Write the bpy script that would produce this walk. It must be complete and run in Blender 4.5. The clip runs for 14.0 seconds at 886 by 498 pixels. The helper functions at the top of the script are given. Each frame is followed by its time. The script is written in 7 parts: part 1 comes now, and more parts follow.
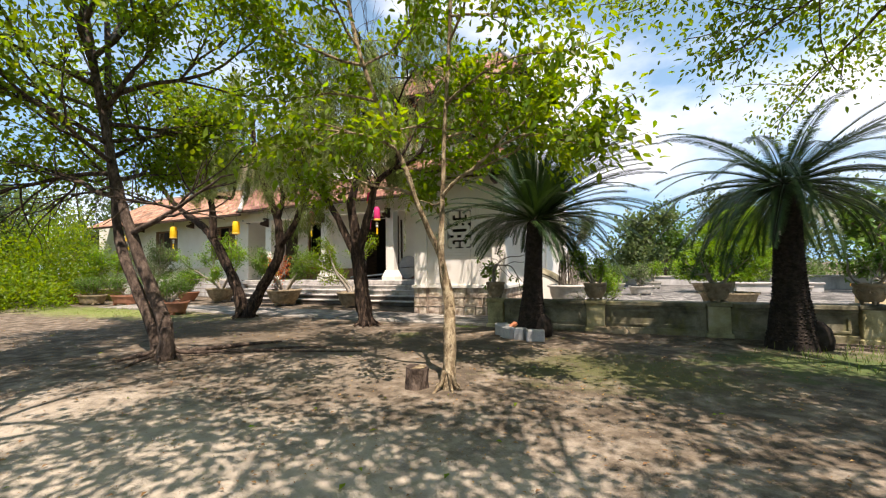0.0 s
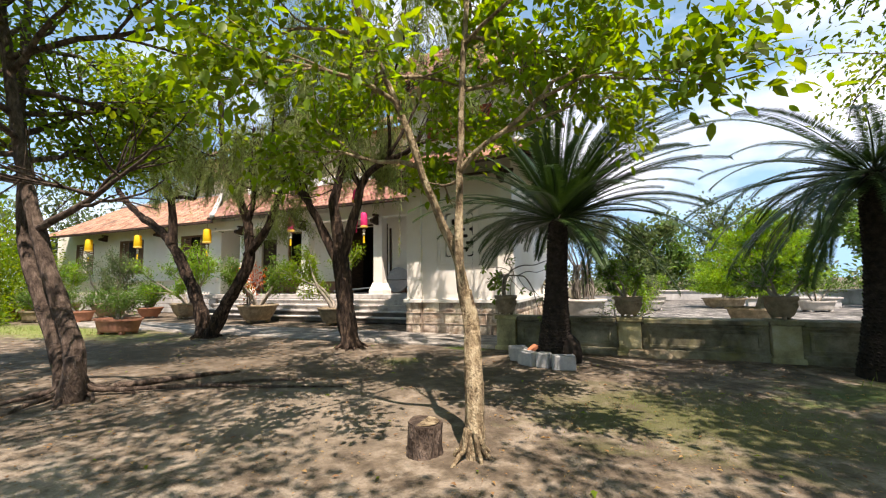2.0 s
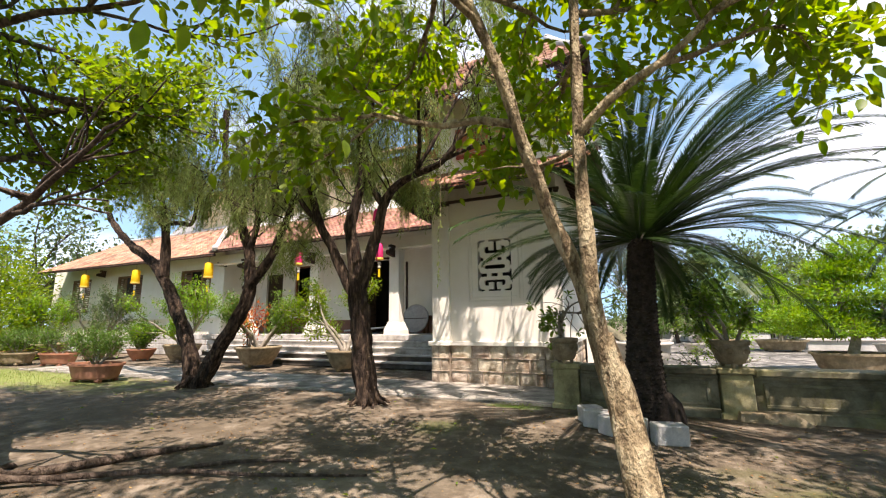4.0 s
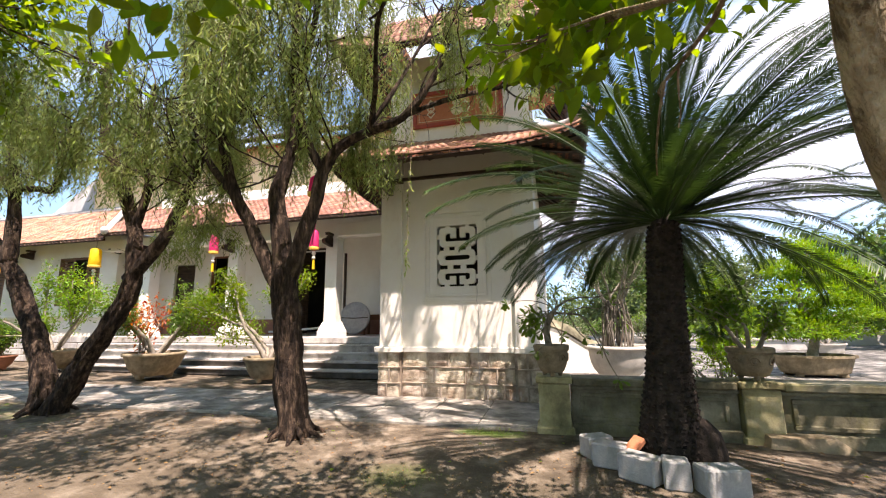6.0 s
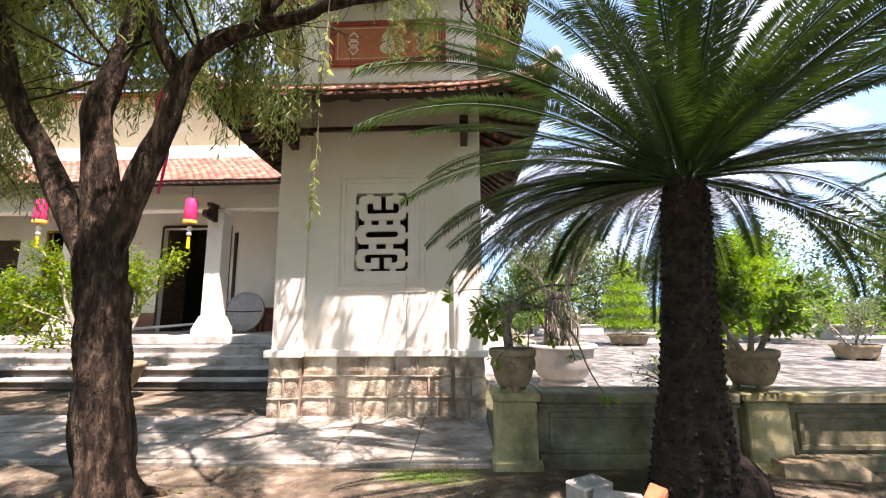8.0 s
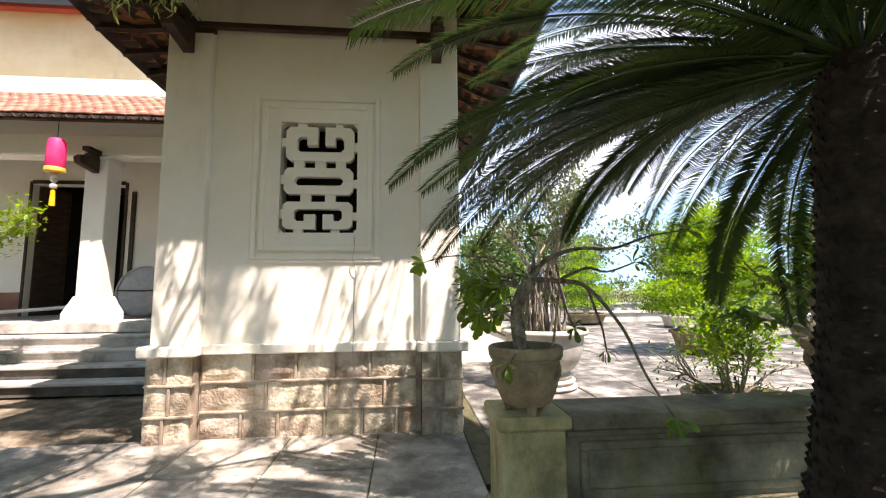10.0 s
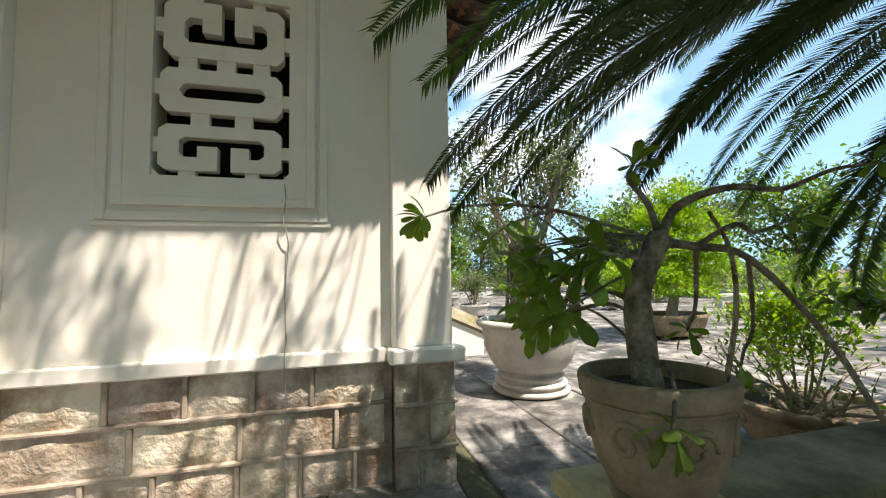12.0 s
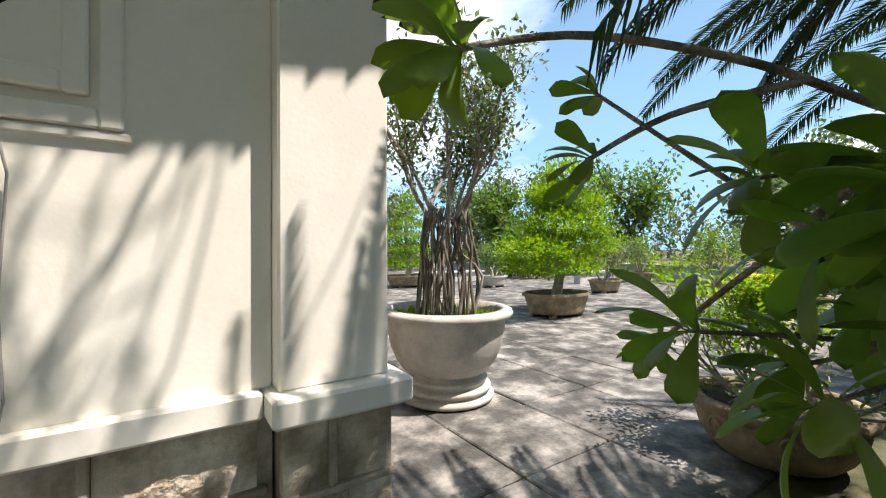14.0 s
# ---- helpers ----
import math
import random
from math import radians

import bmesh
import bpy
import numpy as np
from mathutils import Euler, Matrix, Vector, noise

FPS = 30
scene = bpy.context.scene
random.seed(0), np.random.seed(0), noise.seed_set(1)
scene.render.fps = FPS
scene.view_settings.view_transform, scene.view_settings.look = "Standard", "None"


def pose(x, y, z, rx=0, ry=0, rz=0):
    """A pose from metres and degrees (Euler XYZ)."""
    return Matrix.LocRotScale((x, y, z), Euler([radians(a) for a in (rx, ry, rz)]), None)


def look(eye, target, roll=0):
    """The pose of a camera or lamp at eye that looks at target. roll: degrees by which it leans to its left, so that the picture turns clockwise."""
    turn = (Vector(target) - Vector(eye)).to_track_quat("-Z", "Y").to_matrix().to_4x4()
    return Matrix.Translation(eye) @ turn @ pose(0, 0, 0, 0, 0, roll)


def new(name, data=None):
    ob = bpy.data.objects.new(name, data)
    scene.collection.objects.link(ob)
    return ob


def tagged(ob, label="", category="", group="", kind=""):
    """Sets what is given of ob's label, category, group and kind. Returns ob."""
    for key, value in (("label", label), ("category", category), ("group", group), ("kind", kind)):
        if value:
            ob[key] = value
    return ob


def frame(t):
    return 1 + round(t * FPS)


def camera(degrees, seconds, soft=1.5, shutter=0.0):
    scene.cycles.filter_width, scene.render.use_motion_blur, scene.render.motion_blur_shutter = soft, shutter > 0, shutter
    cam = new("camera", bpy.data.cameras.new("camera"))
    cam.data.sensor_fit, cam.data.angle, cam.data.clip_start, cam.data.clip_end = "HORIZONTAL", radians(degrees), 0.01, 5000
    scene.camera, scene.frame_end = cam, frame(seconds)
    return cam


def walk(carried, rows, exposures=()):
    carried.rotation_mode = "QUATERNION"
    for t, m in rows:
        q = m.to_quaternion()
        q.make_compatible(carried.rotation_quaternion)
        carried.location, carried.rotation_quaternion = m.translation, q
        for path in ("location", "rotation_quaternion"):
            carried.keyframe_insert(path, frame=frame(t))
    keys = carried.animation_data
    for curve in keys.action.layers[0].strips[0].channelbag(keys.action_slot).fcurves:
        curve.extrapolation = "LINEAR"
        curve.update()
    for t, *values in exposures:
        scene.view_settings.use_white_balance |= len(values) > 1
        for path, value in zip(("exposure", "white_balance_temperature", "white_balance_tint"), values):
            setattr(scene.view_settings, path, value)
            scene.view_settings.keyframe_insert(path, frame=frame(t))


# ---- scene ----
cam = camera(94.3, 14.0, 1.15)
PATH = [
    (0, (5.943, -10.828, 1.379), (5.112, -9.011, 1.468), -0.9),
    (0.5, (5.687, -10.457, 1.319), (4.892, -8.624, 1.42), -0.9),
    (1, (5.469, -10.114, 1.286), (4.701, -8.27, 1.396), -0.7),
    (1.5, (5.267, -9.815, 1.305), (4.501, -7.971, 1.42), -0.7),
    (2, (5.033, -9.505, 1.293), (4.265, -7.665, 1.454), -0.8),
    (2.5, (4.751, -9.257, 1.32), (3.962, -7.434, 1.558), -0.6),
    (3, (4.458, -9.043, 1.326), (3.663, -7.234, 1.641), -0.9),
    (3.2, (4.348, -8.905, 1.285), (3.549, -7.103, 1.621), -0.8),
    (5.3, (3.36, -7.458, 1.322), (2.696, -5.604, 1.667), -0.5),
    (5.5, (3.269, -7.341, 1.328), (2.655, -5.469, 1.669), -0.7),
    (6, (3.061, -7.002, 1.35), (2.562, -5.094, 1.686), -0.6),
    (6.5, (2.935, -6.607, 1.379), (2.505, -4.68, 1.703), -0.5),
    (7, (2.739, -6.253, 1.405), (2.439, -4.3, 1.716), -0.6),
    (7.5, (2.616, -5.899, 1.366), (2.423, -3.932, 1.675), -0.3),
    (8, (2.527, -5.481, 1.351), (2.452, -3.506, 1.657), -0.4),
    (8.2, (2.477, -5.332, 1.366), (2.455, -3.354, 1.66), -0.6),
    (10.3, (2.211, -3.752, 1.327), (2.505, -1.784, 1.528), -0.4),
    (10.5, (2.099, -3.623, 1.314), (2.47, -1.668, 1.515), -0.5),
    (11, (2.101, -3.252, 1.375), (2.48, -1.293, 1.515), -0.4),
    (11.5, (2.028, -2.895, 1.358), (2.498, -0.955, 1.485), -0.7),
    (12, (2.08, -2.553, 1.319), (2.606, -0.627, 1.447), -1.0),
    (12.5, (2.014, -2.244, 1.366), (2.734, -0.379, 1.444), -0.7),
    (13, (2.046, -1.91, 1.359), (2.915, -0.109, 1.409), -0.6),
    (13.5, (2.078, -1.636, 1.349), (3.068, 0.101, 1.374), -0.4),
    (14, (2.162, -1.348, 1.325), (3.274, 0.314, 1.331), -0.2),
]
walk(cam, [(t, look(eye, target, roll)) for t, eye, target, roll in PATH],
     [(0.0, 0.83, 6900, 22), (3.2, 1.0, 6900, 22), (5.5, 1.26, 6900, 25), (6.5, 1.40, 6900, 28), (8.2, 1.68, 6750, 31), (10.5, 1.46, 6900, 22), (12.0, 1.14, 6700, 17), (14.0, 0.92, 6500, 17)])


# ---- world and sun ----
SUN_EL, SUN_AZ = radians(64), math.atan2(0.62, -0.78)  # azimuth measured from +y towards +x
world = bpy.data.worlds.new("world")
scene.world = world
world.use_nodes = True
wn = world.node_tree.nodes
sky = wn.new("ShaderNodeTexSky")
sky.sky_type, sky.sun_disc, sky.sun_elevation, sky.sun_rotation = "NISHITA", False, SUN_EL, SUN_AZ
sky.dust_density, sky.ozone_density = 1.0, 1.0
wcoord, wmap, wnoise, wramp, wmix = (wn.new("ShaderNode" + k) for k in ("TexCoord", "Mapping", "TexNoise", "ValToRGB", "MixRGB"))
wmap.inputs["Scale"].default_value = (1.0, 1.0, 2.0)
wnoise.inputs["Scale"].default_value, wnoise.inputs["Detail"].default_value, wnoise.inputs["Roughness"].default_value = 1.7, 7, 0.52
wramp.color_ramp.elements[0].position, wramp.color_ramp.elements[1].position = 0.525, 0.70
wmix.inputs[2].default_value = (18.0, 19.2, 20.4, 1)
wl = world.node_tree.links
wl.new(wcoord.outputs["Generated"], wmap.inputs["Vector"])
wl.new(wmap.outputs[0], wnoise.inputs["Vector"])
wl.new(wnoise.outputs["Fac"], wramp.inputs[0])
wsep, wlow, wadd = (wn.new("ShaderNode" + k) for k in ("SeparateXYZ", "MapRange", "Math"))
wl.new(wcoord.outputs["Generated"], wsep.inputs[0])
wl.new(wsep.outputs["Z"], wlow.inputs["Value"])
wlow.inputs["From Min"].default_value, wlow.inputs["From Max"].default_value = 0.55, 0.0
wlow.inputs["To Min"].default_value, wlow.inputs["To Max"].default_value = 0.40, 0.85
whaze = wn.new("ShaderNodeMixRGB")
whaze.inputs[2].default_value = (5.8, 11.0, 16.0, 1)
wl.new(wlow.outputs[0], whaze.inputs[0])
wl.new(sky.outputs[0], whaze.inputs[1])
wadd.operation = "MULTIPLY"
wl.new(wramp.outputs[0], wadd.inputs[0])
wadd.inputs[1].default_value = 0.9
wl.new(wadd.outputs[0], wmix.inputs[0])
wl.new(whaze.outputs[0], wmix.inputs[1])
wl.new(wmix.outputs[0], wn["Background"].inputs["Color"])
wn["Background"].inputs["Strength"].default_value = 0.051
sun = new("sun", bpy.data.lights.new("sun", "SUN"))
sun.data.energy, sun.data.angle, sun.data.color = 5.0, radians(0.53), (1, 0.935, 0.83)
sun_way = Vector((math.sin(SUN_AZ) * math.cos(SUN_EL), math.cos(SUN_AZ) * math.cos(SUN_EL), math.sin(SUN_EL)))
sun.matrix_world = Matrix.Translation((4, -8, 30)) @ sun_way.to_track_quat("Z", "Y").to_matrix().to_4x4()


# ---- materials ----
def material(name, colours, scale=4.0, rough=0.8, bump=0.3, fine=60.0, vary=0.0, island=0.0, metal=0.0, spread=(0.35, 0.65), stretch=(1, 1, 1),
             translucent=0.0, spec=0.3, stain=None, distance=0.02, obj=False, grain=0.18):
    """A two-scale noise between the colours, with fine grain, bump and a spread of value per object or per island. stain: (colour, scale, low, high, stretch)."""
    m = bpy.data.materials.new(name)
    m.use_nodes = True
    nt, L = m.node_tree, m.node_tree.links.new
    b = nt.nodes["Principled BSDF"]
    nod = lambda k: nt.nodes.new("ShaderNode" + k)
    if obj:
        src = nod("TexCoord").outputs["Object"]
    else:
        src = nod("NewGeometry").outputs["Position"]
    mp = nod("Mapping")
    mp.inputs["Scale"].default_value = stretch
    L(src, mp.inputs["Vector"])
    big, small, ramp = nod("TexNoise"), nod("TexNoise"), nod("ValToRGB")
    big.inputs["Scale"].default_value, big.inputs["Detail"].default_value, big.inputs["Roughness"].default_value = scale, 6, 0.62
    small.inputs["Scale"].default_value, small.inputs["Detail"].default_value = fine, 4
    for n in (big, small):
        L(mp.outputs[0], n.inputs["Vector"])
    els = ramp.color_ramp.elements
    while len(els) < len(colours):
        els.new(0.5)
    for i, (e, c) in enumerate(zip(els, colours)):
        e.position = spread[0] + (spread[1] - spread[0]) * i / max(1, len(colours) - 1)
        e.color = (*c, 1)
    L(big.outputs["Fac"], ramp.inputs[0])
    out = ramp.outputs[0]
    if stain:
        sc, ssc, lo, hi, sst = stain
        mp2, sn, sr, sm = nod("Mapping"), nod("TexNoise"), nod("MapRange"), nod("MixRGB")
        mp2.inputs["Scale"].default_value = sst
        mp2.inputs["Location"].default_value = (3.3, 7.1, 1.7)
        L(src, mp2.inputs["Vector"])
        L(mp2.outputs[0], sn.inputs["Vector"])
        sn.inputs["Scale"].default_value, sn.inputs["Detail"].default_value, sn.inputs["Roughness"].default_value = ssc, 7, 0.68
        sr.inputs["From Min"].default_value, sr.inputs["From Max"].default_value = lo, hi
        L(sn.outputs["Fac"], sr.inputs["Value"])
        L(sr.outputs[0], sm.inputs[0])
        L(out, sm.inputs[1])
        sm.inputs[2].default_value = (*sc, 1)
        out = sm.outputs[0]
    hsv = nod("HueSaturation")
    L(out, hsv.inputs["Color"])
    val = nod("MapRange")
    val.inputs["To Min"].default_value, val.inputs["To Max"].default_value = 1 - grain, 1 + grain
    L(small.outputs["Fac"], val.inputs["Value"])
    L(val.outputs[0], hsv.inputs["Value"])
    out = hsv.outputs[0]
    for amount, node, sock in ((vary, "ObjectInfo", "Random"), (island, "NewGeometry", "Random Per Island")):
        if amount:
            h2, mr, hr = nod("HueSaturation"), nod("MapRange"), nod("MapRange")
            rnd = nod(node).outputs[sock]
            mr.inputs["To Min"].default_value, mr.inputs["To Max"].default_value = 1 - amount, 1 + amount
            hr.inputs["To Min"].default_value, hr.inputs["To Max"].default_value = 0.5 - amount * 0.06, 0.5 + amount * 0.05
            L(rnd, mr.inputs["Value"])
            L(rnd, hr.inputs["Value"])
            L(mr.outputs[0], h2.inputs["Value"])
            L(hr.outputs[0], h2.inputs["Hue"])
            L(out, h2.inputs["Color"])
            out = h2.outputs[0]
    L(out, b.inputs["Base Color"])
    b.inputs["Roughness"].default_value, b.inputs["Metallic"].default_value = rough, metal
    b.inputs["Specular IOR Level"].default_value = spec
    if bump:
        bp, add = nod("Bump"), nod("MixRGB")
        add.inputs[0].default_value = 0.4
        L(big.outputs["Fac"], add.inputs[1])
        L(small.outputs["Fac"], add.inputs[2])
        L(add.outputs[0], bp.inputs["Height"])
        bp.inputs["Strength"].default_value, bp.inputs["Distance"].default_value = bump, distance
        L(bp.outputs[0], b.inputs["Normal"])
    if translucent:
        tr, mx = nod("BsdfTranslucent"), nod("MixShader")
        th = nod("HueSaturation")
        th.inputs["Hue"].default_value, th.inputs["Saturation"].default_value, th.inputs["Value"].default_value = 0.485, 1.15, 1.7
        L(out, th.inputs["Color"])
        L(th.outputs[0], tr.inputs["Color"])
        mx.inputs[0].default_value = translucent
        L(b.outputs[0], mx.inputs[1])
        L(tr.outputs[0], mx.inputs[2])
        L(mx.outputs[0], nt.nodes["Material Output"].inputs["Surface"])
    return m


PLASTER = material("plaster", [(0.79, 0.75, 0.655), (0.845, 0.815, 0.735)], 1.6, 0.85, 0.07, 55, grain=0.035, stain=((0.55, 0.48, 0.36), 0.9, 0.60, 0.9, (1, 1, 0.35)))
PLASTER_OCHRE = material("plaster_ochre", [(0.72, 0.55, 0.30), (0.80, 0.66, 0.42)], 1.2, 0.85, 0.12, 80, stain=((0.35, 0.28, 0.2), 0.7, 0.58, 0.9, (1, 1, 0.3)))
PLASTER_GREY = material("plaster_grey", [(0.42, 0.41, 0.39), (0.6, 0.59, 0.56)], 1.5, 0.9, 0.2, 60, stain=((0.12, 0.11, 0.1), 1.2, 0.5, 0.8, (1, 1, 0.2)))
GRANITE = material("granite", [(0.26, 0.205, 0.145), (0.47, 0.39, 0.295), (0.67, 0.58, 0.46)], 4.5, 0.78, 1.0, 38, vary=0.26, spread=(0.38, 0.62), distance=0.03, stain=((0.33, 0.20, 0.12), 2.2, 0.52, 0.75, (1, 1, 1)))
MORTAR = material("mortar", [(0.27, 0.215, 0.165), (0.47, 0.39, 0.305)], 5, 0.85, 0.5, 70, stain=((0.16, 0.12, 0.085), 2.6, 0.5, 0.72, (1, 1, 1)))
STEP_STONE = material("step_stone", [(0.38, 0.36, 0.34), (0.56, 0.53, 0.49)], 2.5, 0.7, 0.35, 50, stain=((0.13, 0.11, 0.08), 1.8, 0.50, 0.72, (1, 1, 1)))
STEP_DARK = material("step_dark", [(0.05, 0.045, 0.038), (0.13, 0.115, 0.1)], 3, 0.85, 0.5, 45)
PAVING = material("paving", [(0.075, 0.072, 0.065), (0.17, 0.162, 0.146), (0.32, 0.302, 0.27)], 3.2, 0.75, 0.9, 38, vary=0.14, spread=(0.40, 0.62), stain=((0.045, 0.044, 0.037), 1.5, 0.48, 0.64, (1, 1, 1)))
PATH_STONE = material("path_stone", [(0.14, 0.125, 0.105), (0.26, 0.24, 0.205), (0.39, 0.36, 0.31)], 2.6, 0.78, 0.8, 40, vary=0.10, spread=(0.38, 0.62), stain=((0.10, 0.09, 0.07), 1.8, 0.52, 0.70, (1, 1, 1)))
JOINT_SOIL = material("joint_soil", [(0.05, 0.055, 0.025), (0.12, 0.11, 0.06)], 5, 0.95, 0.6, 60)
MOSSY = material("mossy_cement", [(0.06, 0.056, 0.036), (0.18, 0.165, 0.105), (0.32, 0.295, 0.205)], 2.0, 0.9, 0.5, 40, stain=((0.20, 0.19, 0.055), 1.6, 0.50, 0.72, (1, 1, 0.6)))
MOSSY_LIGHT = material("mossy_pillar", [(0.20, 0.175, 0.09), (0.38, 0.34, 0.17), (0.46, 0.42, 0.27)], 2.4, 0.9, 0.5, 45, stain=((0.07, 0.07, 0.03), 1.7, 0.5, 0.7, (1, 1, 0.5)))
TILE = material("roof_tile", [(0.27, 0.13, 0.085), (0.42, 0.22, 0.145), (0.50, 0.32, 0.23)], 2.2, 0.85, 0.4, 40, vary=0.22, island=0.25, stain=((0.16, 0.13, 0.10), 0.8, 0.52, 0.75, (1, 1, 1)))
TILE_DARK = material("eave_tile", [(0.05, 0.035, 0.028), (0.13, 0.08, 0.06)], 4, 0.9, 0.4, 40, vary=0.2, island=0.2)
TILE_UNDER = material("tile_underside", [(0.20, 0.08, 0.045), (0.38, 0.16, 0.08)], 4, 0.9, 0.3, 40, island=0.35)
DARK_WOOD = material("dark_wood", [(0.03, 0.018, 0.012), (0.075, 0.045, 0.03)], 3, 0.65, 0.3, 50, stretch=(1, 1, 6))
BROWN_WOOD = material("brown_wood", [(0.14, 0.055, 0.025), (0.24, 0.10, 0.05)], 3, 0.55, 0.2, 50, stretch=(6, 1, 1))
SHUTTER = material("shutter_paint", [(0.16, 0.085, 0.05), (0.22, 0.12, 0.075)], 3, 0.6, 0.2, 60)
RED_PANEL = material("red_panel", [(0.42, 0.14, 0.06), (0.50, 0.19, 0.09)], 5, 0.75, 0.15, 60)
RED_TRIM = material("red_trim", [(0.30, 0.06, 0.04), (0.36, 0.08, 0.05)], 5, 0.7, 0.1, 60)
CREAM = material("cream_relief", [(0.62, 0.54, 0.38), (0.7, 0.62, 0.46)], 6, 0.8, 0.2, 60)
DADO = material("dado_paint", [(0.26, 0.12, 0.085), (0.33, 0.16, 0.115)], 3, 0.7, 0.1, 60)
# near-black colour that paints in the shade of unlit rooms
INTERIOR_SHADE = material("interior_shade", [(0.03, 0.025, 0.02), (0.06, 0.05, 0.04)], 2, 0.8, 0.1, 40)
BARK_WILLOW = material("bark_willow", [(0.013, 0.008, 0.0055), (0.05, 0.032, 0.021), (0.15, 0.102, 0.068)], 18, 0.95, 1.0, 70, stretch=(1, 1, 0.22), distance=0.12)
BARK_YOUNG = material("bark_young", [(0.15, 0.105, 0.06), (0.30, 0.23, 0.135), (0.47, 0.39, 0.25)], 13, 0.9, 1.0, 80, stretch=(1, 1, 0.55), distance=0.07, stain=((0.10, 0.068, 0.036), 17, 0.50, 0.60, (1, 1, 0.45)))
BARK_BROWN = material("bark_brown", [(0.035, 0.024, 0.017), (0.09, 0.064, 0.047), (0.175, 0.13, 0.098)], 13, 0.92, 1.0, 70, stretch=(1, 1, 0.4), distance=0.08)
BARK_CYCAD = material("bark_cycad", [(0.012, 0.009, 0.007), (0.04, 0.03, 0.023)], 12, 0.95, 0.8, 60, island=0.3)
BARK_ROSETTE = material("bark_rosette", [(0.09, 0.078, 0.055), (0.19, 0.168, 0.122), (0.33, 0.295, 0.225)], 16, 0.88, 0.9, 60, distance=0.04)
BARK_GREY = material("bark_grey", [(0.20, 0.17, 0.13), (0.38, 0.34, 0.28)], 10, 0.85, 0.5, 70)
ROOTS = material("aerial_roots", [(0.07, 0.055, 0.04), (0.30, 0.265, 0.215)], 14, 0.85, 0.3, 70, stretch=(1, 1, 0.3))


def leafy(name, dark, light, rough=0.45, trans=0.4, spread=0.3, spec=0.4):
    return material(name, [dark, light], 3.0, rough, 0, 30, island=spread, translucent=trans, spec=spec)


LEAF_YOUNG = leafy("leaf_young", (0.085, 0.155, 0.018), (0.19, 0.27, 0.03), 0.45, 0.62)
LEAF_LEFT = leafy("leaf_left", (0.085, 0.15, 0.02), (0.175, 0.25, 0.035), 0.45, 0.6)
LEAF_WILLOW = leafy("leaf_willow", (0.125, 0.175, 0.055), (0.265, 0.32, 0.115), 0.5, 0.6)
LEAF_CYCAD = leafy("leaf_cycad", (0.020, 0.048, 0.012), (0.046, 0.088, 0.020), 0.42, 0.14, 0.2, 0.35)
LEAF_BRIGHT = leafy("leaf_bright", (0.085, 0.19, 0.015), (0.205, 0.33, 0.03), 0.5, 0.45)
LEAF_PLUM = leafy("leaf_rosette", (0.075, 0.15, 0.022), (0.155, 0.25, 0.045), 0.38, 0.42, 0.25, 0.45)
LEAF_BUSH = leafy("leaf_bush", (0.05, 0.11, 0.02), (0.11, 0.19, 0.035))
LEAF_FAR = leafy("leaf_far", (0.06, 0.095, 0.035), (0.12, 0.165, 0.06))
LEAF_RED = leafy("leaf_red", (0.34, 0.075, 0.02), (0.5, 0.19, 0.04))
LEAF_DRY = leafy("leaf_dry", (0.20, 0.11, 0.04), (0.34, 0.22, 0.09), 0.8, 0.2)
GRASS = leafy("grass", (0.10, 0.16, 0.03), (0.20, 0.27, 0.06), 0.7, 0.3)
POT_CEMENT = material("pot_cement", [(0.18, 0.14, 0.085), (0.35, 0.28, 0.18)], 6, 0.85, 0.5, 60, obj=True, stain=((0.12, 0.11, 0.07), 3, 0.52, 0.75, (1, 1, 0.6)))
POT_WHITE = material("pot_pale", [(0.38, 0.355, 0.315), (0.54, 0.51, 0.455)], 4, 0.8, 0.3, 60, obj=True, stain=((0.27, 0.24, 0.19), 2.5, 0.55, 0.8, (1, 1, 0.5)))
POT_TERRA = material("pot_terracotta", [(0.26, 0.11, 0.065), (0.36, 0.17, 0.10)], 5, 0.8, 0.3, 60, obj=True)
SOIL = material("pot_soil", [(0.03, 0.022, 0.015), (0.08, 0.06, 0.04)], 20, 0.95, 0.8, 90)
BLOCK = material("grey_block", [(0.34, 0.34, 0.33), (0.46, 0.45, 0.43)], 8, 0.9, 0.5, 60, obj=True)
BRICK = material("red_brick", [(0.42, 0.15, 0.07), (0.52, 0.2, 0.1)], 8, 0.85, 0.4, 60, obj=True)
PINK = material("lantern_pink", [(0.75, 0.04, 0.19), (0.82, 0.08, 0.26)], 6, 0.5, 0.1, 60, translucent=0.3)
YELLOW = material("lantern_yellow", [(0.80, 0.56, 0.01), (0.85, 0.64, 0.03)], 6, 0.5, 0.1, 60, translucent=0.3)
GOLD = material("lantern_gold", [(0.8, 0.5, 0.08), (0.8, 0.55, 0.12)], 6, 0.5, 0.1, 60)
TASSEL_WHITE = material("lantern_white", [(0.75, 0.7, 0.6), (0.8, 0.76, 0.68)], 6, 0.6, 0.1, 60)
BASKET = material("basket", [(0.36, 0.36, 0.36), (0.48, 0.48, 0.47)], 12, 0.7, 0.3, 90)
CABLE = material("cable_plastic", [(0.30, 0.29, 0.27), (0.38, 0.36, 0.33)], 20, 0.6, 0, 60)
METAL_POLE = material("pale_pole", [(0.5, 0.5, 0.5), (0.62, 0.62, 0.6)], 5, 0.5, 0, 60)


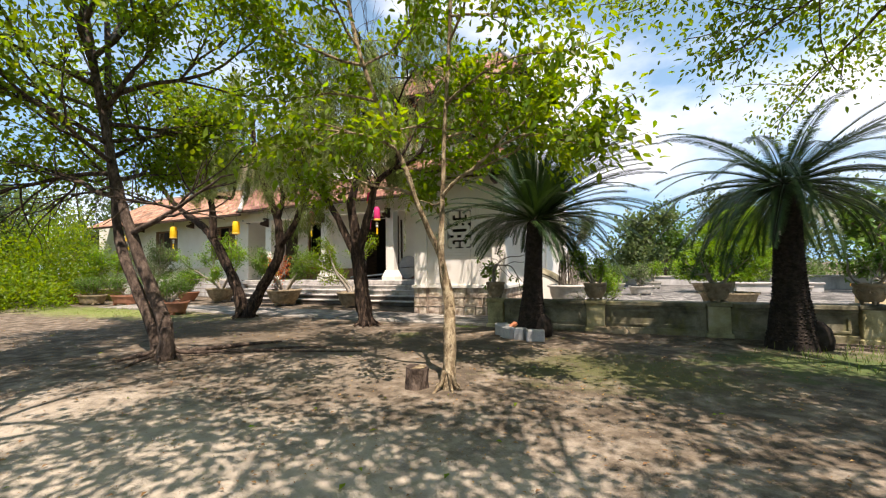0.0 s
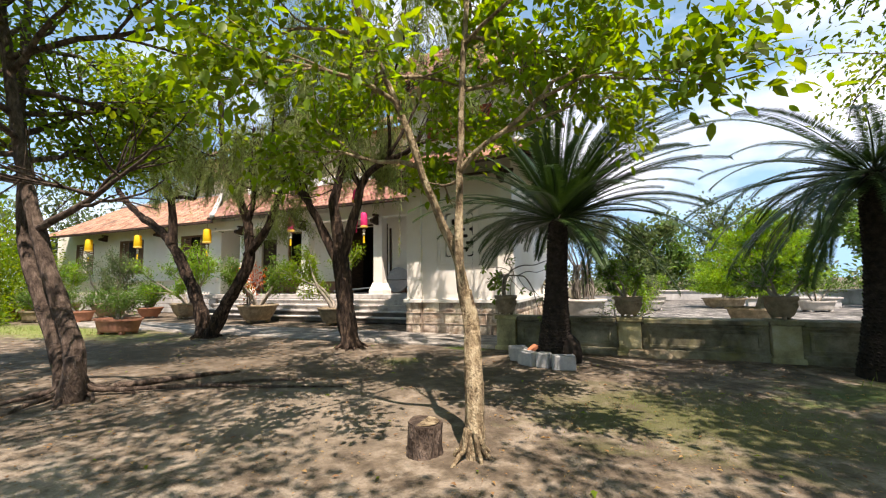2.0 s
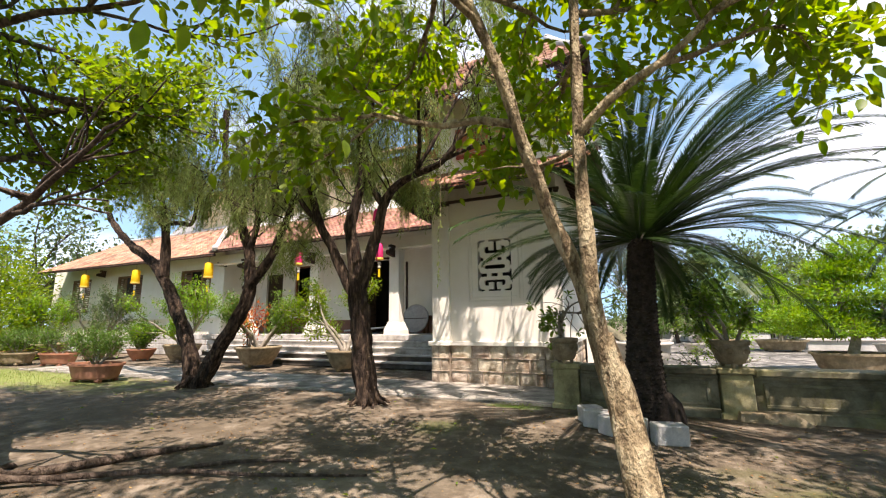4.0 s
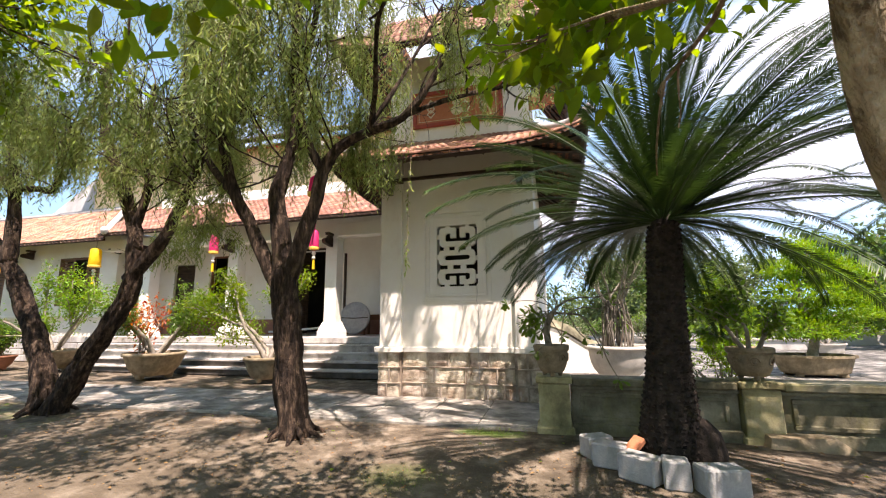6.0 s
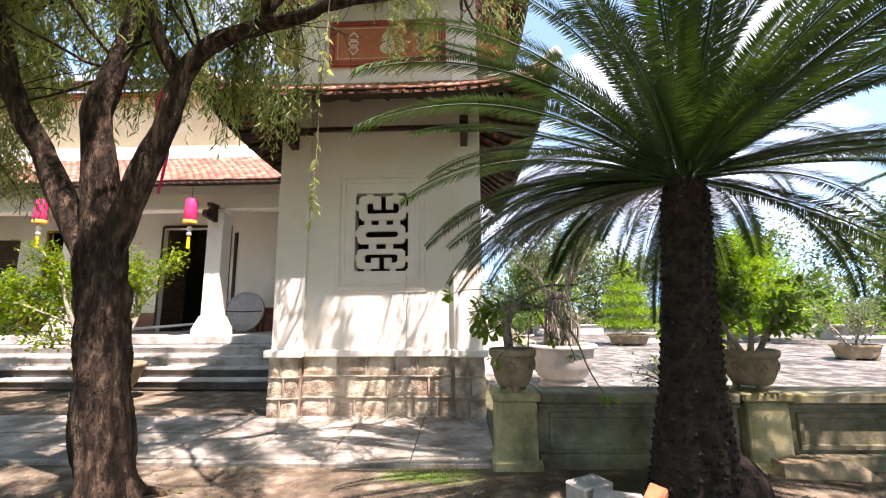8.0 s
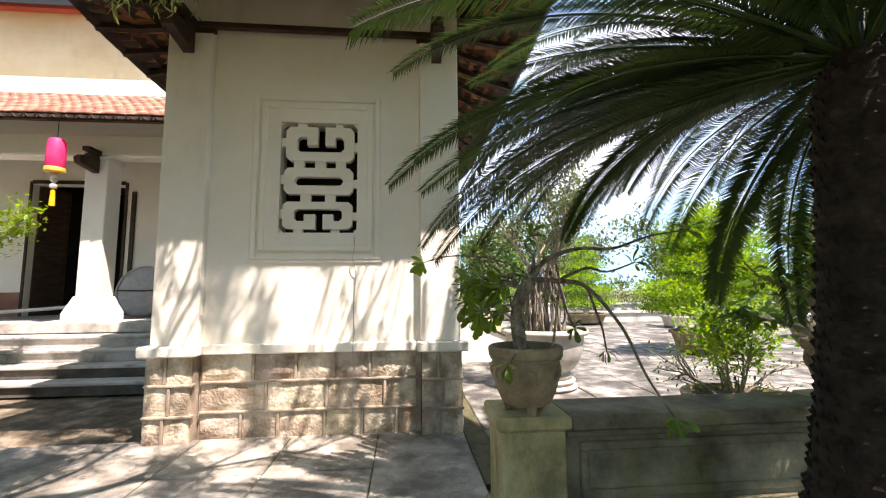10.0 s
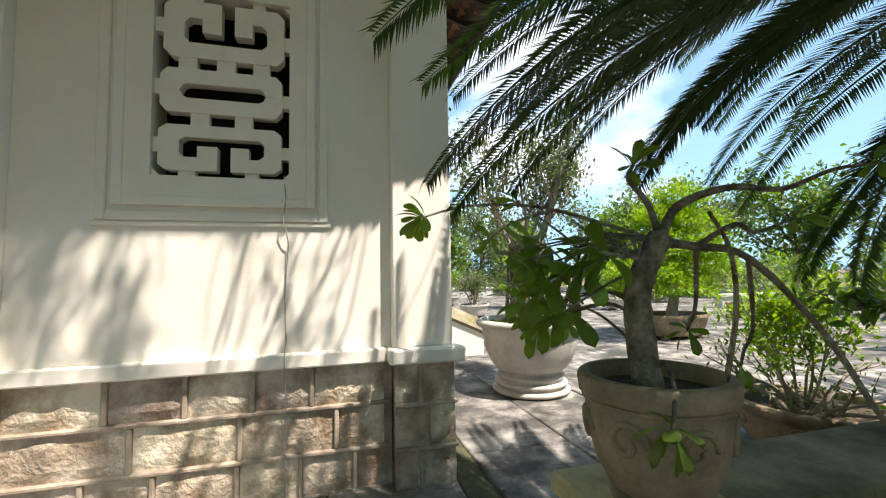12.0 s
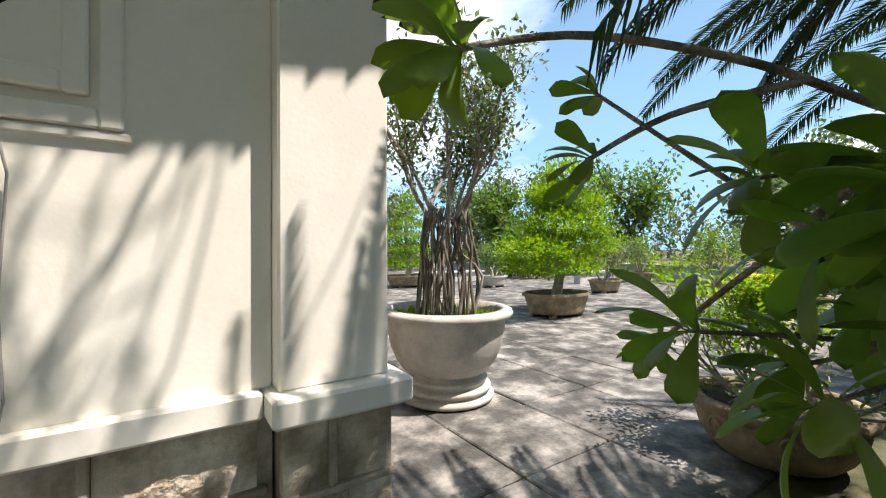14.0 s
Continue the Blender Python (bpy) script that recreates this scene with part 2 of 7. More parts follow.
# ---- mesh helpers ----
class Geo:
    """Gathers vertices and faces of one mesh."""

    def __init__(self):
        self.v, self.f = [], []

    def add(self, verts, faces):
        n = len(self.v)
        self.v += [tuple(p) for p in verts]
        self.f += [tuple(i + n for i in f) for f in faces]
        return self

    def box(self, x0, y0, z0, x1, y1, z1, c=0.0):
        if c <= 0:
            self.add([(x, y, z) for z in (z0, z1) for y in (y0, y1) for x in (x0, x1)], [(0, 2, 3, 1), (4, 5, 7, 6), (0, 1, 5, 4), (2, 6, 7, 3), (0, 4, 6, 2), (1, 3, 7, 5)])
            return self
        bm = bmesh.new()
        bmesh.ops.create_cube(bm, size=1, matrix=Matrix.Translation(((x0 + x1) / 2, (y0 + y1) / 2, (z0 + z1) / 2)) @ Matrix.Diagonal((abs(x1 - x0), abs(y1 - y0), abs(z1 - z0), 1)))
        bmesh.ops.bevel(bm, geom=bm.edges[:], offset=c, segments=1, affect="EDGES")
        bm.verts.ensure_lookup_table()
        self.add([v.co[:] for v in bm.verts], [[v.index for v in f.verts] for f in bm.faces])
        bm.free()
        return self

    def lathe(self, prof, n=32, at=(0, 0, 0), sx=1.0, sy=1.0):
        vs = [(at[0] + r * sx * math.cos(2 * math.pi * i / n), at[1] + r * sy * math.sin(2 * math.pi * i / n), at[2] + z) for r, z in prof for i in range(n)]
        fs = [(k * n + i, k * n + (i + 1) % n, (k + 1) * n + (i + 1) % n, (k + 1) * n + i) for k in range(len(prof) - 1) for i in range(n)]
        return self.add(vs, fs)

    def disc(self, r, z, n=32, at=(0, 0, 0), sx=1.0, sy=1.0):
        return self.add([(at[0] + r * sx * math.cos(2 * math.pi * i / n), at[1] + r * sy * math.sin(2 * math.pi * i / n), at[2] + z) for i in range(n)], [tuple(range(n))])

    def tube(self, pts, radii, n=8, rough=0.0, rng=random, ends=True, flute=0.0, bark=0.0):
        pts = [Vector(p) for p in pts]
        vs, fs = [], []
        side = Vector((1, 0, 0))
        arc = 0.0
        for k, p in enumerate(pts):
            arc += (p - pts[max(k - 1, 0)]).length
            d = (pts[min(k + 1, len(pts) - 1)] - pts[max(k - 1, 0)]).normalized()
            side = (side - d * side.dot(d))
            side = side.normalized() if side.length > 1e-4 else d.orthogonal().normalized()
            up = d.cross(side)
            for i in range(n):
                a = 2 * math.pi * i / n
                r = radii[k] * (1 + (rng.uniform(-rough, rough) if rough else 0) + flute * (0.6 * math.sin(3 * a + k * 0.13) + 0.4 * math.sin(5 * a - k * 0.21)))
                if bark:
                    r += bark * abs(noise.noise(Vector((math.cos(a) * 3.2, math.sin(a) * 3.2, arc * 2.2)))) * 2 - bark * 0.5
                vs.append(p + side * (r * math.cos(a)) + up * (r * math.sin(a)))
        m = len(pts)
        fs = [(k * n + i, k * n + (i + 1) % n, (k + 1) * n + (i + 1) % n, (k + 1) * n + i) for k in range(m - 1) for i in range(n)]
        if ends:
            fs += [tuple(range(n - 1, -1, -1)), tuple((m - 1) * n + i for i in range(n))]
        return self.add(vs, fs)

    def prism(self, poly, y0, y1):
        """A polygon in x, z drawn out from y0 to y1."""
        n = len(poly)
        vs = [(x, y0, z) for x, z in poly] + [(x, y1, z) for x, z in poly]
        return self.add(vs, [tuple(range(n)), tuple(range(2 * n - 1, n - 1, -1))] + [(i, i + n, (i + 1) % n + n, (i + 1) % n) for i in range(n)])

    def mesh(self, name, mat, smooth=False):
        me = bpy.data.meshes.new(name)
        me.from_pydata(self.v, [], self.f)
        me.validate()
        bm = bmesh.new()
        bm.from_mesh(me)
        bmesh.ops.recalc_face_normals(bm, faces=bm.faces[:])
        bm.to_mesh(me)
        bm.free()
        me.materials.append(mat)
        if smooth:
            me.shade_smooth()
        return me


def array_mesh(name, verts, faces, mat, smooth=False):
    """A mesh from numpy arrays; all faces have the same number of corners."""
    me = bpy.data.meshes.new(name)
    verts, faces = np.asarray(verts, np.float32), np.asarray(faces, np.int32)
    me.vertices.add(len(verts))
    me.vertices.foreach_set("co", verts.ravel())
    k = faces.shape[1]
    me.loops.add(faces.size)
    me.loops.foreach_set("vertex_index", faces.ravel())
    me.polygons.add(len(faces))
    me.polygons.foreach_set("loop_start", np.arange(0, faces.size, k, dtype=np.int32))
    me.update(calc_edges=True)
    me.materials.append(mat)
    if smooth:
        me.shade_smooth()
    return me


def thing(name, label, category, group="", at=(0, 0, 0), rz=0.0):
    e = new(name)
    e.empty_display_size = 0.1
    e.matrix_basis = pose(*at, 0, 0, rz)
    return tagged(e, label, category, group)


def part(name, geo, mat, parent, label="", smooth=False):
    me = geo.mesh(name, mat, smooth) if isinstance(geo, Geo) else geo
    ob = new(name, me)
    ob.parent = parent
    if label:
        tagged(ob, label)
    return ob


def structure(name, geo, mat, label, smooth=False):
    ob = new(name, geo.mesh(name, mat, smooth) if isinstance(geo, Geo) else geo)
    return tagged(ob, label, kind="structure")


# ---- foliage helpers ----
def leaf_template(width=0.4, fold=0.12, droop=0.12, shape="ovate"):
    w = {"ovate": (0.85, 1.0, 0.45), "obovate": (0.45, 1.0, 0.95), "narrow": (0.9, 1.0, 0.7)}[shape]
    xs = (0.22, 0.55, 0.82)
    v = [(0, 0, 0)]
    for x, k in zip(xs, w):
        z = -droop * x * x
        v += [(x, -width / 2 * k, z + fold * k * width), (x, 0, z), (x, width / 2 * k, z + fold * k * width)]
    v += [(1, 0, -droop)]
    f = [(0, 1, 2, 2), (0, 2, 3, 3)]
    q = [(1, 4, 5, 2), (2, 5, 6, 3), (4, 7, 8, 5), (5, 8, 9, 6)]
    tri = [(0, 1, 2), (0, 2, 3), (7, 10, 8), (8, 10, 9)]
    for a, b, c, d in q:
        tri += [(a, b, c), (a, c, d)]
    return np.array(v, float), np.array(tri, int)


def simple_leaf(width=0.4, fold=0.15):
    v = [(0, 0, 0), (0.45, -width / 2, fold * width), (1, 0, -0.08), (0.45, width / 2, fold * width)]
    return np.array(v, float), np.array([(0, 1, 2), (0, 2, 3)], int)


def frames_from(dirs, rs, upbias=1.0):
    d = dirs / np.linalg.norm(dirs, axis=1, keepdims=True)
    up = rs.normal(size=d.shape) * 0.45 + np.array([0, 0, upbias])
    side = np.cross(up, d)
    side /= np.linalg.norm(side, axis=1, keepdims=True) + 1e-9
    nrm = np.cross(d, side)
    return np.stack([d, side, nrm], axis=2)


def leaves_mesh(name, pos, dirs, sizes, template, mat, rs, upbias=1.0):
    tv, tf = template
    R = frames_from(np.asarray(dirs, float), rs, upbias)
    v = np.einsum("nij,kj->nki", R, tv) * np.asarray(sizes)[:, None, None] + np.asarray(pos)[:, None, :]
    n, k = len(pos), len(tv)
    f = (tf[None] + (np.arange(n) * k)[:, None, None]).reshape(-1, 3)
    return array_mesh(name, v.reshape(-1, 3), f, mat)


def grow(geo, start, d, length, radius, depth, rng, anchors, spread=0.6, lift=0.15, kids=(2, 3), shrink=0.72, seg=4, wob=0.16, n=7, rmin=0.004):
    """A branch with its twigs; the ends and sides of thin twigs become anchors for leaves."""
    p, d = Vector(start), Vector(d).normalized()
    pts, rad = [p.copy()], [radius]
    for k in range(seg):
        d = (d + Vector((rng.gauss(0, wob), rng.gauss(0, wob), rng.gauss(0, wob) + lift * 0.3))).normalized()
        p = p + d * (length / seg)
        pts.append(p.copy())
        rad.append(max(rmin, radius * (1 - 0.45 * (k + 1) / seg)))
        if depth <= 1:
            anchors.append((p.copy(), d.copy()))
    geo.tube(pts, rad, n if depth > 1 else 5, ends=False)
    if depth <= 0:
        return
    for _ in range(rng.randint(*kids)):
        at = rng.uniform(0.35, 1.0)
        i = min(seg - 1, int(at * seg))
        q = pts[i].lerp(pts[i + 1], at * seg - i)
        nd = (d + Vector((rng.gauss(0, spread), rng.gauss(0, spread), rng.gauss(lift, spread * 0.7)))).normalized()
        grow(geo, q, nd, length * rng.uniform(shrink - 0.12, shrink + 0.1), rad[i] * 0.62, depth - 1, rng, anchors, spread, lift, kids, shrink, seg, wob, n, rmin)
    grow(geo, pts[-1], d, length * shrink, rad[-1], depth - 1, rng, anchors, spread, lift, kids, shrink, seg, wob, n, rmin)


# ---- ground and paving ----
def ground_material():
    m = material("sandy_soil", [(0.075, 0.058, 0.039), (0.14, 0.11, 0.076), (0.26, 0.215, 0.16)], 3.4, 0.95, 1.0, 45, distance=0.05, spread=(0.38, 0.62), stain=((0.085, 0.065, 0.045), 1.9, 0.50, 0.72, (1, 1, 1)))
    nt, L = m.node_tree, m.node_tree.links.new
    b = nt.nodes["Principled BSDF"]
    out = b.inputs["Base Color"].links[0].from_socket
    pos = nt.nodes.new("ShaderNodeNewGeometry").outputs["Position"]
    # moss and short grass in patches, darker brown earth, trodden bare sand where people walk; the foreground sand is
    # also painted paler for sunlight
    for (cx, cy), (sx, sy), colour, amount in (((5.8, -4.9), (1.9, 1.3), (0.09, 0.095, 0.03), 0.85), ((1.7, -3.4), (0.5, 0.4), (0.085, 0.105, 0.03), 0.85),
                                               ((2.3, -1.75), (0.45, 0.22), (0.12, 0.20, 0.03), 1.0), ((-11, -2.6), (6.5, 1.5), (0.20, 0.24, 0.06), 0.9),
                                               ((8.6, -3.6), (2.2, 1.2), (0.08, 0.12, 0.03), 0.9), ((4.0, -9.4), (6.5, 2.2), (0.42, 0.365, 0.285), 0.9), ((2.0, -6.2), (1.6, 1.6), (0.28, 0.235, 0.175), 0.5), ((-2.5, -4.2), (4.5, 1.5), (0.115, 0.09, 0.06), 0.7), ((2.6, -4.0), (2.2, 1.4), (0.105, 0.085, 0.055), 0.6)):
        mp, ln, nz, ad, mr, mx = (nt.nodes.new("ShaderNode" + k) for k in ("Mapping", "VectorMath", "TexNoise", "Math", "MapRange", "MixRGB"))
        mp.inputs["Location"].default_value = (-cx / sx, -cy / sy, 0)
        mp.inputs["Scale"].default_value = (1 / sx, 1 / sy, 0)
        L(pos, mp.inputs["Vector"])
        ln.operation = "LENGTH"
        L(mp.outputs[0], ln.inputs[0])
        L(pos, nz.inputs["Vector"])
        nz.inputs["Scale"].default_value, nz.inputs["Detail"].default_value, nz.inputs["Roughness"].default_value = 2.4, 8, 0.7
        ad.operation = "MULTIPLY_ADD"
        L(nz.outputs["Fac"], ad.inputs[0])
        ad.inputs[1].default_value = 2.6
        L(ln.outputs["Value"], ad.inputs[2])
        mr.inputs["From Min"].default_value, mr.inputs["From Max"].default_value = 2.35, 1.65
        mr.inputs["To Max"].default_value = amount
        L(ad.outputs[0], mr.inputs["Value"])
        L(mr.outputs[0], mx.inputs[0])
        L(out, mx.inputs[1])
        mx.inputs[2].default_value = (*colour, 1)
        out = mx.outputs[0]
    L(out, b.inputs["Base Color"])
    return m


def ground_height(x, y):
    return 0.035 * noise.noise(Vector((x * 0.55, y * 0.55, 0))) + 0.014 * noise.noise(Vector((x * 2.3, y * 2.3, 3)))


def ground():
    xs = np.concatenate([[-1500, -300, -90, -50, -32], np.linspace(-24, 18, 169), [26, 45, 90, 300, 1500]])
    ys = np.concatenate([[-1500, -300, -60, -30, -20], np.linspace(-15, 4, 77), [8, 20, 45, 90, 300, 1500]])
    v = []
    for y in ys:
        for x in xs:
            near = -24 <= x <= 18 and -15 <= y <= -1.7
            v.append((x, y, ground_height(x, y) - 0.01 if near else -0.03))
    nx = len(xs)
    f = [(j * nx + i, j * nx + i + 1, (j + 1) * nx + i + 1, (j + 1) * nx + i) for j in range(len(ys) - 1) for i in range(nx - 1)]
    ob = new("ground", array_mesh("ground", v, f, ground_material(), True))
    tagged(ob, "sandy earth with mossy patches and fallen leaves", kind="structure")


ground()


# ---- the pavilion tower ----
STONE_TOP = 0.78
rs_stone = random.Random(4)


def stone_block(x0, z0, x1, z1, y0, y1):
    """A rough-hewn facing stone with a hammered front."""
    g = Geo()
    nx, nz = max(3, int((x1 - x0) / 0.05)), max(3, int((z1 - z0) / 0.05))
    vs = []
    for j in range(nz + 1):
        for i in range(nx + 1):
            u, w = i / nx, j / nz
            edge = min(u, 1 - u) * nx < 0.5 or min(w, 1 - w) * nz < 0.5
            x, z = x0 + (x1 - x0) * u, z0 + (z1 - z0) * w
            d = 0.0 if edge else 0.012 + 0.016 * noise.noise(Vector((x * 9, z * 9, x0 * 7 + y0)))
            vs.append((x, y0 - d, z))
    k = nx + 1
    fs = [(j * k + i, j * k + i + 1, (j + 1) * k + i + 1, (j + 1) * k + i) for j in range(nz) for i in range(nx)]
    g.add(vs, fs)
    rim = [i for i in range(k)] + [j * k + nx for j in range(1, nz + 1)] + [nz * k + i for i in range(nx - 1, -1, -1)] + [j * k for j in range(nz - 1, 0, -1)]
    n = len(vs)
    g.v += [(g.v[i][0], y1, g.v[i][2]) for i in rim]
    m = len(rim)
    g.f += [(rim[i], rim[(i + 1) % m], n + (i + 1) % m, n + i) for i in range(m)]
    return g


def stone_side(y0, z0, y1, z1, x):
    g = stone_block(y0, z0, y1, z1, 0, 0.1)
    g.v = [(x - p[1], p[0], p[2]) for p in g.v]
    return g


core = structure("wall_tower_base", Geo().box(0.04, 0.05, -0.1, 0.40, 5.6, 0.78).box(0.41, 0.16, -0.1, 2.46, 0.5, 0.78).box(2.47, 0.05, -0.1, 2.82, 5.6, 0.78), MORTAR, "granite rubble plinth with raised mortar joints")
COURSES = [(0.0, 0.24), (0.265, 0.51), (0.535, 0.775)]
for (xa, xb, yf) in ((0.0, 0.42, 0.0), (0.43, 2.44, 0.12), (2.46, 2.86, 0.0)):
    for k, (z0, z1) in enumerate(COURSES):
        x = xa + 0.004
        while x < xb - 0.06:
            w = (xb - xa - 0.008) / 2 * (1.1 if k % 2 else 0.9) if xb - xa < 0.6 else rs_stone.uniform(0.30, 0.62)
            if xb - (x + w) < 0.16:
                w = xb - x - 0.004
            part("stone", stone_block(x, z0, min(x + w, xb - 0.004) - 0.028, z1, yf + 0.025, yf + 0.07), GRANITE, core, smooth=False)
            if x + w < xb - 0.05:
                part("pointing", Geo().box(x + w - 0.030, yf + 0.003, z0, x + w - 0.002, yf + 0.06, z1, 0.006), MORTAR, core)
            x += w
    for z in (-0.012, 0.2405, 0.5105):
        part("pointing_course", Geo().box(xa, yf - 0.002, z, xb, yf + 0.065, z + 0.024, 0.006), MORTAR, core)
for k, (z0, z1) in enumerate(COURSES):
    y = 0.02
    while y < 5.5:
        w = rs_stone.uniform(0.35, 0.7)
        part("stone", stone_side(y, z0, y + w - 0.025, z1, 2.845), GRANITE, core)
        y += w
# plaster ledge on the plinth
structure("trim_ledge", Geo().box(-0.05, -0.05, 0.778, 0.45, 5.65, 0.872, 0.012).box(2.42, -0.05, 0.778, 2.905, 5.65, 0.872, 0.012).box(0.452, 0.075, 0.778, 2.418, 0.4, 0.869, 0.010), PLASTER, "cream plaster ledge above the stone plinth")

# walls with the lattice opening
MX0, MX1, MZ0, MZ1 = 1.085, 1.83, 1.92, 3.03
ring = [(0.43, 0.87), (2.45, 0.87), (2.45, 4.9), (0.43, 4.9), (MX0, MZ0), (MX1, MZ0), (MX1, MZ1), (MX0, MZ1)]
w = Geo().add([(x, y, z) for y in (0.12, 0.34) for x, z in ring],
              [f for i in range(4) for j in ((i + 1) % 4,) for f in ((i, j, 4 + j, 4 + i), (8 + i, 12 + i, 12 + j, 8 + j), (i, 8 + i, 8 + j, j), (4 + i, 4 + j, 12 + j, 12 + i))])
structure("wall_tower", w, PLASTER, "cream-painted plaster wall of the pavilion")
structure("wall_tower_west", Geo().box(0.02, 0.03, 0.872, 0.428, 5.6, 4.9, 0.008), PLASTER, "cream-painted plaster pilaster and side wall")
structure("wall_tower_east", Geo().box(2.452, 0.03, 0.872, 2.84, 5.6, 4.9, 0.008), PLASTER, "cream-painted plaster pilaster and side wall")
structure("wall_tower_back", Geo().box(0.43, 5.3, 0, 2.45, 5.6, 4.9), PLASTER, "plaster back wall of the pavilion")
structure("ceiling_tower", Geo().box(0.43, 0.34, 4.2, 2.45, 5.3, 4.3), DARK_WOOD, "dark ceiling inside the pavilion")
fr = Geo()
for (a, b, c, d, yf) in ((0.82, 2.06, 1.66, 3.31, 0.100), (0.90, 1.985, 1.745, 3.225, 0.086)):
    e = 0.055
    fr.box(a, yf, c, a + e, 0.125, d, 0.006).box(b - e, yf, c, b, 0.125, d, 0.006).box(a + e, yf, d - e, b - e, 0.125, d, 0.006).box(a + e, yf, c, b - e, 0.125, c + e, 0.006)
fr.box(0.955, 0.10, 1.80, MX0, 0.123, 3.17).box(MX1, 0.10, 1.80, 1.93, 0.123, 3.17).box(MX0, 0.10, MZ1, MX1, 0.123, 3.17).box(MX0, 0.10, 1.80, MX1, 0.123, MZ0)
fr.box(0.80, 0.107, 1.630, 2.08, 0.13, 1.655, 0.004)
structure("window_1", fr, PLASTER, "stepped plaster frame round a lattice window")


def lattice():
    t = thing("lattice_screen", "cream plaster lattice with a longevity motif in the wall", "lattice screen")
    px = lambda x, y: (MX0 + (x - 234) / 374 * (MX1 - MX0), MZ0 + (764 - y) / 542 * (MZ1 - MZ0))
    P = lambda pts: Geo().prism([px(*p) for p in pts], 0.125, 0.20)
    R = lambda x0, y0, x1, y1, d=0.135: Geo().prism([px(x0, y0), px(x1, y0), px(x1, y1), px(x0, y1)], d, 0.19)
    top = [(276, 240), (410, 240), (410, 332), (358, 332), (358, 290), (325, 290), (310, 305), (310, 350), (325, 365), (525, 365), (540, 350), (540, 305), (525, 290), (497, 290),
           (497, 332), (447, 332), (447, 240), (570, 240), (590, 260), (590, 390), (570, 410), (276, 410), (256, 390), (256, 260)]
    part("upper_scroll", P(top), PLASTER, t)
    low = [(x + (-8 if x < 400 else -6), 985 - y if y > 300 else 985 - y) for x, y in top]
    low = [(x, 612 + (y - 575) * (133 / 170)) for x, y in low]
    part("lower_scroll", P(low), PLASTER, t)
    part("middle_bar", P([(250, 510), (250, 465), (268, 445), (567, 445), (585, 465), (585, 510), (538, 510), (530, 494), (516, 488), (322, 488), (308, 494), (300, 510)]), PLASTER, t)
    part("middle_bar", P([(250, 510.5), (300, 510.5), (308, 526), (322, 532), (516, 532), (530, 526), (538, 510.5), (585, 510.5), (585, 555), (567, 575), (268, 575), (250, 555)]), PLASTER, t)
    for r in ((310, 222, 358, 240), (497, 222, 535, 240), (234, 297, 256, 340), (590, 315, 608, 360), (295, 410, 345, 445), (398, 410, 450, 445), (500, 410, 548, 445), (234, 480, 250, 525), (585, 500, 608, 540),
              (330, 575, 380, 612), (450, 575, 500, 612), (234, 650, 248, 693), (582, 662, 608, 700), (300, 745, 345, 764), (480, 745, 520, 764)):
        part("tie", R(*r), PLASTER, t)
    for cx, cy, sx, sy in ((234, 222, 1, 1), (608, 222, -1, 1), (234, 764, 1, -1), (608, 764, -1, -1)):
        part("corner_fillet", Geo().prism([px(cx, cy), px(cx + 22 * sx, cy), px(cx, cy + 22 * sy)], 0.122, 0.19), PLASTER, t)


lattice()
# sheet close behind the lattice, its darkness painted instead of a shaded room
structure("wall_tower_screen_back", Geo().box(0.44, 0.9, 0.1, 2.44, 1.0, 4.2), INTERIOR_SHADE, "near-black sheet in place of the room's shade behind the lattice")


# ---- roofs ----
def bilinear(a, b, c, d, lift=0.0, power=4):
    """Patch with eave a-b and top d-c; lift raises the eave's two ends."""
    a, b, c, d = (np.array(p, float) for p in (a, b, c, d))

    def P(u, v):
        u, v = np.asarray(u, float)[..., None], np.asarray(v, float)[..., None]
        p = (a * (1 - u) + b * u) * (1 - v) + (d * (1 - u) + c * u) * v
        p = p + np.array([0, 0, 1.0]) * lift * np.abs(2 * u - 1) ** power * (1 - v) ** 1.5
        p = p - np.array([0, 0, 1.0]) * 0.05 * np.sin(np.pi * v) * (1 if lift else 0.6)
        return p

    return P


def tile_arrays(P, cols, rows, thick=0.02, arch=0.012, jitter=0.006, sel=None):
    rs = np.random.RandomState(cols * 31 + rows)
    cc, rr = np.meshgrid(np.arange(cols), np.arange(rows))
    cc, rr = cc.ravel(), rr.ravel()
    if sel is not None:
        keep = sel(cc, rr)
        cc, rr = cc[keep], rr[keep]
    off = (rr % 2) * 0.5
    u0, u1 = np.clip((cc + off + 0.03) / cols, 0, 1), np.clip((cc + off + 0.97) / cols, 0, 1)
    v0, v1 = rr / rows, np.clip((rr + 1.3) / rows, 0, 1)
    um = (u0 + u1) / 2
    n = np.cross(P(um + 0.01, v0) - P(um - 0.01, v0), P(um, v0 + 0.02) - P(um, v0))
    n /= np.linalg.norm(n, axis=1, keepdims=True) + 1e-9
    n *= np.sign(n[:, 2:3] + 1e-9)
    j = rs.uniform(-jitter, jitter, (len(cc), 1)) + thick
    q = [P(u0, v0) + n * j, P(um, v0) + n * (j + arch), P(u1, v0) + n * j, P(u0, v1) + n * 0.004, P(um, v1) + n * (0.004 + arch), P(u1, v1) + n * 0.004, P(u0, v0) - n * 0.004, P(um, v0) - n * 0.004 + n * arch * 0.5, P(u1, v0) - n * 0.004]
    v = np.stack(q, 1)
    f = np.array([(0, 1, 4, 3), (1, 2, 5, 4), (6, 7, 1, 0), (7, 8, 2, 1)])
    return v, f


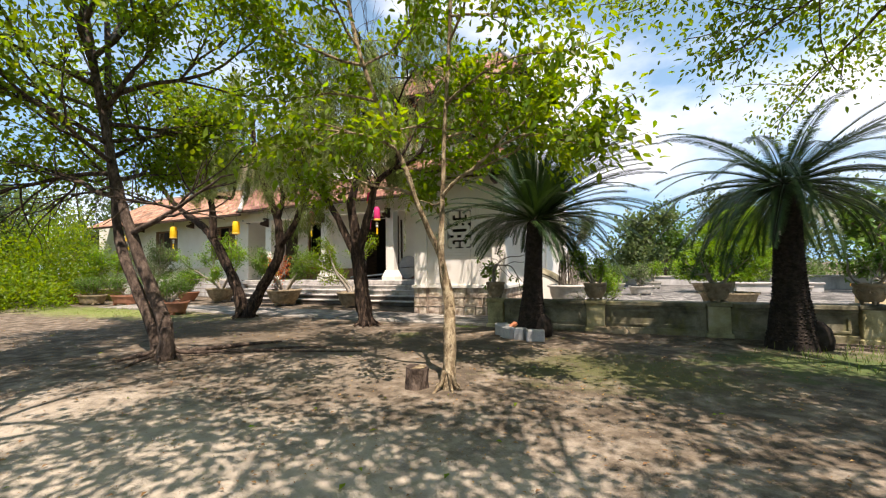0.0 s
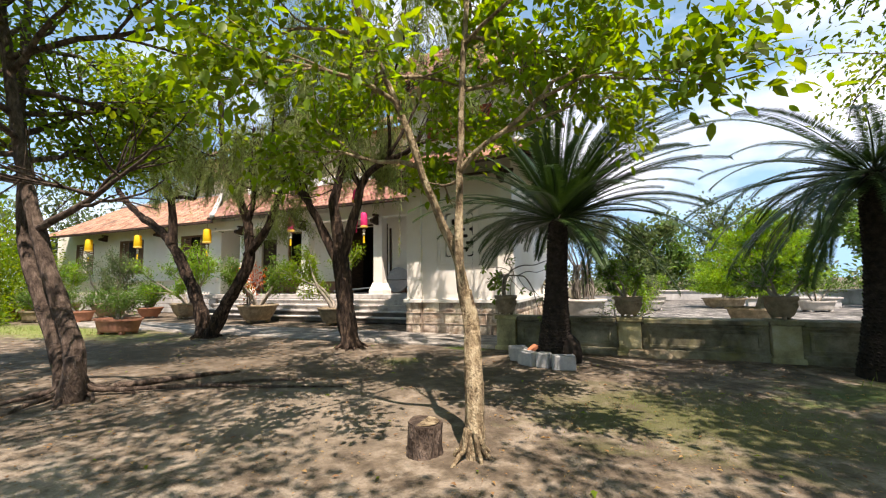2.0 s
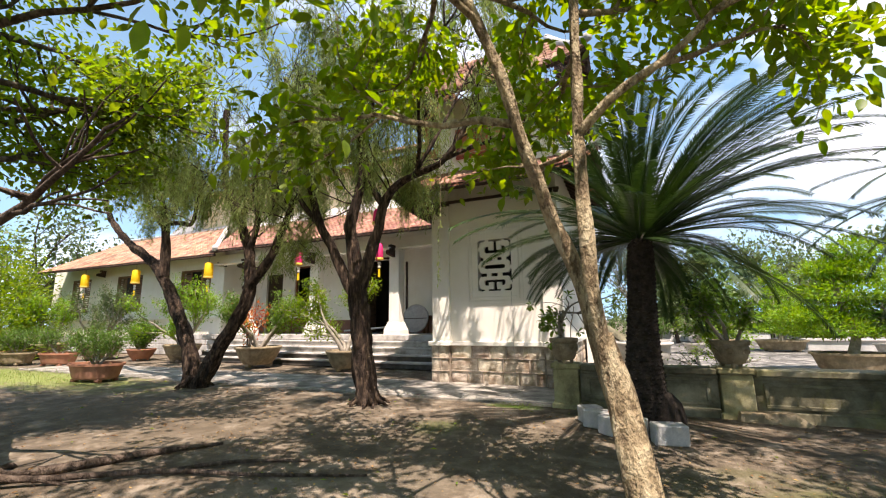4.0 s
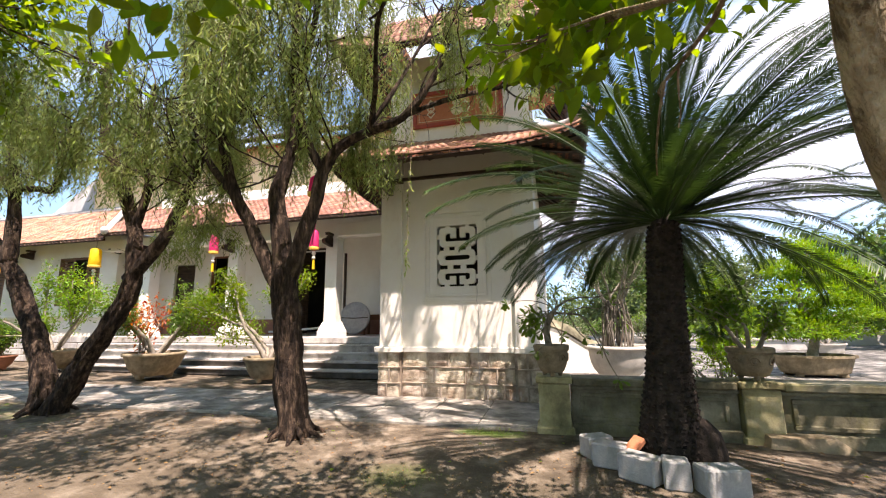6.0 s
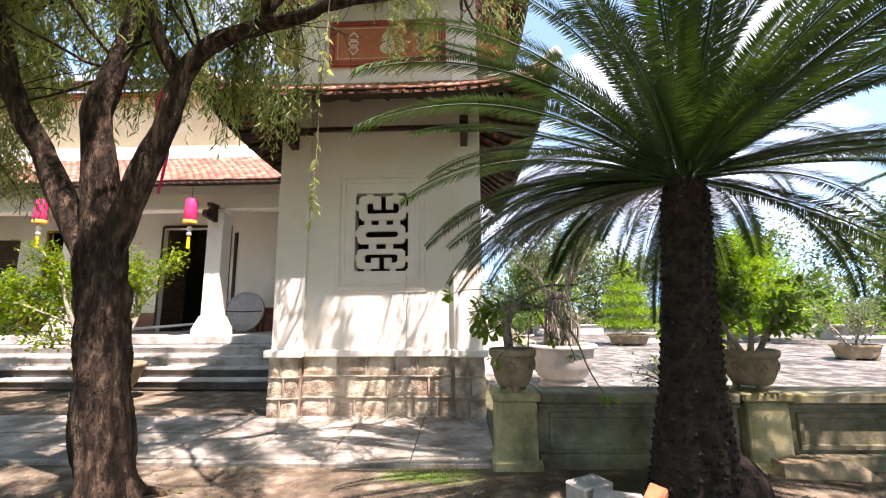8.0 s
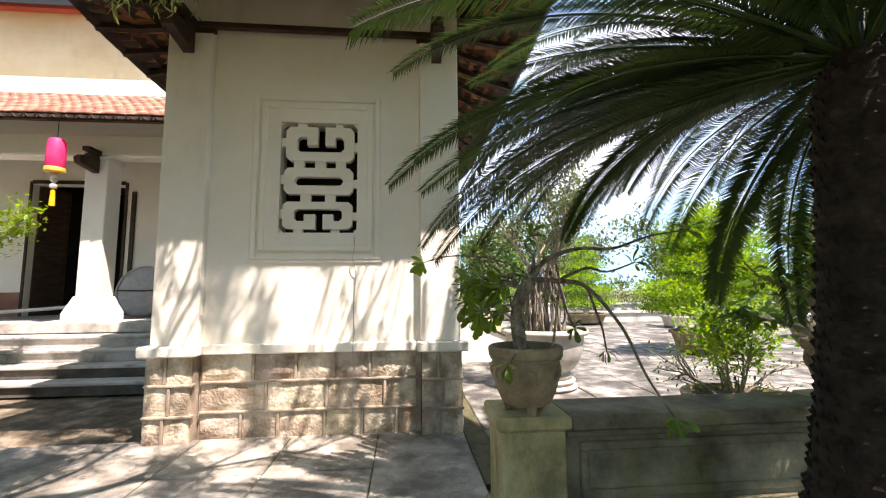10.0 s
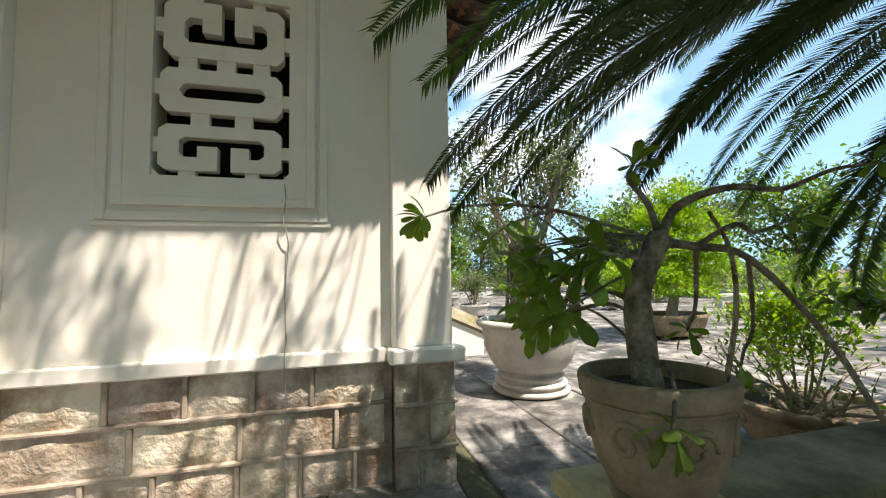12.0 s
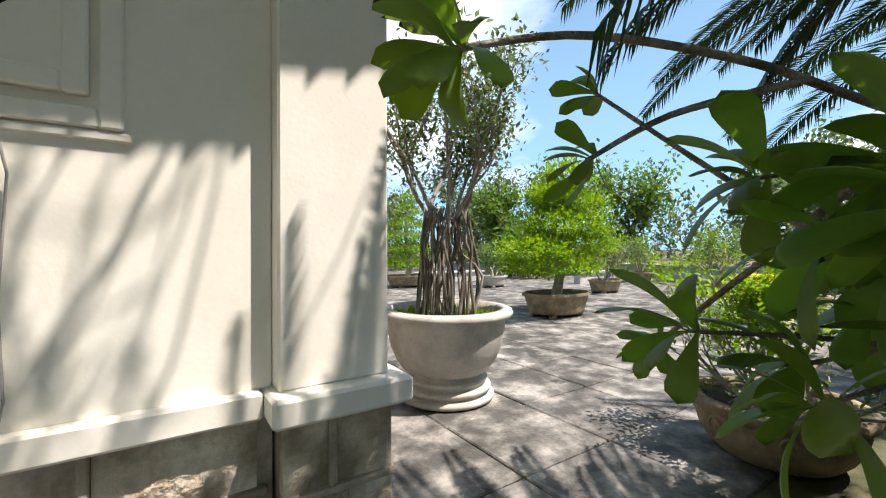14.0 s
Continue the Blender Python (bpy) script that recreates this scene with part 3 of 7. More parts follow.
def tiled(parent, P, cols, rows, mat=TILE, name="roof_tiles", **kw):
    v, f = tile_arrays(P, cols, rows, **kw)
    n = len(v)
    ff = (f[None] + (np.arange(n) * 9)[:, None, None]).reshape(-1, 4)
    ob = new(name, array_mesh(name, v.reshape(-1, 3), ff, mat))
    ob.parent = parent
    ob["kind"] = "stuff"
    return ob


def sheet(P, nu=14, nv=6, down=0.05, thick=0.03):
    u, v = np.meshgrid(np.linspace(0, 1, nu + 1), np.linspace(0, 1, nv + 1))
    p = P(u.ravel(), v.ravel()) - np.array([0, 0, down])
    g = Geo()
    k = nu + 1
    g.v = [tuple(q) for q in p] + [(q[0], q[1], q[2] - thick) for q in p]
    m = len(p)
    q = [(j * k + i, j * k + i + 1, (j + 1) * k + i + 1, (j + 1) * k + i) for j in range(nv) for i in range(nu)]
    g.f = q + [tuple(m + i for i in reversed(f)) for f in q]
    rim = [i for i in range(k)] + [j * k + nu for j in range(1, nv + 1)] + [nv * k + i for i in range(nu - 1, -1, -1)] + [j * k for j in range(nv - 1, 0, -1)]
    g.f += [(rim[i], rim[(i + 1) % len(rim)], m + rim[(i + 1) % len(rim)], m + rim[i]) for i in range(len(rim))]
    return g


def underside(parent, P, rows, rafters, down=0.02):
    """Lapped tiles and rafters as they show from below."""
    v, f = tile_arrays(P, max(6, rafters * 3), rows, thick=0.03, arch=-0.01, jitter=0.012)
    v = v - np.array([0, 0, down])
    n = len(v)
    ob = new("tile_underside", array_mesh("tile_underside", v.reshape(-1, 3), (f[None] + (np.arange(n) * 9)[:, None, None]).reshape(-1, 4), TILE_UNDER))
    ob.parent = parent
    ob["kind"] = "stuff"
    for i in range(rafters):
        u = (i + 0.5) / rafters
        p = [Vector(P(np.array([u]), np.array([t]))[0]) - Vector((0, 0, down + 0.06)) for t in (0.02, 0.35, 0.7, 1.0)]
        part("rafter", Geo().tube(p, [0.04] * 4, 4), DARK_WOOD, parent)


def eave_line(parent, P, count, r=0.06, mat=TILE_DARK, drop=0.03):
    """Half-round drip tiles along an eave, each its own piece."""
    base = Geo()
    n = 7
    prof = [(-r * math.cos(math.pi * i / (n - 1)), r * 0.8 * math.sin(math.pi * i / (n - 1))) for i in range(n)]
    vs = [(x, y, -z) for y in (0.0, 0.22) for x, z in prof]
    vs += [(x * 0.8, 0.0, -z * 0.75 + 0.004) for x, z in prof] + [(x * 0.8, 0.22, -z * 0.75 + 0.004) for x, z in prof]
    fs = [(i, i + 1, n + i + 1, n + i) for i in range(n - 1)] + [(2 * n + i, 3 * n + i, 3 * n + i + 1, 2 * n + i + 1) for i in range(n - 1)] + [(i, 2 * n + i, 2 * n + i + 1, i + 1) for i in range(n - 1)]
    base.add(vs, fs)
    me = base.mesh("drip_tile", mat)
    for i in range(count):
        u = (i + 0.5) / count
        p, q, s = (Vector(P(np.array([a]), np.array([b]))[0]) for a, b in ((u, 0.0), (u, 0.2), (min(u + 0.01, 1), 0.0)))
        y = (q - p).normalized()
        x = (s - p) if u < 0.99 else (p - Vector(P(np.array([u - 0.01]), np.array([0.0]))[0]))
        x = (x - y * x.dot(y)).normalized()
        ob = new("drip_tile", me)
        ob.parent = parent
        z = x.cross(y)
        ob.matrix_basis = Matrix.Translation(p - Vector((0, 0, drop)) - y * 0.03) @ Matrix((x, y, z)).transposed().to_4x4()


def hip_ridge(parent, pts, r=0.09, mat=None):
    part("hip_ridge", Geo().tube(pts, [r * (0.9 + 0.02 * i) for i in range(len(pts))], 8, 0.04, rs_stone), mat or PLASTER_GREY, parent, smooth=True)


def pavilion_roof(x0, x1, y0, y1, zt, ze, out, lift, name, label):
    """A hipped skirt roof round a rectangle: its eave lies `out` beyond the walls, with upturned corners."""
    t = thing(name, label, "roof")
    A, B, C, D = (x0 - out, y0 - out, ze), (x1 + out, y0 - out, ze), (x1 + out, y1 + out, ze), (x0 - out, y1 + out, ze)
    a, b, c, d = (x0, y0, zt), (x1, y0, zt), (x1, y1, zt), (x0, y1, zt)
    for e0, e1, t1, t0 in ((A, B, b, a), (B, C, c, b), (D, A, a, d)):
        P = bilinear(e0, e1, t1, t0, lift)
        ln = (Vector(e1) - Vector(e0)).length
        tiled(t, P, int(ln / 0.16), 9)
        part("roof_deck", sheet(P, 16, 4, 0.03, 0.02), DARK_WOOD, t)
        underside(t, P, 7, int(ln / 0.42), 0.06)
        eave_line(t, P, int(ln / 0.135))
        part("fascia", Geo().tube([Vector(P(np.array([k / 12]), np.array([0.03]))[0]) - Vector((0, 0, 0.09)) for k in range(13)], [0.05] * 13, 4), DARK_WOOD, t)
    for e, q in ((A, a), (B, b)):
        e, q = Vector(e), Vector(q)
        pts = []
        for k in range(7):
            s = k / 6
            p = q.lerp(e, s * 1.06)
            p.z += lift * s ** 2.2 - 0.05 * math.sin(math.pi * s) + 0.07 + (0.10 * max(0, s - 0.7) / 0.3)
            pts.append(p)
        hip_ridge(t, pts, 0.085)
    return t


pavilion_roof(0.05, 2.82, 0.12, 5.5, 4.72, 4.10, 0.91, 0.26, "skirt_roof", "old terracotta tiled skirt roof with upturned corners and dark eaves")
structure("beam_front", Geo().box(-0.05, 0.0, 3.93, 2.9, 0.06, 3.99, 0.008).box(-0.02, 0.01, 3.88, 0.46, 0.05, 3.928).box(2.42, 0.01, 3.88, 2.88, 0.05, 3.928), DARK_WOOD, "dark wooden string course under the eave")


def corbel(x, y, z, rz, s=1.0):
    t = thing("eave_bracket", "dark carved wooden bracket under the eave", "bracket", "eave brackets", (x, y, z), rz)
    g = Geo().prism([(0, 0), (0.34 * s, 0.05 * s), (0.36 * s, 0.12 * s), (0.30 * s, 0.17 * s), (0.2 * s, 0.17 * s), (0.17 * s, 0.24 * s), (0, 0.26 * s)], -0.05, 0.05)
    part("bracket_arm", g, DARK_WOOD, t)
    part("bracket_cap", Geo().box(-0.04, -0.06, 0.26 * s, 0.22 * s, 0.06, 0.32 * s, 0.008), DARK_WOOD, t)


corbel(0.22, 0.02, 3.66, -90, 1.1)
corbel(2.62, 0.02, 3.66, -90, 1.1)

# upper storey of the tower
structure("wall_tower_upper", Geo().box(0.17, 0.10, 4.70, 2.83, 3.6, 6.5, 0.01), PLASTER, "white upper storey of the pavilion")


def name_panel():
    t = thing("relief_panel", "orange-red painted relief panel with cream motifs on the upper wall", "relief panel")
    part("panel_board", Geo().box(0.72, 0.068, 5.05, 2.30, 0.098, 5.62), RED_PANEL, t)
    fr2 = Geo()
    for a, b, c, d in ((0.64, 2.38, 4.97, 5.045), (0.64, 2.38, 5.625, 5.70)):
        fr2.box(a, 0.045, c, b, 0.098, d, 0.008)
    fr2.box(0.64, 0.045, 5.047, 0.715, 0.098, 5.623, 0.008).box(2.305, 0.045, 5.047, 2.38, 0.098, 5.623, 0.008)
    part("panel_border", fr2, RED_TRIM, t)
    ln = Geo()
    ln.box(0.76, 0.06, 5.085, 2.26, 0.067, 5.093).box(0.76, 0.06, 5.577, 2.26, 0.067, 5.585).box(0.76, 0.06, 5.094, 0.768, 0.067, 5.576).box(2.252, 0.06, 5.094, 2.26, 0.067, 5.576)
    part("panel_line", ln, CREAM, t)

    def ring(cx, cz, rx, rz2, k=4, w2=0.6, y=0.056, turn=0.0):
        g = Geo()
        o = [(cx + rx * math.cos(2 * math.pi * i / k + turn), cz + rz2 * math.sin(2 * math.pi * i / k + turn)) for i in range(k)]
        q = [(cx + rx * w2 * math.cos(2 * math.pi * i / k + turn), cz + rz2 * w2 * math.sin(2 * math.pi * i / k + turn)) for i in range(k)]
        for i in range(k):
            j = (i + 1) % k
            g.prism([o[i], o[j], q[j], q[i]], y, 0.067)
        return g

    for cx in (1.0, 2.02):
        for dz in (-0.1, 0.0, 0.1):
            part("knot_motif", ring(cx, 5.335 + dz, 0.085, 0.095, 4, 0.66, 0.058 - 0.002 * dz * 10), CREAM, t)
    part("gourd_motif", ring(1.51, 5.25, 0.11, 0.10, 18, 0.02), CREAM, t)
    part("gourd_motif", ring(1.50, 5.42, 0.075, 0.07, 18, 0.02), CREAM, t)
    part("ribbon_motif", ring(1.66, 5.30, 0.10, 0.12, 14, 0.75, 0.06), CREAM, t)


name_panel()
pavilion_roof(0.17, 2.83, 0.10, 3.6, 7.4, 6.25, 0.85, 0.24, "upper_roof", "upper terracotta roof of the pavilion with red wooden soffit")
for x, rz in ((2.83, 0), (0.17, 180)):
    t = thing("roof_brace", "orange-red painted wooden brace under the upper roof", "brace", "upper roof braces", (x, 0.45, 5.28), rz)
    part("brace_arm", Geo().prism([(0, 0), (0.3, 0), (0.36, 0.06), (0.5, 0.07), (0.52, 0.2), (0.3, 0.22), (0, 0.22)], -0.07, 0.07), RED_PANEL, t)
    part("brace_post", Geo().box(0.42, -0.04, 0.22, 0.5, 0.04, 0.95), RED_PANEL, t)

# ---- the main hall: porch, steps, left wing ----
FLOOR = 0.89
structure("floor_porch", Geo().box(-11.9, 3.32, 0.72, -0.0, 7.5, FLOOR, 0.01), STEP_STONE, "worn grey stone porch floor")
st = thing("porch_steps", "worn grey stone porch steps, the lower ones damp", "steps")
for k in range(5):
    z1 = FLOOR - 0.178 * k
    y0 = 3.30 - 0.30 * k if k else 3.32
    if k:
        part("tread", Geo().box(-10.6 + 0.02 * k, y0 - 0.02, z1 - 0.05, -0.08, y0 + 0.30, z1, 0.012), STEP_STONE, st)
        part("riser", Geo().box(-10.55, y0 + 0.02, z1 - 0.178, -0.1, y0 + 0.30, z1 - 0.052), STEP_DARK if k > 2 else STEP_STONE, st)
part("riser", Geo().box(-10.55, 3.33, FLOOR - 0.178, -0.1, 3.5, FLOOR - 0.18 + 0.005), STEP_STONE, st)


def column(x, y, group="porch columns"):
    t = thing("porch_column", "square white plaster column on a splayed plinth", "column", group, (x, y, FLOOR))
    part("plinth", Geo().add([(sx * r, sy * r, z) for r, z in ((0.30, 0.0), (0.30, 0.14), (0.20, 0.42)) for sx, sy in ((-1, -1), (1, -1), (1, 1), (-1, 1))],
                             [(3, 2, 1, 0), (8, 9, 10, 11)] + [(k * 4 + i, k * 4 + (i + 1) % 4, k * 4 + 4 + (i + 1) % 4, k * 4 + 4 + i) for k in range(2) for i in range(4)]), PLASTER, t)
    part("shaft", Geo().box(-0.185, -0.185, 0.421, 0.185, 0.185, 2.80, 0.012), PLASTER, t)
    part("capital", Geo().box(-0.21, -0.21, 2.801, 0.21, 0.21, 2.86, 0.01), PLASTER, t)


for x in (-3.05, -6.45, -9.85):
    column(x, 3.75)
    corbel(x, 3.56, 3.44, -90, 1.25)
structure("beam_porch", Geo().box(-11.9, 3.6, 3.752, 0.0, 3.9, 4.15, 0.01).box(-11.9, 3.57, 3.77, 0.0, 3.598, 3.82), PLASTER, "white plastered porch beam")
# back wall with door and window openings
bw = Geo()
y0, y1 = 5.6, 5.85
cuts = [(-10.9, -9.95, FLOOR, 3.5), (-9.25, -8.15, 2.0, 3.75), (-5.75, -3.85, FLOOR, 3.75)]
x = -11.9
for a, b, c, d in cuts:
    bw.box(x, y0, FLOOR, a, y1, 6.2).box(a, y0, d, b, y1, 6.2)
    if c > FLOOR:
        bw.box(a, y0, FLOOR, b, y1, c)
    x = b
bw.box(x, y0, FLOOR, 0.0, y1, 6.2)
structure("wall_porch_back", bw, PLASTER, "white plastered porch wall with dark door openings")
# hall shade is put into the colour of these walls
structure("wall_hall_inside", Geo().box(-12, 9.0, 0, 2.4, 9.2, 6).box(-12.1, 5.9, 0, -11.95, 9, 6).box(-0.1, 5.86, 0, 0.02, 9, 6), INTERIOR_SHADE, "near-black walls in place of the shade inside the hall")
structure("ceiling_hall", Geo().box(-12, 5.86, 4.3, 0, 9, 4.4), DARK_WOOD, "dark hall ceiling")
structure("floor_hall", Geo().box(-12, 7.52, 0.7, 2.4, 9, FLOOR - 0.01), STEP_STONE, "hall floor")
structure("trim_dado", Geo().box(-11.88, 5.575, FLOOR, -10.92, 5.598, 1.4).box(-9.93, 5.575, FLOOR, -5.77, 5.598, 1.4).box(-3.83, 5.575, FLOOR, -0.02, 5.598, 1.4), DADO, "red-brown painted dado along the porch wall")


def door_leaf(x, y, w2, h, rz, label):
    t = thing("door_leaf", label, "door", "hall doors", (x, y, FLOOR), rz)
    part("frame_stile", Geo().box(0, -0.03, 0, 0.09, 0.03, h, 0.004).box(w2 - 0.09, -0.03, 0, w2, 0.03, h, 0.004), DARK_WOOD, t)
    for z0, z1 in ((0, 0.16), (0.9, 1.0), (1.9, 2.0), (h - 0.12, h)):
        part("rail", Geo().box(0.091, -0.027, z0, w2 - 0.091, 0.027, z1, 0.004), DARK_WOOD, t)
    for z0, z1 in ((0.16, 0.9), (1.0, 1.9), (2.0, h - 0.12)):
        part("door_panel", Geo().box(0.092, -0.012, z0 + 0.002, w2 - 0.092, 0.012, z1 - 0.002), DARK_WOOD, t)


door_leaf(-5.74, 5.75, 0.62, 2.84, 70, "dark stained wooden panelled door leaf standing open")
door_leaf(-3.86, 5.75, 0.62, 2.84, 110, "dark stained wooden panelled door leaf standing open")
door_leaf(-10.88, 5.72, 0.92, 2.58, 0, "closed dark stained wooden panelled door")
structure("window_2", Geo().box(-9.25, 5.66, 2.0, -9.19, 5.76, 3.75).box(-8.21, 5.66, 2.0, -8.15, 5.76, 3.75).box(-9.19, 5.66, 2.0, -8.21, 5.76, 2.06).box(-9.19, 5.66, 3.69, -8.21, 5.76, 3.75), BROWN_WOOD, "dark window opening with a brown wooden frame")
structure("door_frame", Geo().box(-5.80, 5.57, FLOOR, -5.752, 5.597, 3.8).box(-3.85, 5.57, FLOOR, -3.80, 5.597, 3.8).box(-5.75, 5.57, 3.755, -3.852, 5.597, 3.83), DARK_WOOD, "dark wooden door frame")
structure("wall_recess_post", Geo().box(-3.70, 5.56, 1.4, -3.62, 5.595, 3.6), DARK_WOOD, "dark wooden post against the porch wall")


def console(x0, x1, y, h=0.62):
    t = thing("console_table", "reddish-brown wooden console table against the porch wall", "table", "porch tables", ((x0 + x1) / 2, y, FLOOR))
    w2 = (x1 - x0) / 2
    part("tabletop", Geo().box(-w2, -0.2, h - 0.05, w2, 0.2, h, 0.008), BROWN_WOOD, t)
    part("apron", Geo().box(-w2 + 0.06, -0.16, h - 0.16, w2 - 0.06, -0.13, h - 0.052), BROWN_WOOD, t)
    for sx in (-1, 1):
        for sy in (-1, 1):
            part("leg", Geo().add([(sx * (w2 - 0.07) + a * r, sy * 0.15 + b * r, z) for r, z in ((0.025, 0), (0.04, h - 0.052)) for a, b in ((-1, -1), (1, -1), (1, 1), (-1, 1))],
                                  [(3, 2, 1, 0), (4, 5, 6, 7)] + [(i, (i + 1) % 4, 4 + (i + 1) % 4, 4 + i) for i in range(4)]), BROWN_WOOD, t)


console(-9.3, -7.7, 5.25)
console(-2.75, -1.3, 5.25)
t = thing("winnowing_basket", "large grey flat round basket leaning on the porch wall", "basket", "", (-2.95, 5.18, FLOOR + 0.50), 0)
t.matrix_basis = pose(-2.85, 4.75, FLOOR + 0.52, 78, 0, 0)
part("basket_tray", Geo().lathe([(0.0, 0), (0.45, 0.0), (0.47, 0.02), (0.45, 0.035), (0.0, 0.03)], 40), BASKET, t, smooth=True)
part("basket_rim", Geo().lathe([(0.46, -0.02), (0.50, -0.02), (0.50, 0.05), (0.46, 0.05), (0.46, -0.02)], 40), BASKET, t, smooth=True)
part("basket_handle", Geo().tube([(-0.46, 0, 0.05), (0, -0.02, 0.065), (0.46, 0, 0.05)], [0.012] * 3, 6), DARK_WOOD, t)
t = thing("bamboo_pole", "pale pole resting across the porch doorway", "pole")
part("pole_shaft", Geo().tube([(-5.9, 4.75, FLOOR + 0.10), (-4.9, 4.72, FLOOR + 0.16), (-3.28, 4.7, FLOOR + 0.28)], [0.035] * 3, 10), METAL_POLE, t, smooth=True)


def gable_roof(name, label, eave0, eave1, top1, top0, cols, rows, sheet_mat=DARK_WOOD):
    t = thing(name, label, "roof")
    P = bilinear(eave0, eave1, top1, top0)
    tiled(t, P, cols, rows)
    part("roof_deck", sheet(P, 8, 4, 0.03, 0.05), sheet_mat, t)
    ln = (Vector(eave1) - Vector(eave0)).length
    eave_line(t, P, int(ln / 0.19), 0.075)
    part("fascia", Geo().tube([Vector(P(np.array([k / 6]), np.array([0.03]))[0]) - Vector((0, 0, 0.1)) for k in range(7)], [0.06] * 7, 4), DARK_WOOD, t)
    return t


gable_roof("porch_roof", "weathered terracotta tiled roof over the porch", (-11.2, 2.85, 4.22), (0.0, 2.85, 4.22), (0.0, 6.0, 6.05), (-13.4, 6.0, 6.05), 66, 20)
gable_roof("wing_roof", "weathered terracotta tiled roof of the long wing", (-24.4, 2.85, 4.08), (-10.9, 2.85, 4.08), (-14.3, 6.0, 6.1), (-22.8, 6.0, 6.1), 76, 20)
t = thing("hip_tile_ridge", "grey cemented ridge at the hip of the wing roof", "ridge")
hip_ridge(t, [(-14.3, 6.0, 6.15), (-13.2, 5.0, 5.5), (-12.1, 3.95, 4.85), (-11.0, 2.95, 4.25), (-10.7, 2.7, 4.3)], 0.11)
t = thing("wing_ridge", "grey cemented ridge along the tiled wing roof", "ridge")
hip_ridge(t, [(-22.8, 6.0, 6.14), (-18, 6.0, 6.12), (-14.3, 6.0, 6.15)], 0.10)
structure("wall_hall_upper", Geo().box(-16.2, 6.05, 5.6, 0.1, 6.3, 8.2).box(-16.2, 6.31, 5.6, -16.0, 12, 8.2), PLASTER_OCHRE, "sunlit cream and ochre clerestory wall of the hall")
structure("trim_gutter", Geo().box(-16.3, 5.85, 8.02, 0.2, 6.04, 8.12, 0.01), RED_TRIM, "red-brown painted eave board")
gable_roof("hall_roof", "high terracotta roof of the main hall", (-17.6, 5.2, 8.1), (0.4, 5.2, 8.1), (0.4, 8.6, 9.9), (-15.6, 8.6, 9.9), 90, 20)
structure("wall_gable_grey", Geo().add([(-20.4, 6.6, 5.2), (-16.4, 6.6, 5.2), (-16.4, 6.6, 8.0), (-17.2, 6.6, 7.9), (-20.0, 6.6, 6.2), (-20.4, 6.9, 5.2), (-16.4, 6.9, 5.2), (-16.4, 6.9, 8.0), (-17.2, 6.9, 7.9), (-20.0, 6.9, 6.2)],
                                       [(0, 1, 2, 3, 4), (9, 8, 7, 6, 5), (0, 5, 6, 1), (1, 6, 7, 2), (2, 7, 8, 3), (3, 8, 9, 4), (4, 9, 5, 0)]), PLASTER_GREY, "grey weathered gable wall")
# left wing
ww = Geo()
wins = [(-23.3, -21.6), (-19.3, -17.3), (-14.5, -12.5)]
x = -25
for a, b in wins:
    ww.box(x, 4.0, 0.9, a, 4.25, 4.6).box(a, 4.0, 0.9, b, 4.25, 1.95).box(a, 4.0, 3.7, b, 4.25, 4.6)
    x = b
ww.box(x, 4.0, 0.9, -11.9, 4.25, 4.6).box(-11.9, 4.0, 0.9, -11.7, 5.6, 4.6).box(-25.2, 4.0, 0, -25, 9, 4.6)
structure("wall_wing", ww, PLASTER, "white plastered wall of the left wing")
structure("trim_wing_ledge", Geo().box(-25, 3.90, 1.52, -11.85, 3.998, 1.62, 0.01), PLASTER, "white window ledge along the wing wall")
wb = structure("wall_wing_base", Geo().box(-25, 3.96, -0.1, -11.7, 4.24, 0.9), MORTAR, "pale stone plinth of the left wing")
me = Geo().box(0, 0, 0, 0.56, 0.05, 0.2, 0.012).mesh("wing_stone", PLASTER_GREY)
for r in range(4):
    for c in range(22):
        ob = new("stone", me)
        ob.parent = wb
        ob.location = (-25 + c * 0.6 + (r % 2) * 0.3, 3.925, 0.01 + r * 0.222)
# sheet coloured near-black for the shade behind the wing windows
structure("wall_wing_inside", Geo().box(-25, 6.4, 0.5, -12, 6.5, 4.6), INTERIOR_SHADE, "near-black sheet in place of the shade inside the wing")
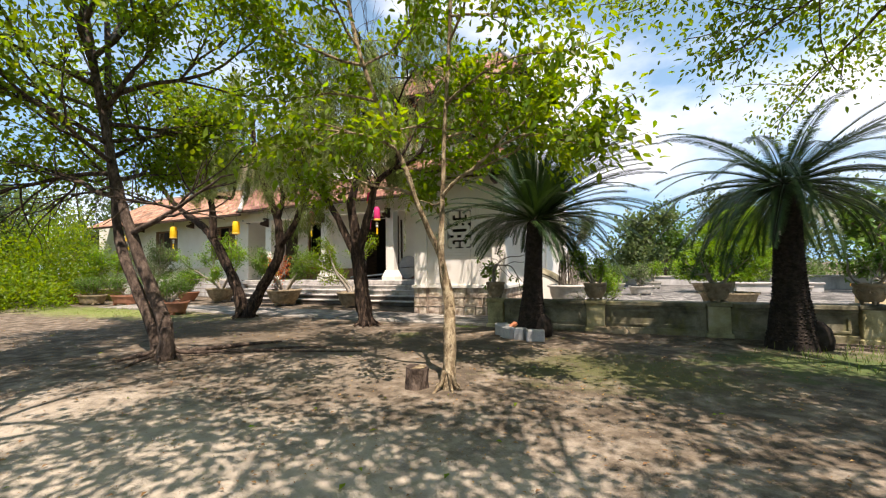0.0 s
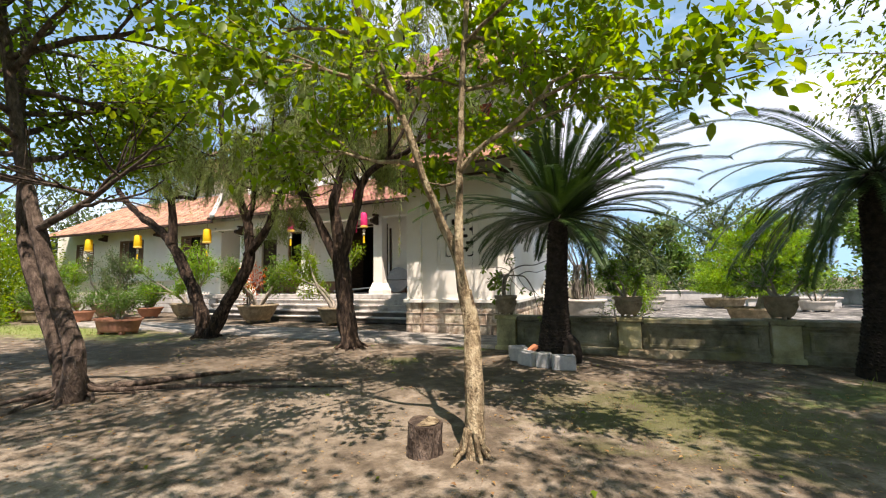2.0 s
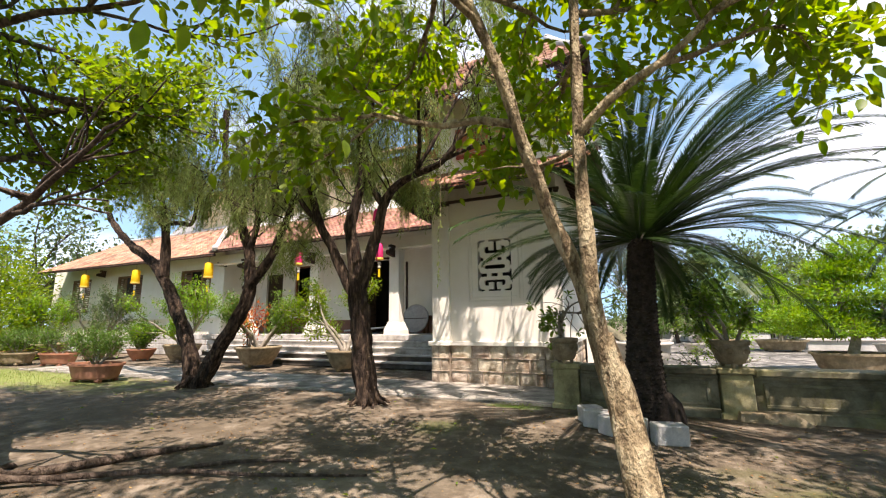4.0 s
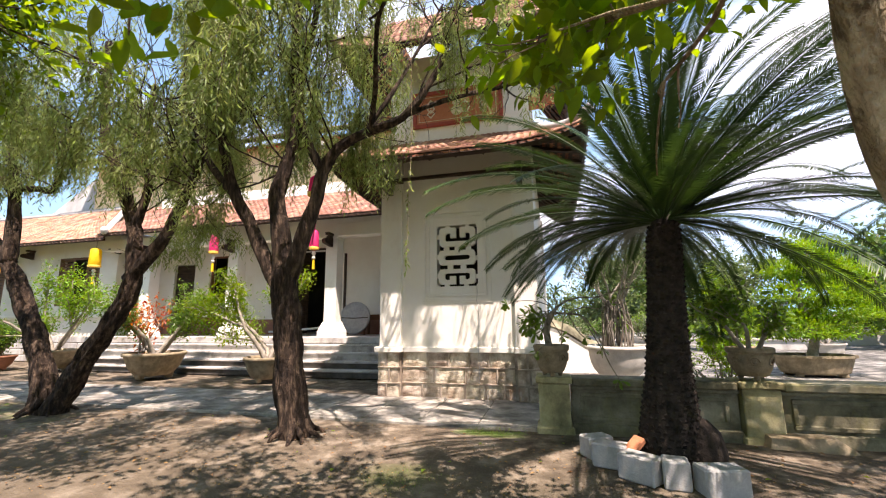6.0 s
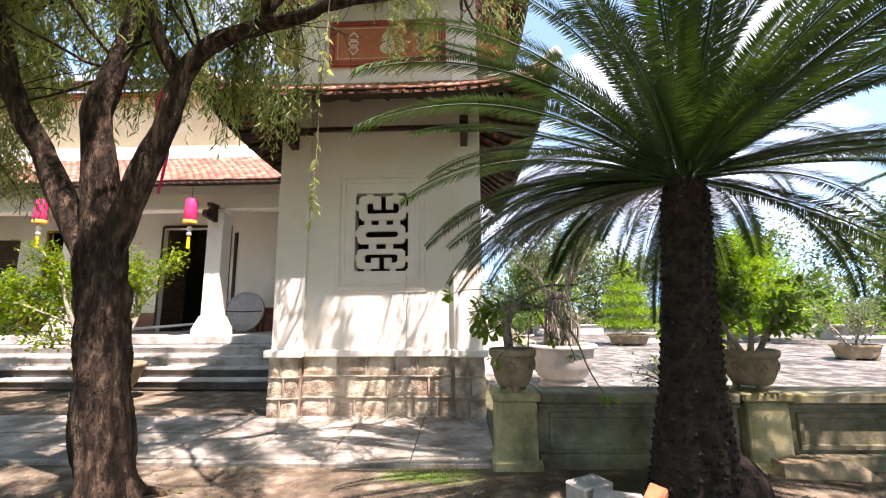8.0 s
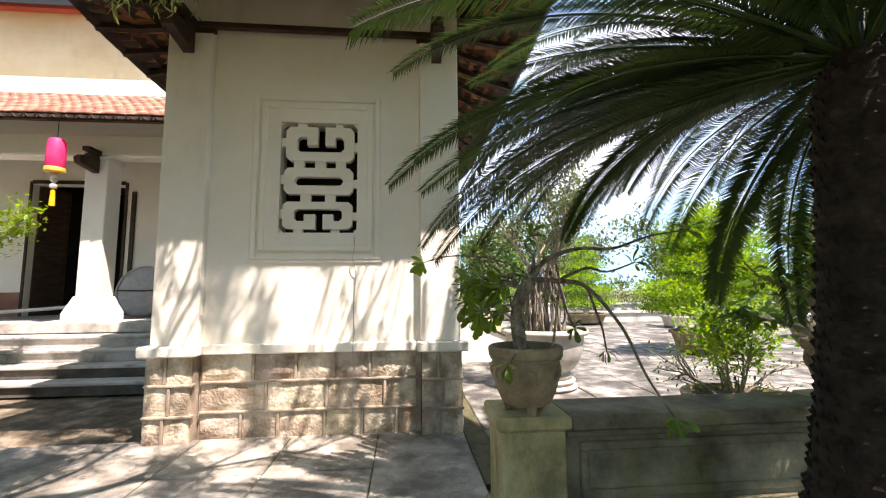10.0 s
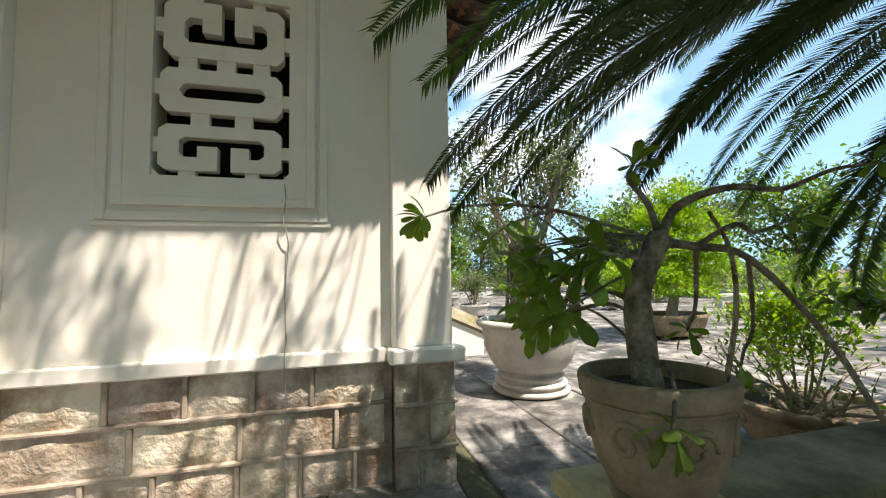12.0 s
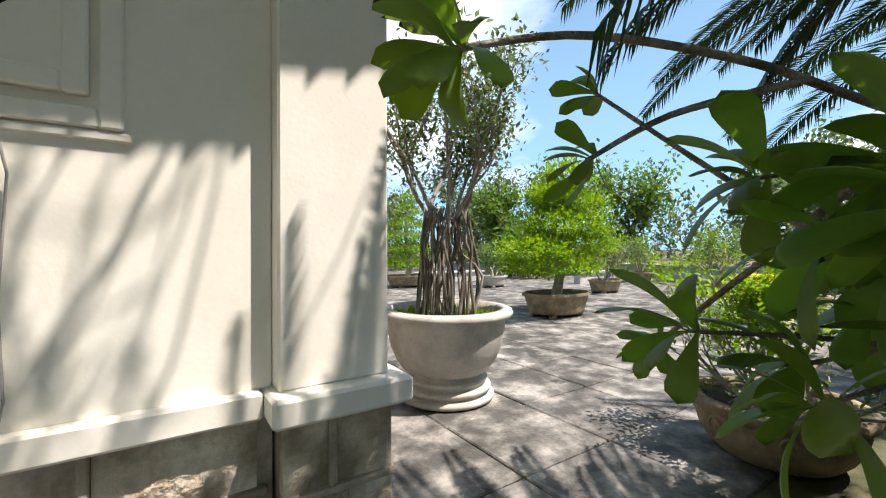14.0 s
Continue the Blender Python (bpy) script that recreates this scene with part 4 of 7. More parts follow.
for a, b in wins:
    n = thing("wing_window", "brown wooden shutters standing half open in the wing wall", "window", "wing windows", (a, 4.05, 1.95))
    wd = b - a
    part("window_frame", Geo().box(0, -0.04, 0, 0.07, 0.08, 1.75).box(wd - 0.07, -0.04, 0, wd, 0.08, 1.75).box(0.071, -0.04, 1.68, wd - 0.071, 0.08, 1.75).box(0.071, -0.04, 0, wd - 0.071, 0.08, 0.06), SHUTTER, n)
    for k, xx in enumerate((0.08, wd - 0.08 - wd * 0.3)):
        s = part("shutter", Geo().box(xx, -0.02, 0.07, xx + 0.05, 0.02, 1.67).box(xx + wd * 0.3 - 0.05, -0.02, 0.07, xx + wd * 0.3, 0.02, 1.67).box(xx + 0.051, -0.02, 0.07, xx + wd * 0.3 - 0.051, 0.02, 0.13).box(xx + 0.051, -0.02, 1.61, xx + wd * 0.3 - 0.051, 0.02, 1.67), SHUTTER, n)
        for q in range(14):
            part("slat", Geo().add([(xx + 0.052, -0.014, 0.15 + q * 0.103), (xx + wd * 0.3 - 0.052, -0.014, 0.15 + q * 0.103), (xx + wd * 0.3 - 0.052, 0.014, 0.23 + q * 0.103), (xx + 0.052, 0.014, 0.23 + q * 0.103),
                                    (xx + 0.052, -0.006, 0.145 + q * 0.103), (xx + wd * 0.3 - 0.052, -0.006, 0.145 + q * 0.103), (xx + wd * 0.3 - 0.052, 0.022, 0.225 + q * 0.103), (xx + 0.052, 0.022, 0.225 + q * 0.103)],
                                   [(0, 1, 2, 3), (7, 6, 5, 4), (0, 4, 5, 1), (2, 6, 7, 3), (0, 3, 7, 4), (1, 5, 6, 2)]), SHUTTER, s)
for x in (-11.6, -15.9, -20.4):
    corbel(x, 3.98, 3.72, -90, 1.1)


def lantern(x, y, z, mat, label, r=0.13, h=0.55):
    t = thing("paper_lantern", label, "lantern", "hanging lanterns", (x, y, z))
    prof = [(r * 0.5, 0), (r * 0.85, 0.02), (r, 0.06), (r * 0.97, h * 0.5), (r * 0.9, h - 0.06), (r * 0.72, h - 0.02), (r * 0.45, h)]
    part("shade", Geo().lathe(prof, 18), mat, t, smooth=True)
    part("lower_ring", Geo().lathe([(r * 0.5, -0.02), (r * 1.06, 0.0), (r * 1.08, 0.05), (r * 1.0, 0.062)], 18), GOLD, t)
    part("cord", Geo().tube([(0, 0, h), (0, 0, 4.22 - z)], [0.006, 0.006], 5), DARK_WOOD, t)
    part("bead", Geo().lathe([(0.0, -0.05), (0.05, -0.09), (0.06, -0.13), (0.02, -0.18), (0.05, -0.22), (0.045, -0.27), (0.0, -0.28)], 10), TASSEL_WHITE, t, smooth=True)
    part("tassel", Geo().lathe([(0.0, -0.28), (0.03, -0.31), (0.04, -0.55), (0.0, -0.56)], 8), YELLOW, t)


lantern(-6.66, 3.0, 3.36, PINK, "pink paper lantern with gold rim under the porch eave")
lantern(-3.27, 3.0, 3.30, PINK, "pink paper lantern with gold rim under the porch eave")
for x in (-11.35, -16.1, -20.1):
    lantern(x, 3.0, 3.14, YELLOW, "yellow paper lantern with a tassel under the wing eave", 0.17, 0.62)
t = thing("tree_lantern", "pink paper lantern with a red ribbon hung in a tree", "lantern", "hanging lanterns", (0.02, -2.22, 3.02))
part("shade", Geo().lathe([(0.05, 0), (0.085, 0.02), (0.10, 0.05), (0.09, 0.15), (0.075, 0.25), (0.04, 0.28)], 18), PINK, t, smooth=True)
part("lower_ring", Geo().lathe([(0.05, -0.015), (0.105, 0.0), (0.107, 0.03), (0.101, 0.04)], 18), GOLD, t)
part("ribbon", Geo().tube([(0, 0, -0.01), (0.02, 0.01, -0.3), (-0.02, 0, -0.66)], [0.012, 0.016, 0.012], 4), PINK, t)
part("cord", Geo().tube([(0, 0, 0.28), (0.2, -0.12, 0.42), (0.36, -0.19, 0.5)], [0.005] * 3, 5), DARK_WOOD, t)

# cable down the wall
t = thing("wall_cable", "thin grey cable hanging down the plaster wall", "cable")
pts = [(1.80, 0.11, 1.95), (1.815, 0.09, 1.80), (1.80, 0.075, 1.66), (1.82, 0.078, 1.6), (1.83, 0.10, 1.52), (1.81, 0.113, 1.2), (1.82, 0.113, 0.95), (1.815, 0.065, 0.86), (1.815, 0.06, 0.77), (1.82, 0.10, 0.6), (1.815, 0.10, 0.3), (1.82, 0.10, 0.02)]
part("wire", Geo().tube(pts, [0.0034] * len(pts), 6), CABLE, t, smooth=True)

# side stair of the hall by the terrace
structure("wall_side_hall", Geo().box(0.1, 5.62, 0, 2.84, 12, 4.6).box(2.85, 5.7, 0, 2.9, 5.9, 4.3), PLASTER, "white side wall of the hall")
t = thing("stair_cheek", "white plastered stair cheek with a dark sloping coping", "stair wall")
part("cheek_wall", Geo().prism([(2.91, 0), (4.45, 0), (4.45, 0.36), (3.9, 0.62), (3.35, 0.98), (2.91, 1.16)], 3.75, 4.0), PLASTER, t)
part("coping", Geo().tube([(2.91, 3.875, 1.20), (3.35, 3.875, 1.02), (3.9, 3.875, 0.66), (4.5, 3.875, 0.39)], [0.17] * 4, 4), MOSSY, t)
for k in range(5):
    part("tread", Geo().box(2.92 + 0.3 * k, 4.01, 0, 3.22 + 0.3 * k - 0.004, 5.5, 0.87 - 0.17 * k, 0.01), STEP_STONE, t)


# ---- low boundary wall with pillars ----
PIL = [2.83, 5.02, 7.22, 9.42, 11.62, 13.82]
YW = -1.62


def low_wall():
    t = thing("boundary_wall", "low mossy cement wall with sunk panels and square pillars", "wall")
    for k, x in enumerate(PIL):
        p = part("pillar", Geo().box(x + 0.015, YW + 0.02, -0.1, x + 0.385, YW + 0.375, 0.555, 0.012).box(x - 0.02, YW - 0.01, -0.1, x + 0.42, YW + 0.41, 0.06, 0.02), MOSSY_LIGHT, t, "moss-yellowed square pillar")
        part("pillar_cap", Geo().box(x - 0.015, YW - 0.015, 0.557, x + 0.415, YW + 0.41, 0.635, 0.015), MOSSY_LIGHT if k < 2 else MOSSY, p)
    for a, b in zip(PIL[:-1], PIL[1:]):
        x0, x1 = a + 0.40, b - 0.0
        part("wall_panel", Geo().box(x0, YW + 0.12, -0.1, x1, YW + 0.34, 0.50), MOSSY, t)
        part("coping", Geo().box(x0 + 0.015, YW + 0.02, 0.535, x1 - 0.018, YW + 0.42, 0.622, 0.015).box(x0, YW + 0.06, 0.49, x1, YW + 0.40, 0.533, 0.01), MOSSY, t)
        e = 0.05
        for q in ((x0 + 0.10, 0.40, x1 - 0.10, 0.40 + e), (x0 + 0.10, 0.13, x1 - 0.10, 0.13 + e), (x0 + 0.10, 0.13 + e, x0 + 0.10 + e, 0.40), (x1 - 0.10 - e, 0.13 + e, x1 - 0.10, 0.40)):
            part("panel_moulding", Geo().box(q[0], YW + 0.095, q[1], q[2], YW + 0.125, q[3], 0.008), MOSSY, t)
        part("plinth_course", Geo().box(x0, YW + 0.06, -0.1, x1, YW + 0.118, 0.10, 0.01), MOSSY, t)


low_wall()

# ---- trees ----
def smooth_path(pts, n=5):
    """Catmull-Rom through the points."""
    pts = [Vector(p) for p in pts]
    out = []
    for i in range(len(pts) - 1):
        p0, p1, p2, p3 = pts[max(i - 1, 0)], pts[i], pts[i + 1], pts[min(i + 2, len(pts) - 1)]
        for k in range(n):
            t = k / n
            out.append(0.5 * ((2 * p1) + (p2 - p0) * t + (2 * p0 - 5 * p1 + 4 * p2 - p3) * t * t + (3 * p1 - p0 - 3 * p2 + p3) * t ** 3))
    out.append(pts[-1])
    return out


def limb(geo, pts, r0, r1, n=12, rough=0.06, rng=random, flute=0.05, power=1.0, sub=6, bark=0.0):
    p = smooth_path(pts, sub)
    m = len(p) - 1
    geo.tube(p, [r0 + (r1 - r0) * (i / m) ** power for i in range(m + 1)], n, rough, rng, True, flute, bark)
    return p


def root_flare(geo, x, y, r, rng, count=7, reach=0.55):
    for k in range(count):
        a = 2 * math.pi * (k + rng.uniform(-0.3, 0.3)) / count
        L = reach * rng.uniform(0.55, 1.2)
        c, s = math.cos(a), math.sin(a)
        pts = [(x + c * r * 0.5, y + s * r * 0.5, 0.20), (x + c * r * 0.98, y + s * r * 0.98, 0.07), (x + c * (r + L * 0.5), y + s * (r + L * 0.5), 0.03), (x + c * (r + L), y + s * (r + L) + rng.uniform(-0.1, 0.1), -0.05)]
        limb(geo, pts, r * 0.27, 0.015, 7, 0.05, rng, 0, 0.8, 4)


def leafy_crown(name, anchors, per, size, template, mat, seed, parent, label="", scatter=0.12, upbias=1.0, droop=0.2, outward=0.6):
    rs = np.random.RandomState(seed)
    A = np.array([a[0][:] for a in anchors])
    D = np.array([a[1][:] for a in anchors])
    A, D = np.repeat(A, per, 0), np.repeat(D, per, 0)
    n = len(A)
    d = D * outward + rs.normal(size=(n, 3)) * 0.75
    d[:, 2] -= droop
    pos = A + rs.normal(size=(n, 3)) * scatter
    ob = new(name, leaves_mesh(name, pos, d, size * rs.uniform(0.6, 1.25, n), template, mat, rs, upbias))
    ob.parent = parent
    if label:
        tagged(ob, label)
    return ob


def left_tree():
    rng = random.Random(11)
    t = thing("broadleaf_tree", "twin-stemmed broadleaf tree with rough brown bark and surface roots", "tree")
    g, anchors = Geo(), []
    x, y = -1.04, -6.58
    a = limb(g, [(x - 0.12, y, -0.1), (x - 0.30, y, 0.45), (-1.84, y, 1.15), (-2.34, y, 1.95), (-2.62, y + 0.05, 2.9), (-2.95, y + 0.1, 3.85), (-3.2, y + 0.2, 5.0), (-3.5, y + 0.3, 6.4)], 0.095, 0.045, 30, 0.02, rng, 0.07, 1.0, 6, 0.018)
    b = limb(g, [(x + 0.08, y, -0.1), (x + 0.02, y, 0.5), (-1.35, y - 0.02, 1.1), (-1.72, y - 0.05, 1.75), (-2.15, y - 0.1, 2.7), (-2.49, y - 0.12, 3.66), (-2.8, y - 0.2, 5.0), (-3.1, y - 0.35, 6.8)], 0.108, 0.05, 30, 0.02, rng, 0.07, 1.0, 6, 0.018)
    limb(g, [(x + 0.2, y - 0.1, -0.05), (x + 0.27, y - 0.12, 0.25), (x + 0.26, y - 0.13, 0.5)], 0.15, 0.07, 9, 0.08, rng, 0.05)
    root_flare(g, x, y, 0.19, rng, 9, 0.65)
    part("trunk", g, BARK_BROWN, t, smooth=True)
    br = Geo()
    starts = [(b[20], (1.0, 0.15, 0.30), 1.35, 0.055), (b[24], (-1, -0.4, 0.35), 1.7, 0.05), (a[24], (-1, 0.5, 0.3), 1.9, 0.055), (a[28], (-0.2, 1, 0.5), 1.3, 0.05), (b[30], (0.5, -1, 0.35), 1.7, 0.05), (b[33], (0.7, 0.2, 0.8), 1.3, 0.05),
              (a[33], (-0.8, -0.7, 0.5), 1.8, 0.05), (b[38], (-0.2, -0.6, 0.9), 1.5, 0.045), (a[40], (-0.3, 0.5, 0.9), 1.6, 0.045), (b[36], (0.8, -0.6, 0.35), 1.5, 0.05), (a[36], (-0.3, 1.0, 0.25), 1.4, 0.045), (b[28], (0.75, -0.75, 0.1), 1.6, 0.045),
              (b[40], (0.6, 0.0, 0.8), 1.4, 0.045), (a[38], (-1, 0.2, 0.1), 1.9, 0.045), (b[26], (-0.1, 1.0, 0.4), 1.2, 0.045),
              (b[34], (1.0, 0.2, 0.45), 2.0, 0.05), (b[37], (1.0, 0.6, 0.5), 2.0, 0.05), (b[39], (0.9, -0.4, 0.6), 1.9, 0.045), (a[30], (0.2, 1.0, 0.15), 1.7, 0.045), (a[26], (-1.0, -0.3, 0.05), 1.8, 0.045), (a[32], (-0.9, 0.8, 0.15), 1.9, 0.045), (b[32], (0.3, 1.0, 0.1), 1.7, 0.045), (b[35], (0.1, -1.0, 0.2), 1.8, 0.045)]
    for s, d, L, r in starts:
        grow(br, s, d, L, r, 2, rng, anchors, 0.55, 0.05, (3, 4), 0.66, 4, 0.14)
    part("bough", br, BARK_BROWN, t, smooth=True)
    anchors = [q for q in anchors if q[0].z > 3.2]
    leafy_crown("crown", anchors, 12, 0.12, leaf_template(0.46, 0.1, 0.12), LEAF_LEFT, 21, t, "dense mid-green oval leaves", 0.17)


left_tree()


def young_tree():
    rng = random.Random(5)
    t = thing("young_tree", "slender young tree with pale grey-tan flaking bark and light green leaves", "tree")
    g, anchors = Geo(), []
    limb(g, [(4.02, -6.52, -0.1), (3.97, -6.36, 0.5), (3.90, -6.19, 0.90), (3.86, -6.15, 1.08), (3.83, -6.14, 1.22)], 0.076, 0.058, 30, 0.02, rng, 0.06, 1.0, 10, 0.012)
    a = limb(g, [(3.85, -6.13, 1.0), (3.78, -6.08, 1.35), (3.71, -6.08, 1.60), (3.635, -6.15, 1.80), (3.585, -6.24, 2.0), (3.53, -6.32, 2.2), (3.42, -6.44, 2.65), (3.2, -6.56, 3.25), (2.86, -6.6, 4.2), (2.65, -6.6, 5.2)], 0.045, 0.020, 24, 0.02, rng, 0.07, 1.0, 8, 0.009)
    b = limb(g, [(3.85, -6.17, 1.0), (3.81, -6.21, 1.40), (3.80, -6.18, 1.72), (3.79, -6.14, 1.95), (3.79, -6.12, 2.2), (3.80, -6.1, 2.6), (3.82, -6.08, 3.2), (3.87, -6.05, 4.0), (3.92, -6.0, 5.2)], 0.041, 0.020, 24, 0.02, rng, 0.07, 1.0, 8, 0.009)
    c = limb(g, [(3.79, -6.12, 2.28), (4.0, -6.16, 2.45), (4.30, -6.12, 2.64), (4.62, -6.0, 3.0)], 0.030, 0.014, 9, 0.03, rng, 0.03)
    root_flare(g, 4.0, -6.51, 0.085, rng, 6, 0.10)
    part("trunk", g, BARK_YOUNG, t, smooth=True)
    br = Geo()
    at = lambda p, z: min(p, key=lambda q: abs(q[2] - z))
    for s, d, L, r in [(at(a, 2.3), (-0.9, 0.5, 0.45), 0.95, 0.025), (at(a, 2.85), (-0.6, -0.7, 0.3), 0.9, 0.022), (at(a, 3.1), (0.3, 0.8, 0.4), 0.95, 0.022), (at(a, 3.5), (-1, 0.1, 0.3), 1.0, 0.022), (at(a, 4.2), (-0.2, -0.8, 0.6), 0.9, 0.02), (at(a, 4.7), (-0.6, 0.5, 0.9), 0.9, 0.018),
                       (at(b, 2.7), (-0.5, 0.9, 0.2), 0.85, 0.022), (at(b, 3.05), (0.7, 0.6, 0.3), 0.95, 0.022), (at(b, 3.45), (0.9, -0.3, 0.35), 1.0, 0.022), (at(b, 3.9), (-0.4, 0.8, 0.5), 0.95, 0.02), (at(b, 4.3), (0.5, -0.8, 0.4), 0.9, 0.02), (at(b, 4.8), (0.2, 0.3, 1), 0.9, 0.018),
                       (at(b, 4.6), (0.9, 0.5, 0.3), 1.0, 0.02), (c[10], (0.6, 0.5, 0.1), 0.8, 0.018), (at(a, 3.3), (-0.8, 0.6, 0.15), 1.1, 0.022), (at(a, 4.0), (-1.0, -0.2, 0.2), 1.2, 0.022), (at(a, 4.4), (-0.7, 0.9, 0.35), 1.2, 0.02), (at(a, 5.0), (-0.9, -0.5, 0.5), 1.1, 0.02), (at(b, 4.9), (-0.1, -1.0, 0.4), 1.1, 0.02), (at(b, 3.6), (0.6, 0.9, 0.2), 1.1, 0.02), (at(a, 5.1), (0.1, 0.2, 1.0), 1.1, 0.02), (c[15], (0.9, -0.2, 0.4), 0.85, 0.016), (c[18], (0.7, 0.5, 0.6), 0.8, 0.015), (at(a, 3.9), (0.6, 0.6, 0.6), 0.9, 0.02), (at(b, 2.2), (-0.7, 0.6, 0.05), 0.7, 0.016)]:
        grow(br, s, d, L, r, 2, rng, anchors, 0.5, 0.04, (2, 3), 0.68, 4, 0.16, 6, 0.003)
    part("bough", br, BARK_YOUNG, t, smooth=True)
    anchors = [q for q in anchors if q[0].z > 2.4]
    leafy_crown("crown", anchors, 9, 0.108, leaf_template(0.46, 0.12, 0.2), LEAF_YOUNG, 22, t, "light yellow-green oval leaves", 0.11, 1.0, 0.35)


young_tree()


def weeping(name_label, limbs, base, r, seeds, strands, top_spread, zlow, count_leaf=30):
    """A weeping tree: dark furrowed limbs, and strands of narrow leaves that hang from the twigs."""
    rng = random.Random(seeds)
    rs = np.random.RandomState(seeds)
    t = thing("weeping_tree", name_label, "tree", "weeping trees")
    g, tips = Geo(), []
    for pts, r0, r1 in limbs:
        tips.append(limb(g, pts, r0, r1, 40 if r0 > 0.15 else 24, 0.03, rng, 0.09, 0.85, 16 if r0 > 0.15 else 9, 0.035 if r0 > 0.15 else 0.016))
    root_flare(g, base[0], base[1], r * 0.92, rng, 9, 0.18)
    part("trunk", g, BARK_WILLOW, t, smooth=True)
    br, anchors = Geo(), []
    for p in tips[top_spread:]:
        m = len(p)
        for k in range(8):
            i = int(m * rng.uniform(0.45, 0.98))
            grow(br, p[min(i, m - 1)], (rng.gauss(0, 0.8), rng.gauss(0, 0.8), rng.uniform(0.2, 0.9)), rng.uniform(0.7, 1.25), 0.015, 2, rng, anchors, 0.65, 0.12, (2, 3), 0.7, 4, 0.2, 6, 0.004)
    part("bough", br, BARK_WILLOW, t, smooth=True)
    pos, dirs, sizes, st = [], [], [], Geo()
    anchors = [q for q in anchors if q[0].x < 0.9 or (q[0].x < 3.1 and rng.random() < 0.4)]
    clumps = [anchors[rng.randrange(len(anchors))] + (rng.uniform(0.45, 1.5), rng.uniform(0.05, 0.13)) for _ in range(strands // 22)]
    for k in range(strands):
        a, d, drop, wide = clumps[int(len(clumps) * rng.random())]
        p = Vector(a) + Vector((rng.gauss(0, wide), rng.gauss(0, wide), rng.gauss(0, 0.10)))
        L = drop * rng.uniform(0.55, 1.1)
        low = zlow(p.x) + rng.uniform(-0.25, 0.45)
        if p.z - L < low:
            L = max(0.3, p.z - low)
        out = Vector((d.x, d.y, 0)) * 0.22
        n = int(count_leaf * L)
        sway = Vector((rng.gauss(0, 0.05), rng.gauss(0, 0.05), 0))
        path = []
        for i in range(n):
            s = i / max(1, n - 1)
            q = p + out * (1 - (1 - s) ** 2) + sway * math.sin(3 * s) + Vector((0, 0, -L * s + 0.1 * s * (1 - s)))
            pos.append(q[:])
            ang = rng.uniform(0, 6.28)
            dirs.append((math.cos(ang) * 0.55, math.sin(ang) * 0.55, -rng.uniform(0.3, 1.1)))
            sizes.append(rng.uniform(0.06, 0.115))
            if i % 6 == 0 or i == n - 1:
                path.append(q)
        if len(path) > 1 and k % 4 == 0:
            st.tube(path, [0.0025] * len(path), 3, ends=False)
    part("hanging_twig", st, BARK_WILLOW, t)
    ob = new("crown", leaves_mesh("crown", np.array(pos), np.array(dirs), np.array(sizes), simple_leaf(0.19, 0.1), LEAF_WILLOW, rs, 0.3))
    ob.parent = t
    tagged(ob, "grey-green narrow leaves on drooping strands")


weeping("weeping tree with dark furrowed bark and a forked trunk", [
    ([(0.04, -2.43, -0.1), (-0.02, -2.43, 0.3), (-0.11, -2.43, 0.77), (-0.15, -2.43, 1.17), (-0.21, -2.43, 1.6), (-0.25, -2.43, 2.0)], 0.178, 0.155),
    ([(-0.30, -2.43, 1.75), (-0.50, -2.44, 2.07), (-0.79, -2.46, 2.64), (-1.05, -2.5, 3.08), (-1.25, -2.55, 3.74), (-1.5, -2.6, 4.6), (-1.9, -2.6, 5.6), (-2.1, -2.5, 6.3)], 0.105, 0.035),
    ([(-0.25, -2.43, 1.8), (-0.34, -2.43, 2.51), (-0.43, -2.42, 2.99), (-0.34, -2.4, 3.39), (-0.23, -2.38, 4.02), (-0.3, -2.4, 5.2), (-0.2, -2.5, 6.6)], 0.14, 0.04),
    ([(-0.17, -2.43, 1.9), (0.01, -2.42, 2.48), (0.15, -2.4, 2.88), (0.25, -2.4, 3.32), (0.49, -2.4, 3.61), (0.89, -2.38, 3.78), (1.37, -2.35, 3.95), (1.75, -2.3, 4.5), (1.95, -2.2, 5.1)], 0.11, 0.03),
    ([(0.25, -2.4, 3.25), (0.05, -2.5, 3.7), (-0.02, -2.6, 4.3), (0.3, -2.8, 5.4), (0.5, -2.9, 6.4)], 0.06, 0.025),
    ([(-1.05, -2.5, 3.05), (-1.6, -2.4, 3.6), (-2.1, -2.3, 4.4), (-2.4, -2.2, 5.3)], 0.055, 0.025),
    ([(1.3, -2.35, 3.93), (1.8, -2.2, 4.15), (2.4, -2.05, 4.3), (2.9, -1.9, 4.45)], 0.035, 0.014),
    ([(0.80, -2.38, 3.74), (1.2, -2.2, 4.5), (1.45, -1.9, 5.3), (1.7, -1.7, 6.0)], 0.032, 0.010),
    ([(0.89, -2.38, 3.76), (1.1, -2.7, 4.2), (1.3, -3.1, 4.75), (1.93, -3.80, 5.0), (2.2, -4.0, 5.1)], 0.035, 0.010)], (0.02, -2.43), 0.22, 31, 3500, 1, lambda x: 3.05 if x < 0.8 else 4.0)
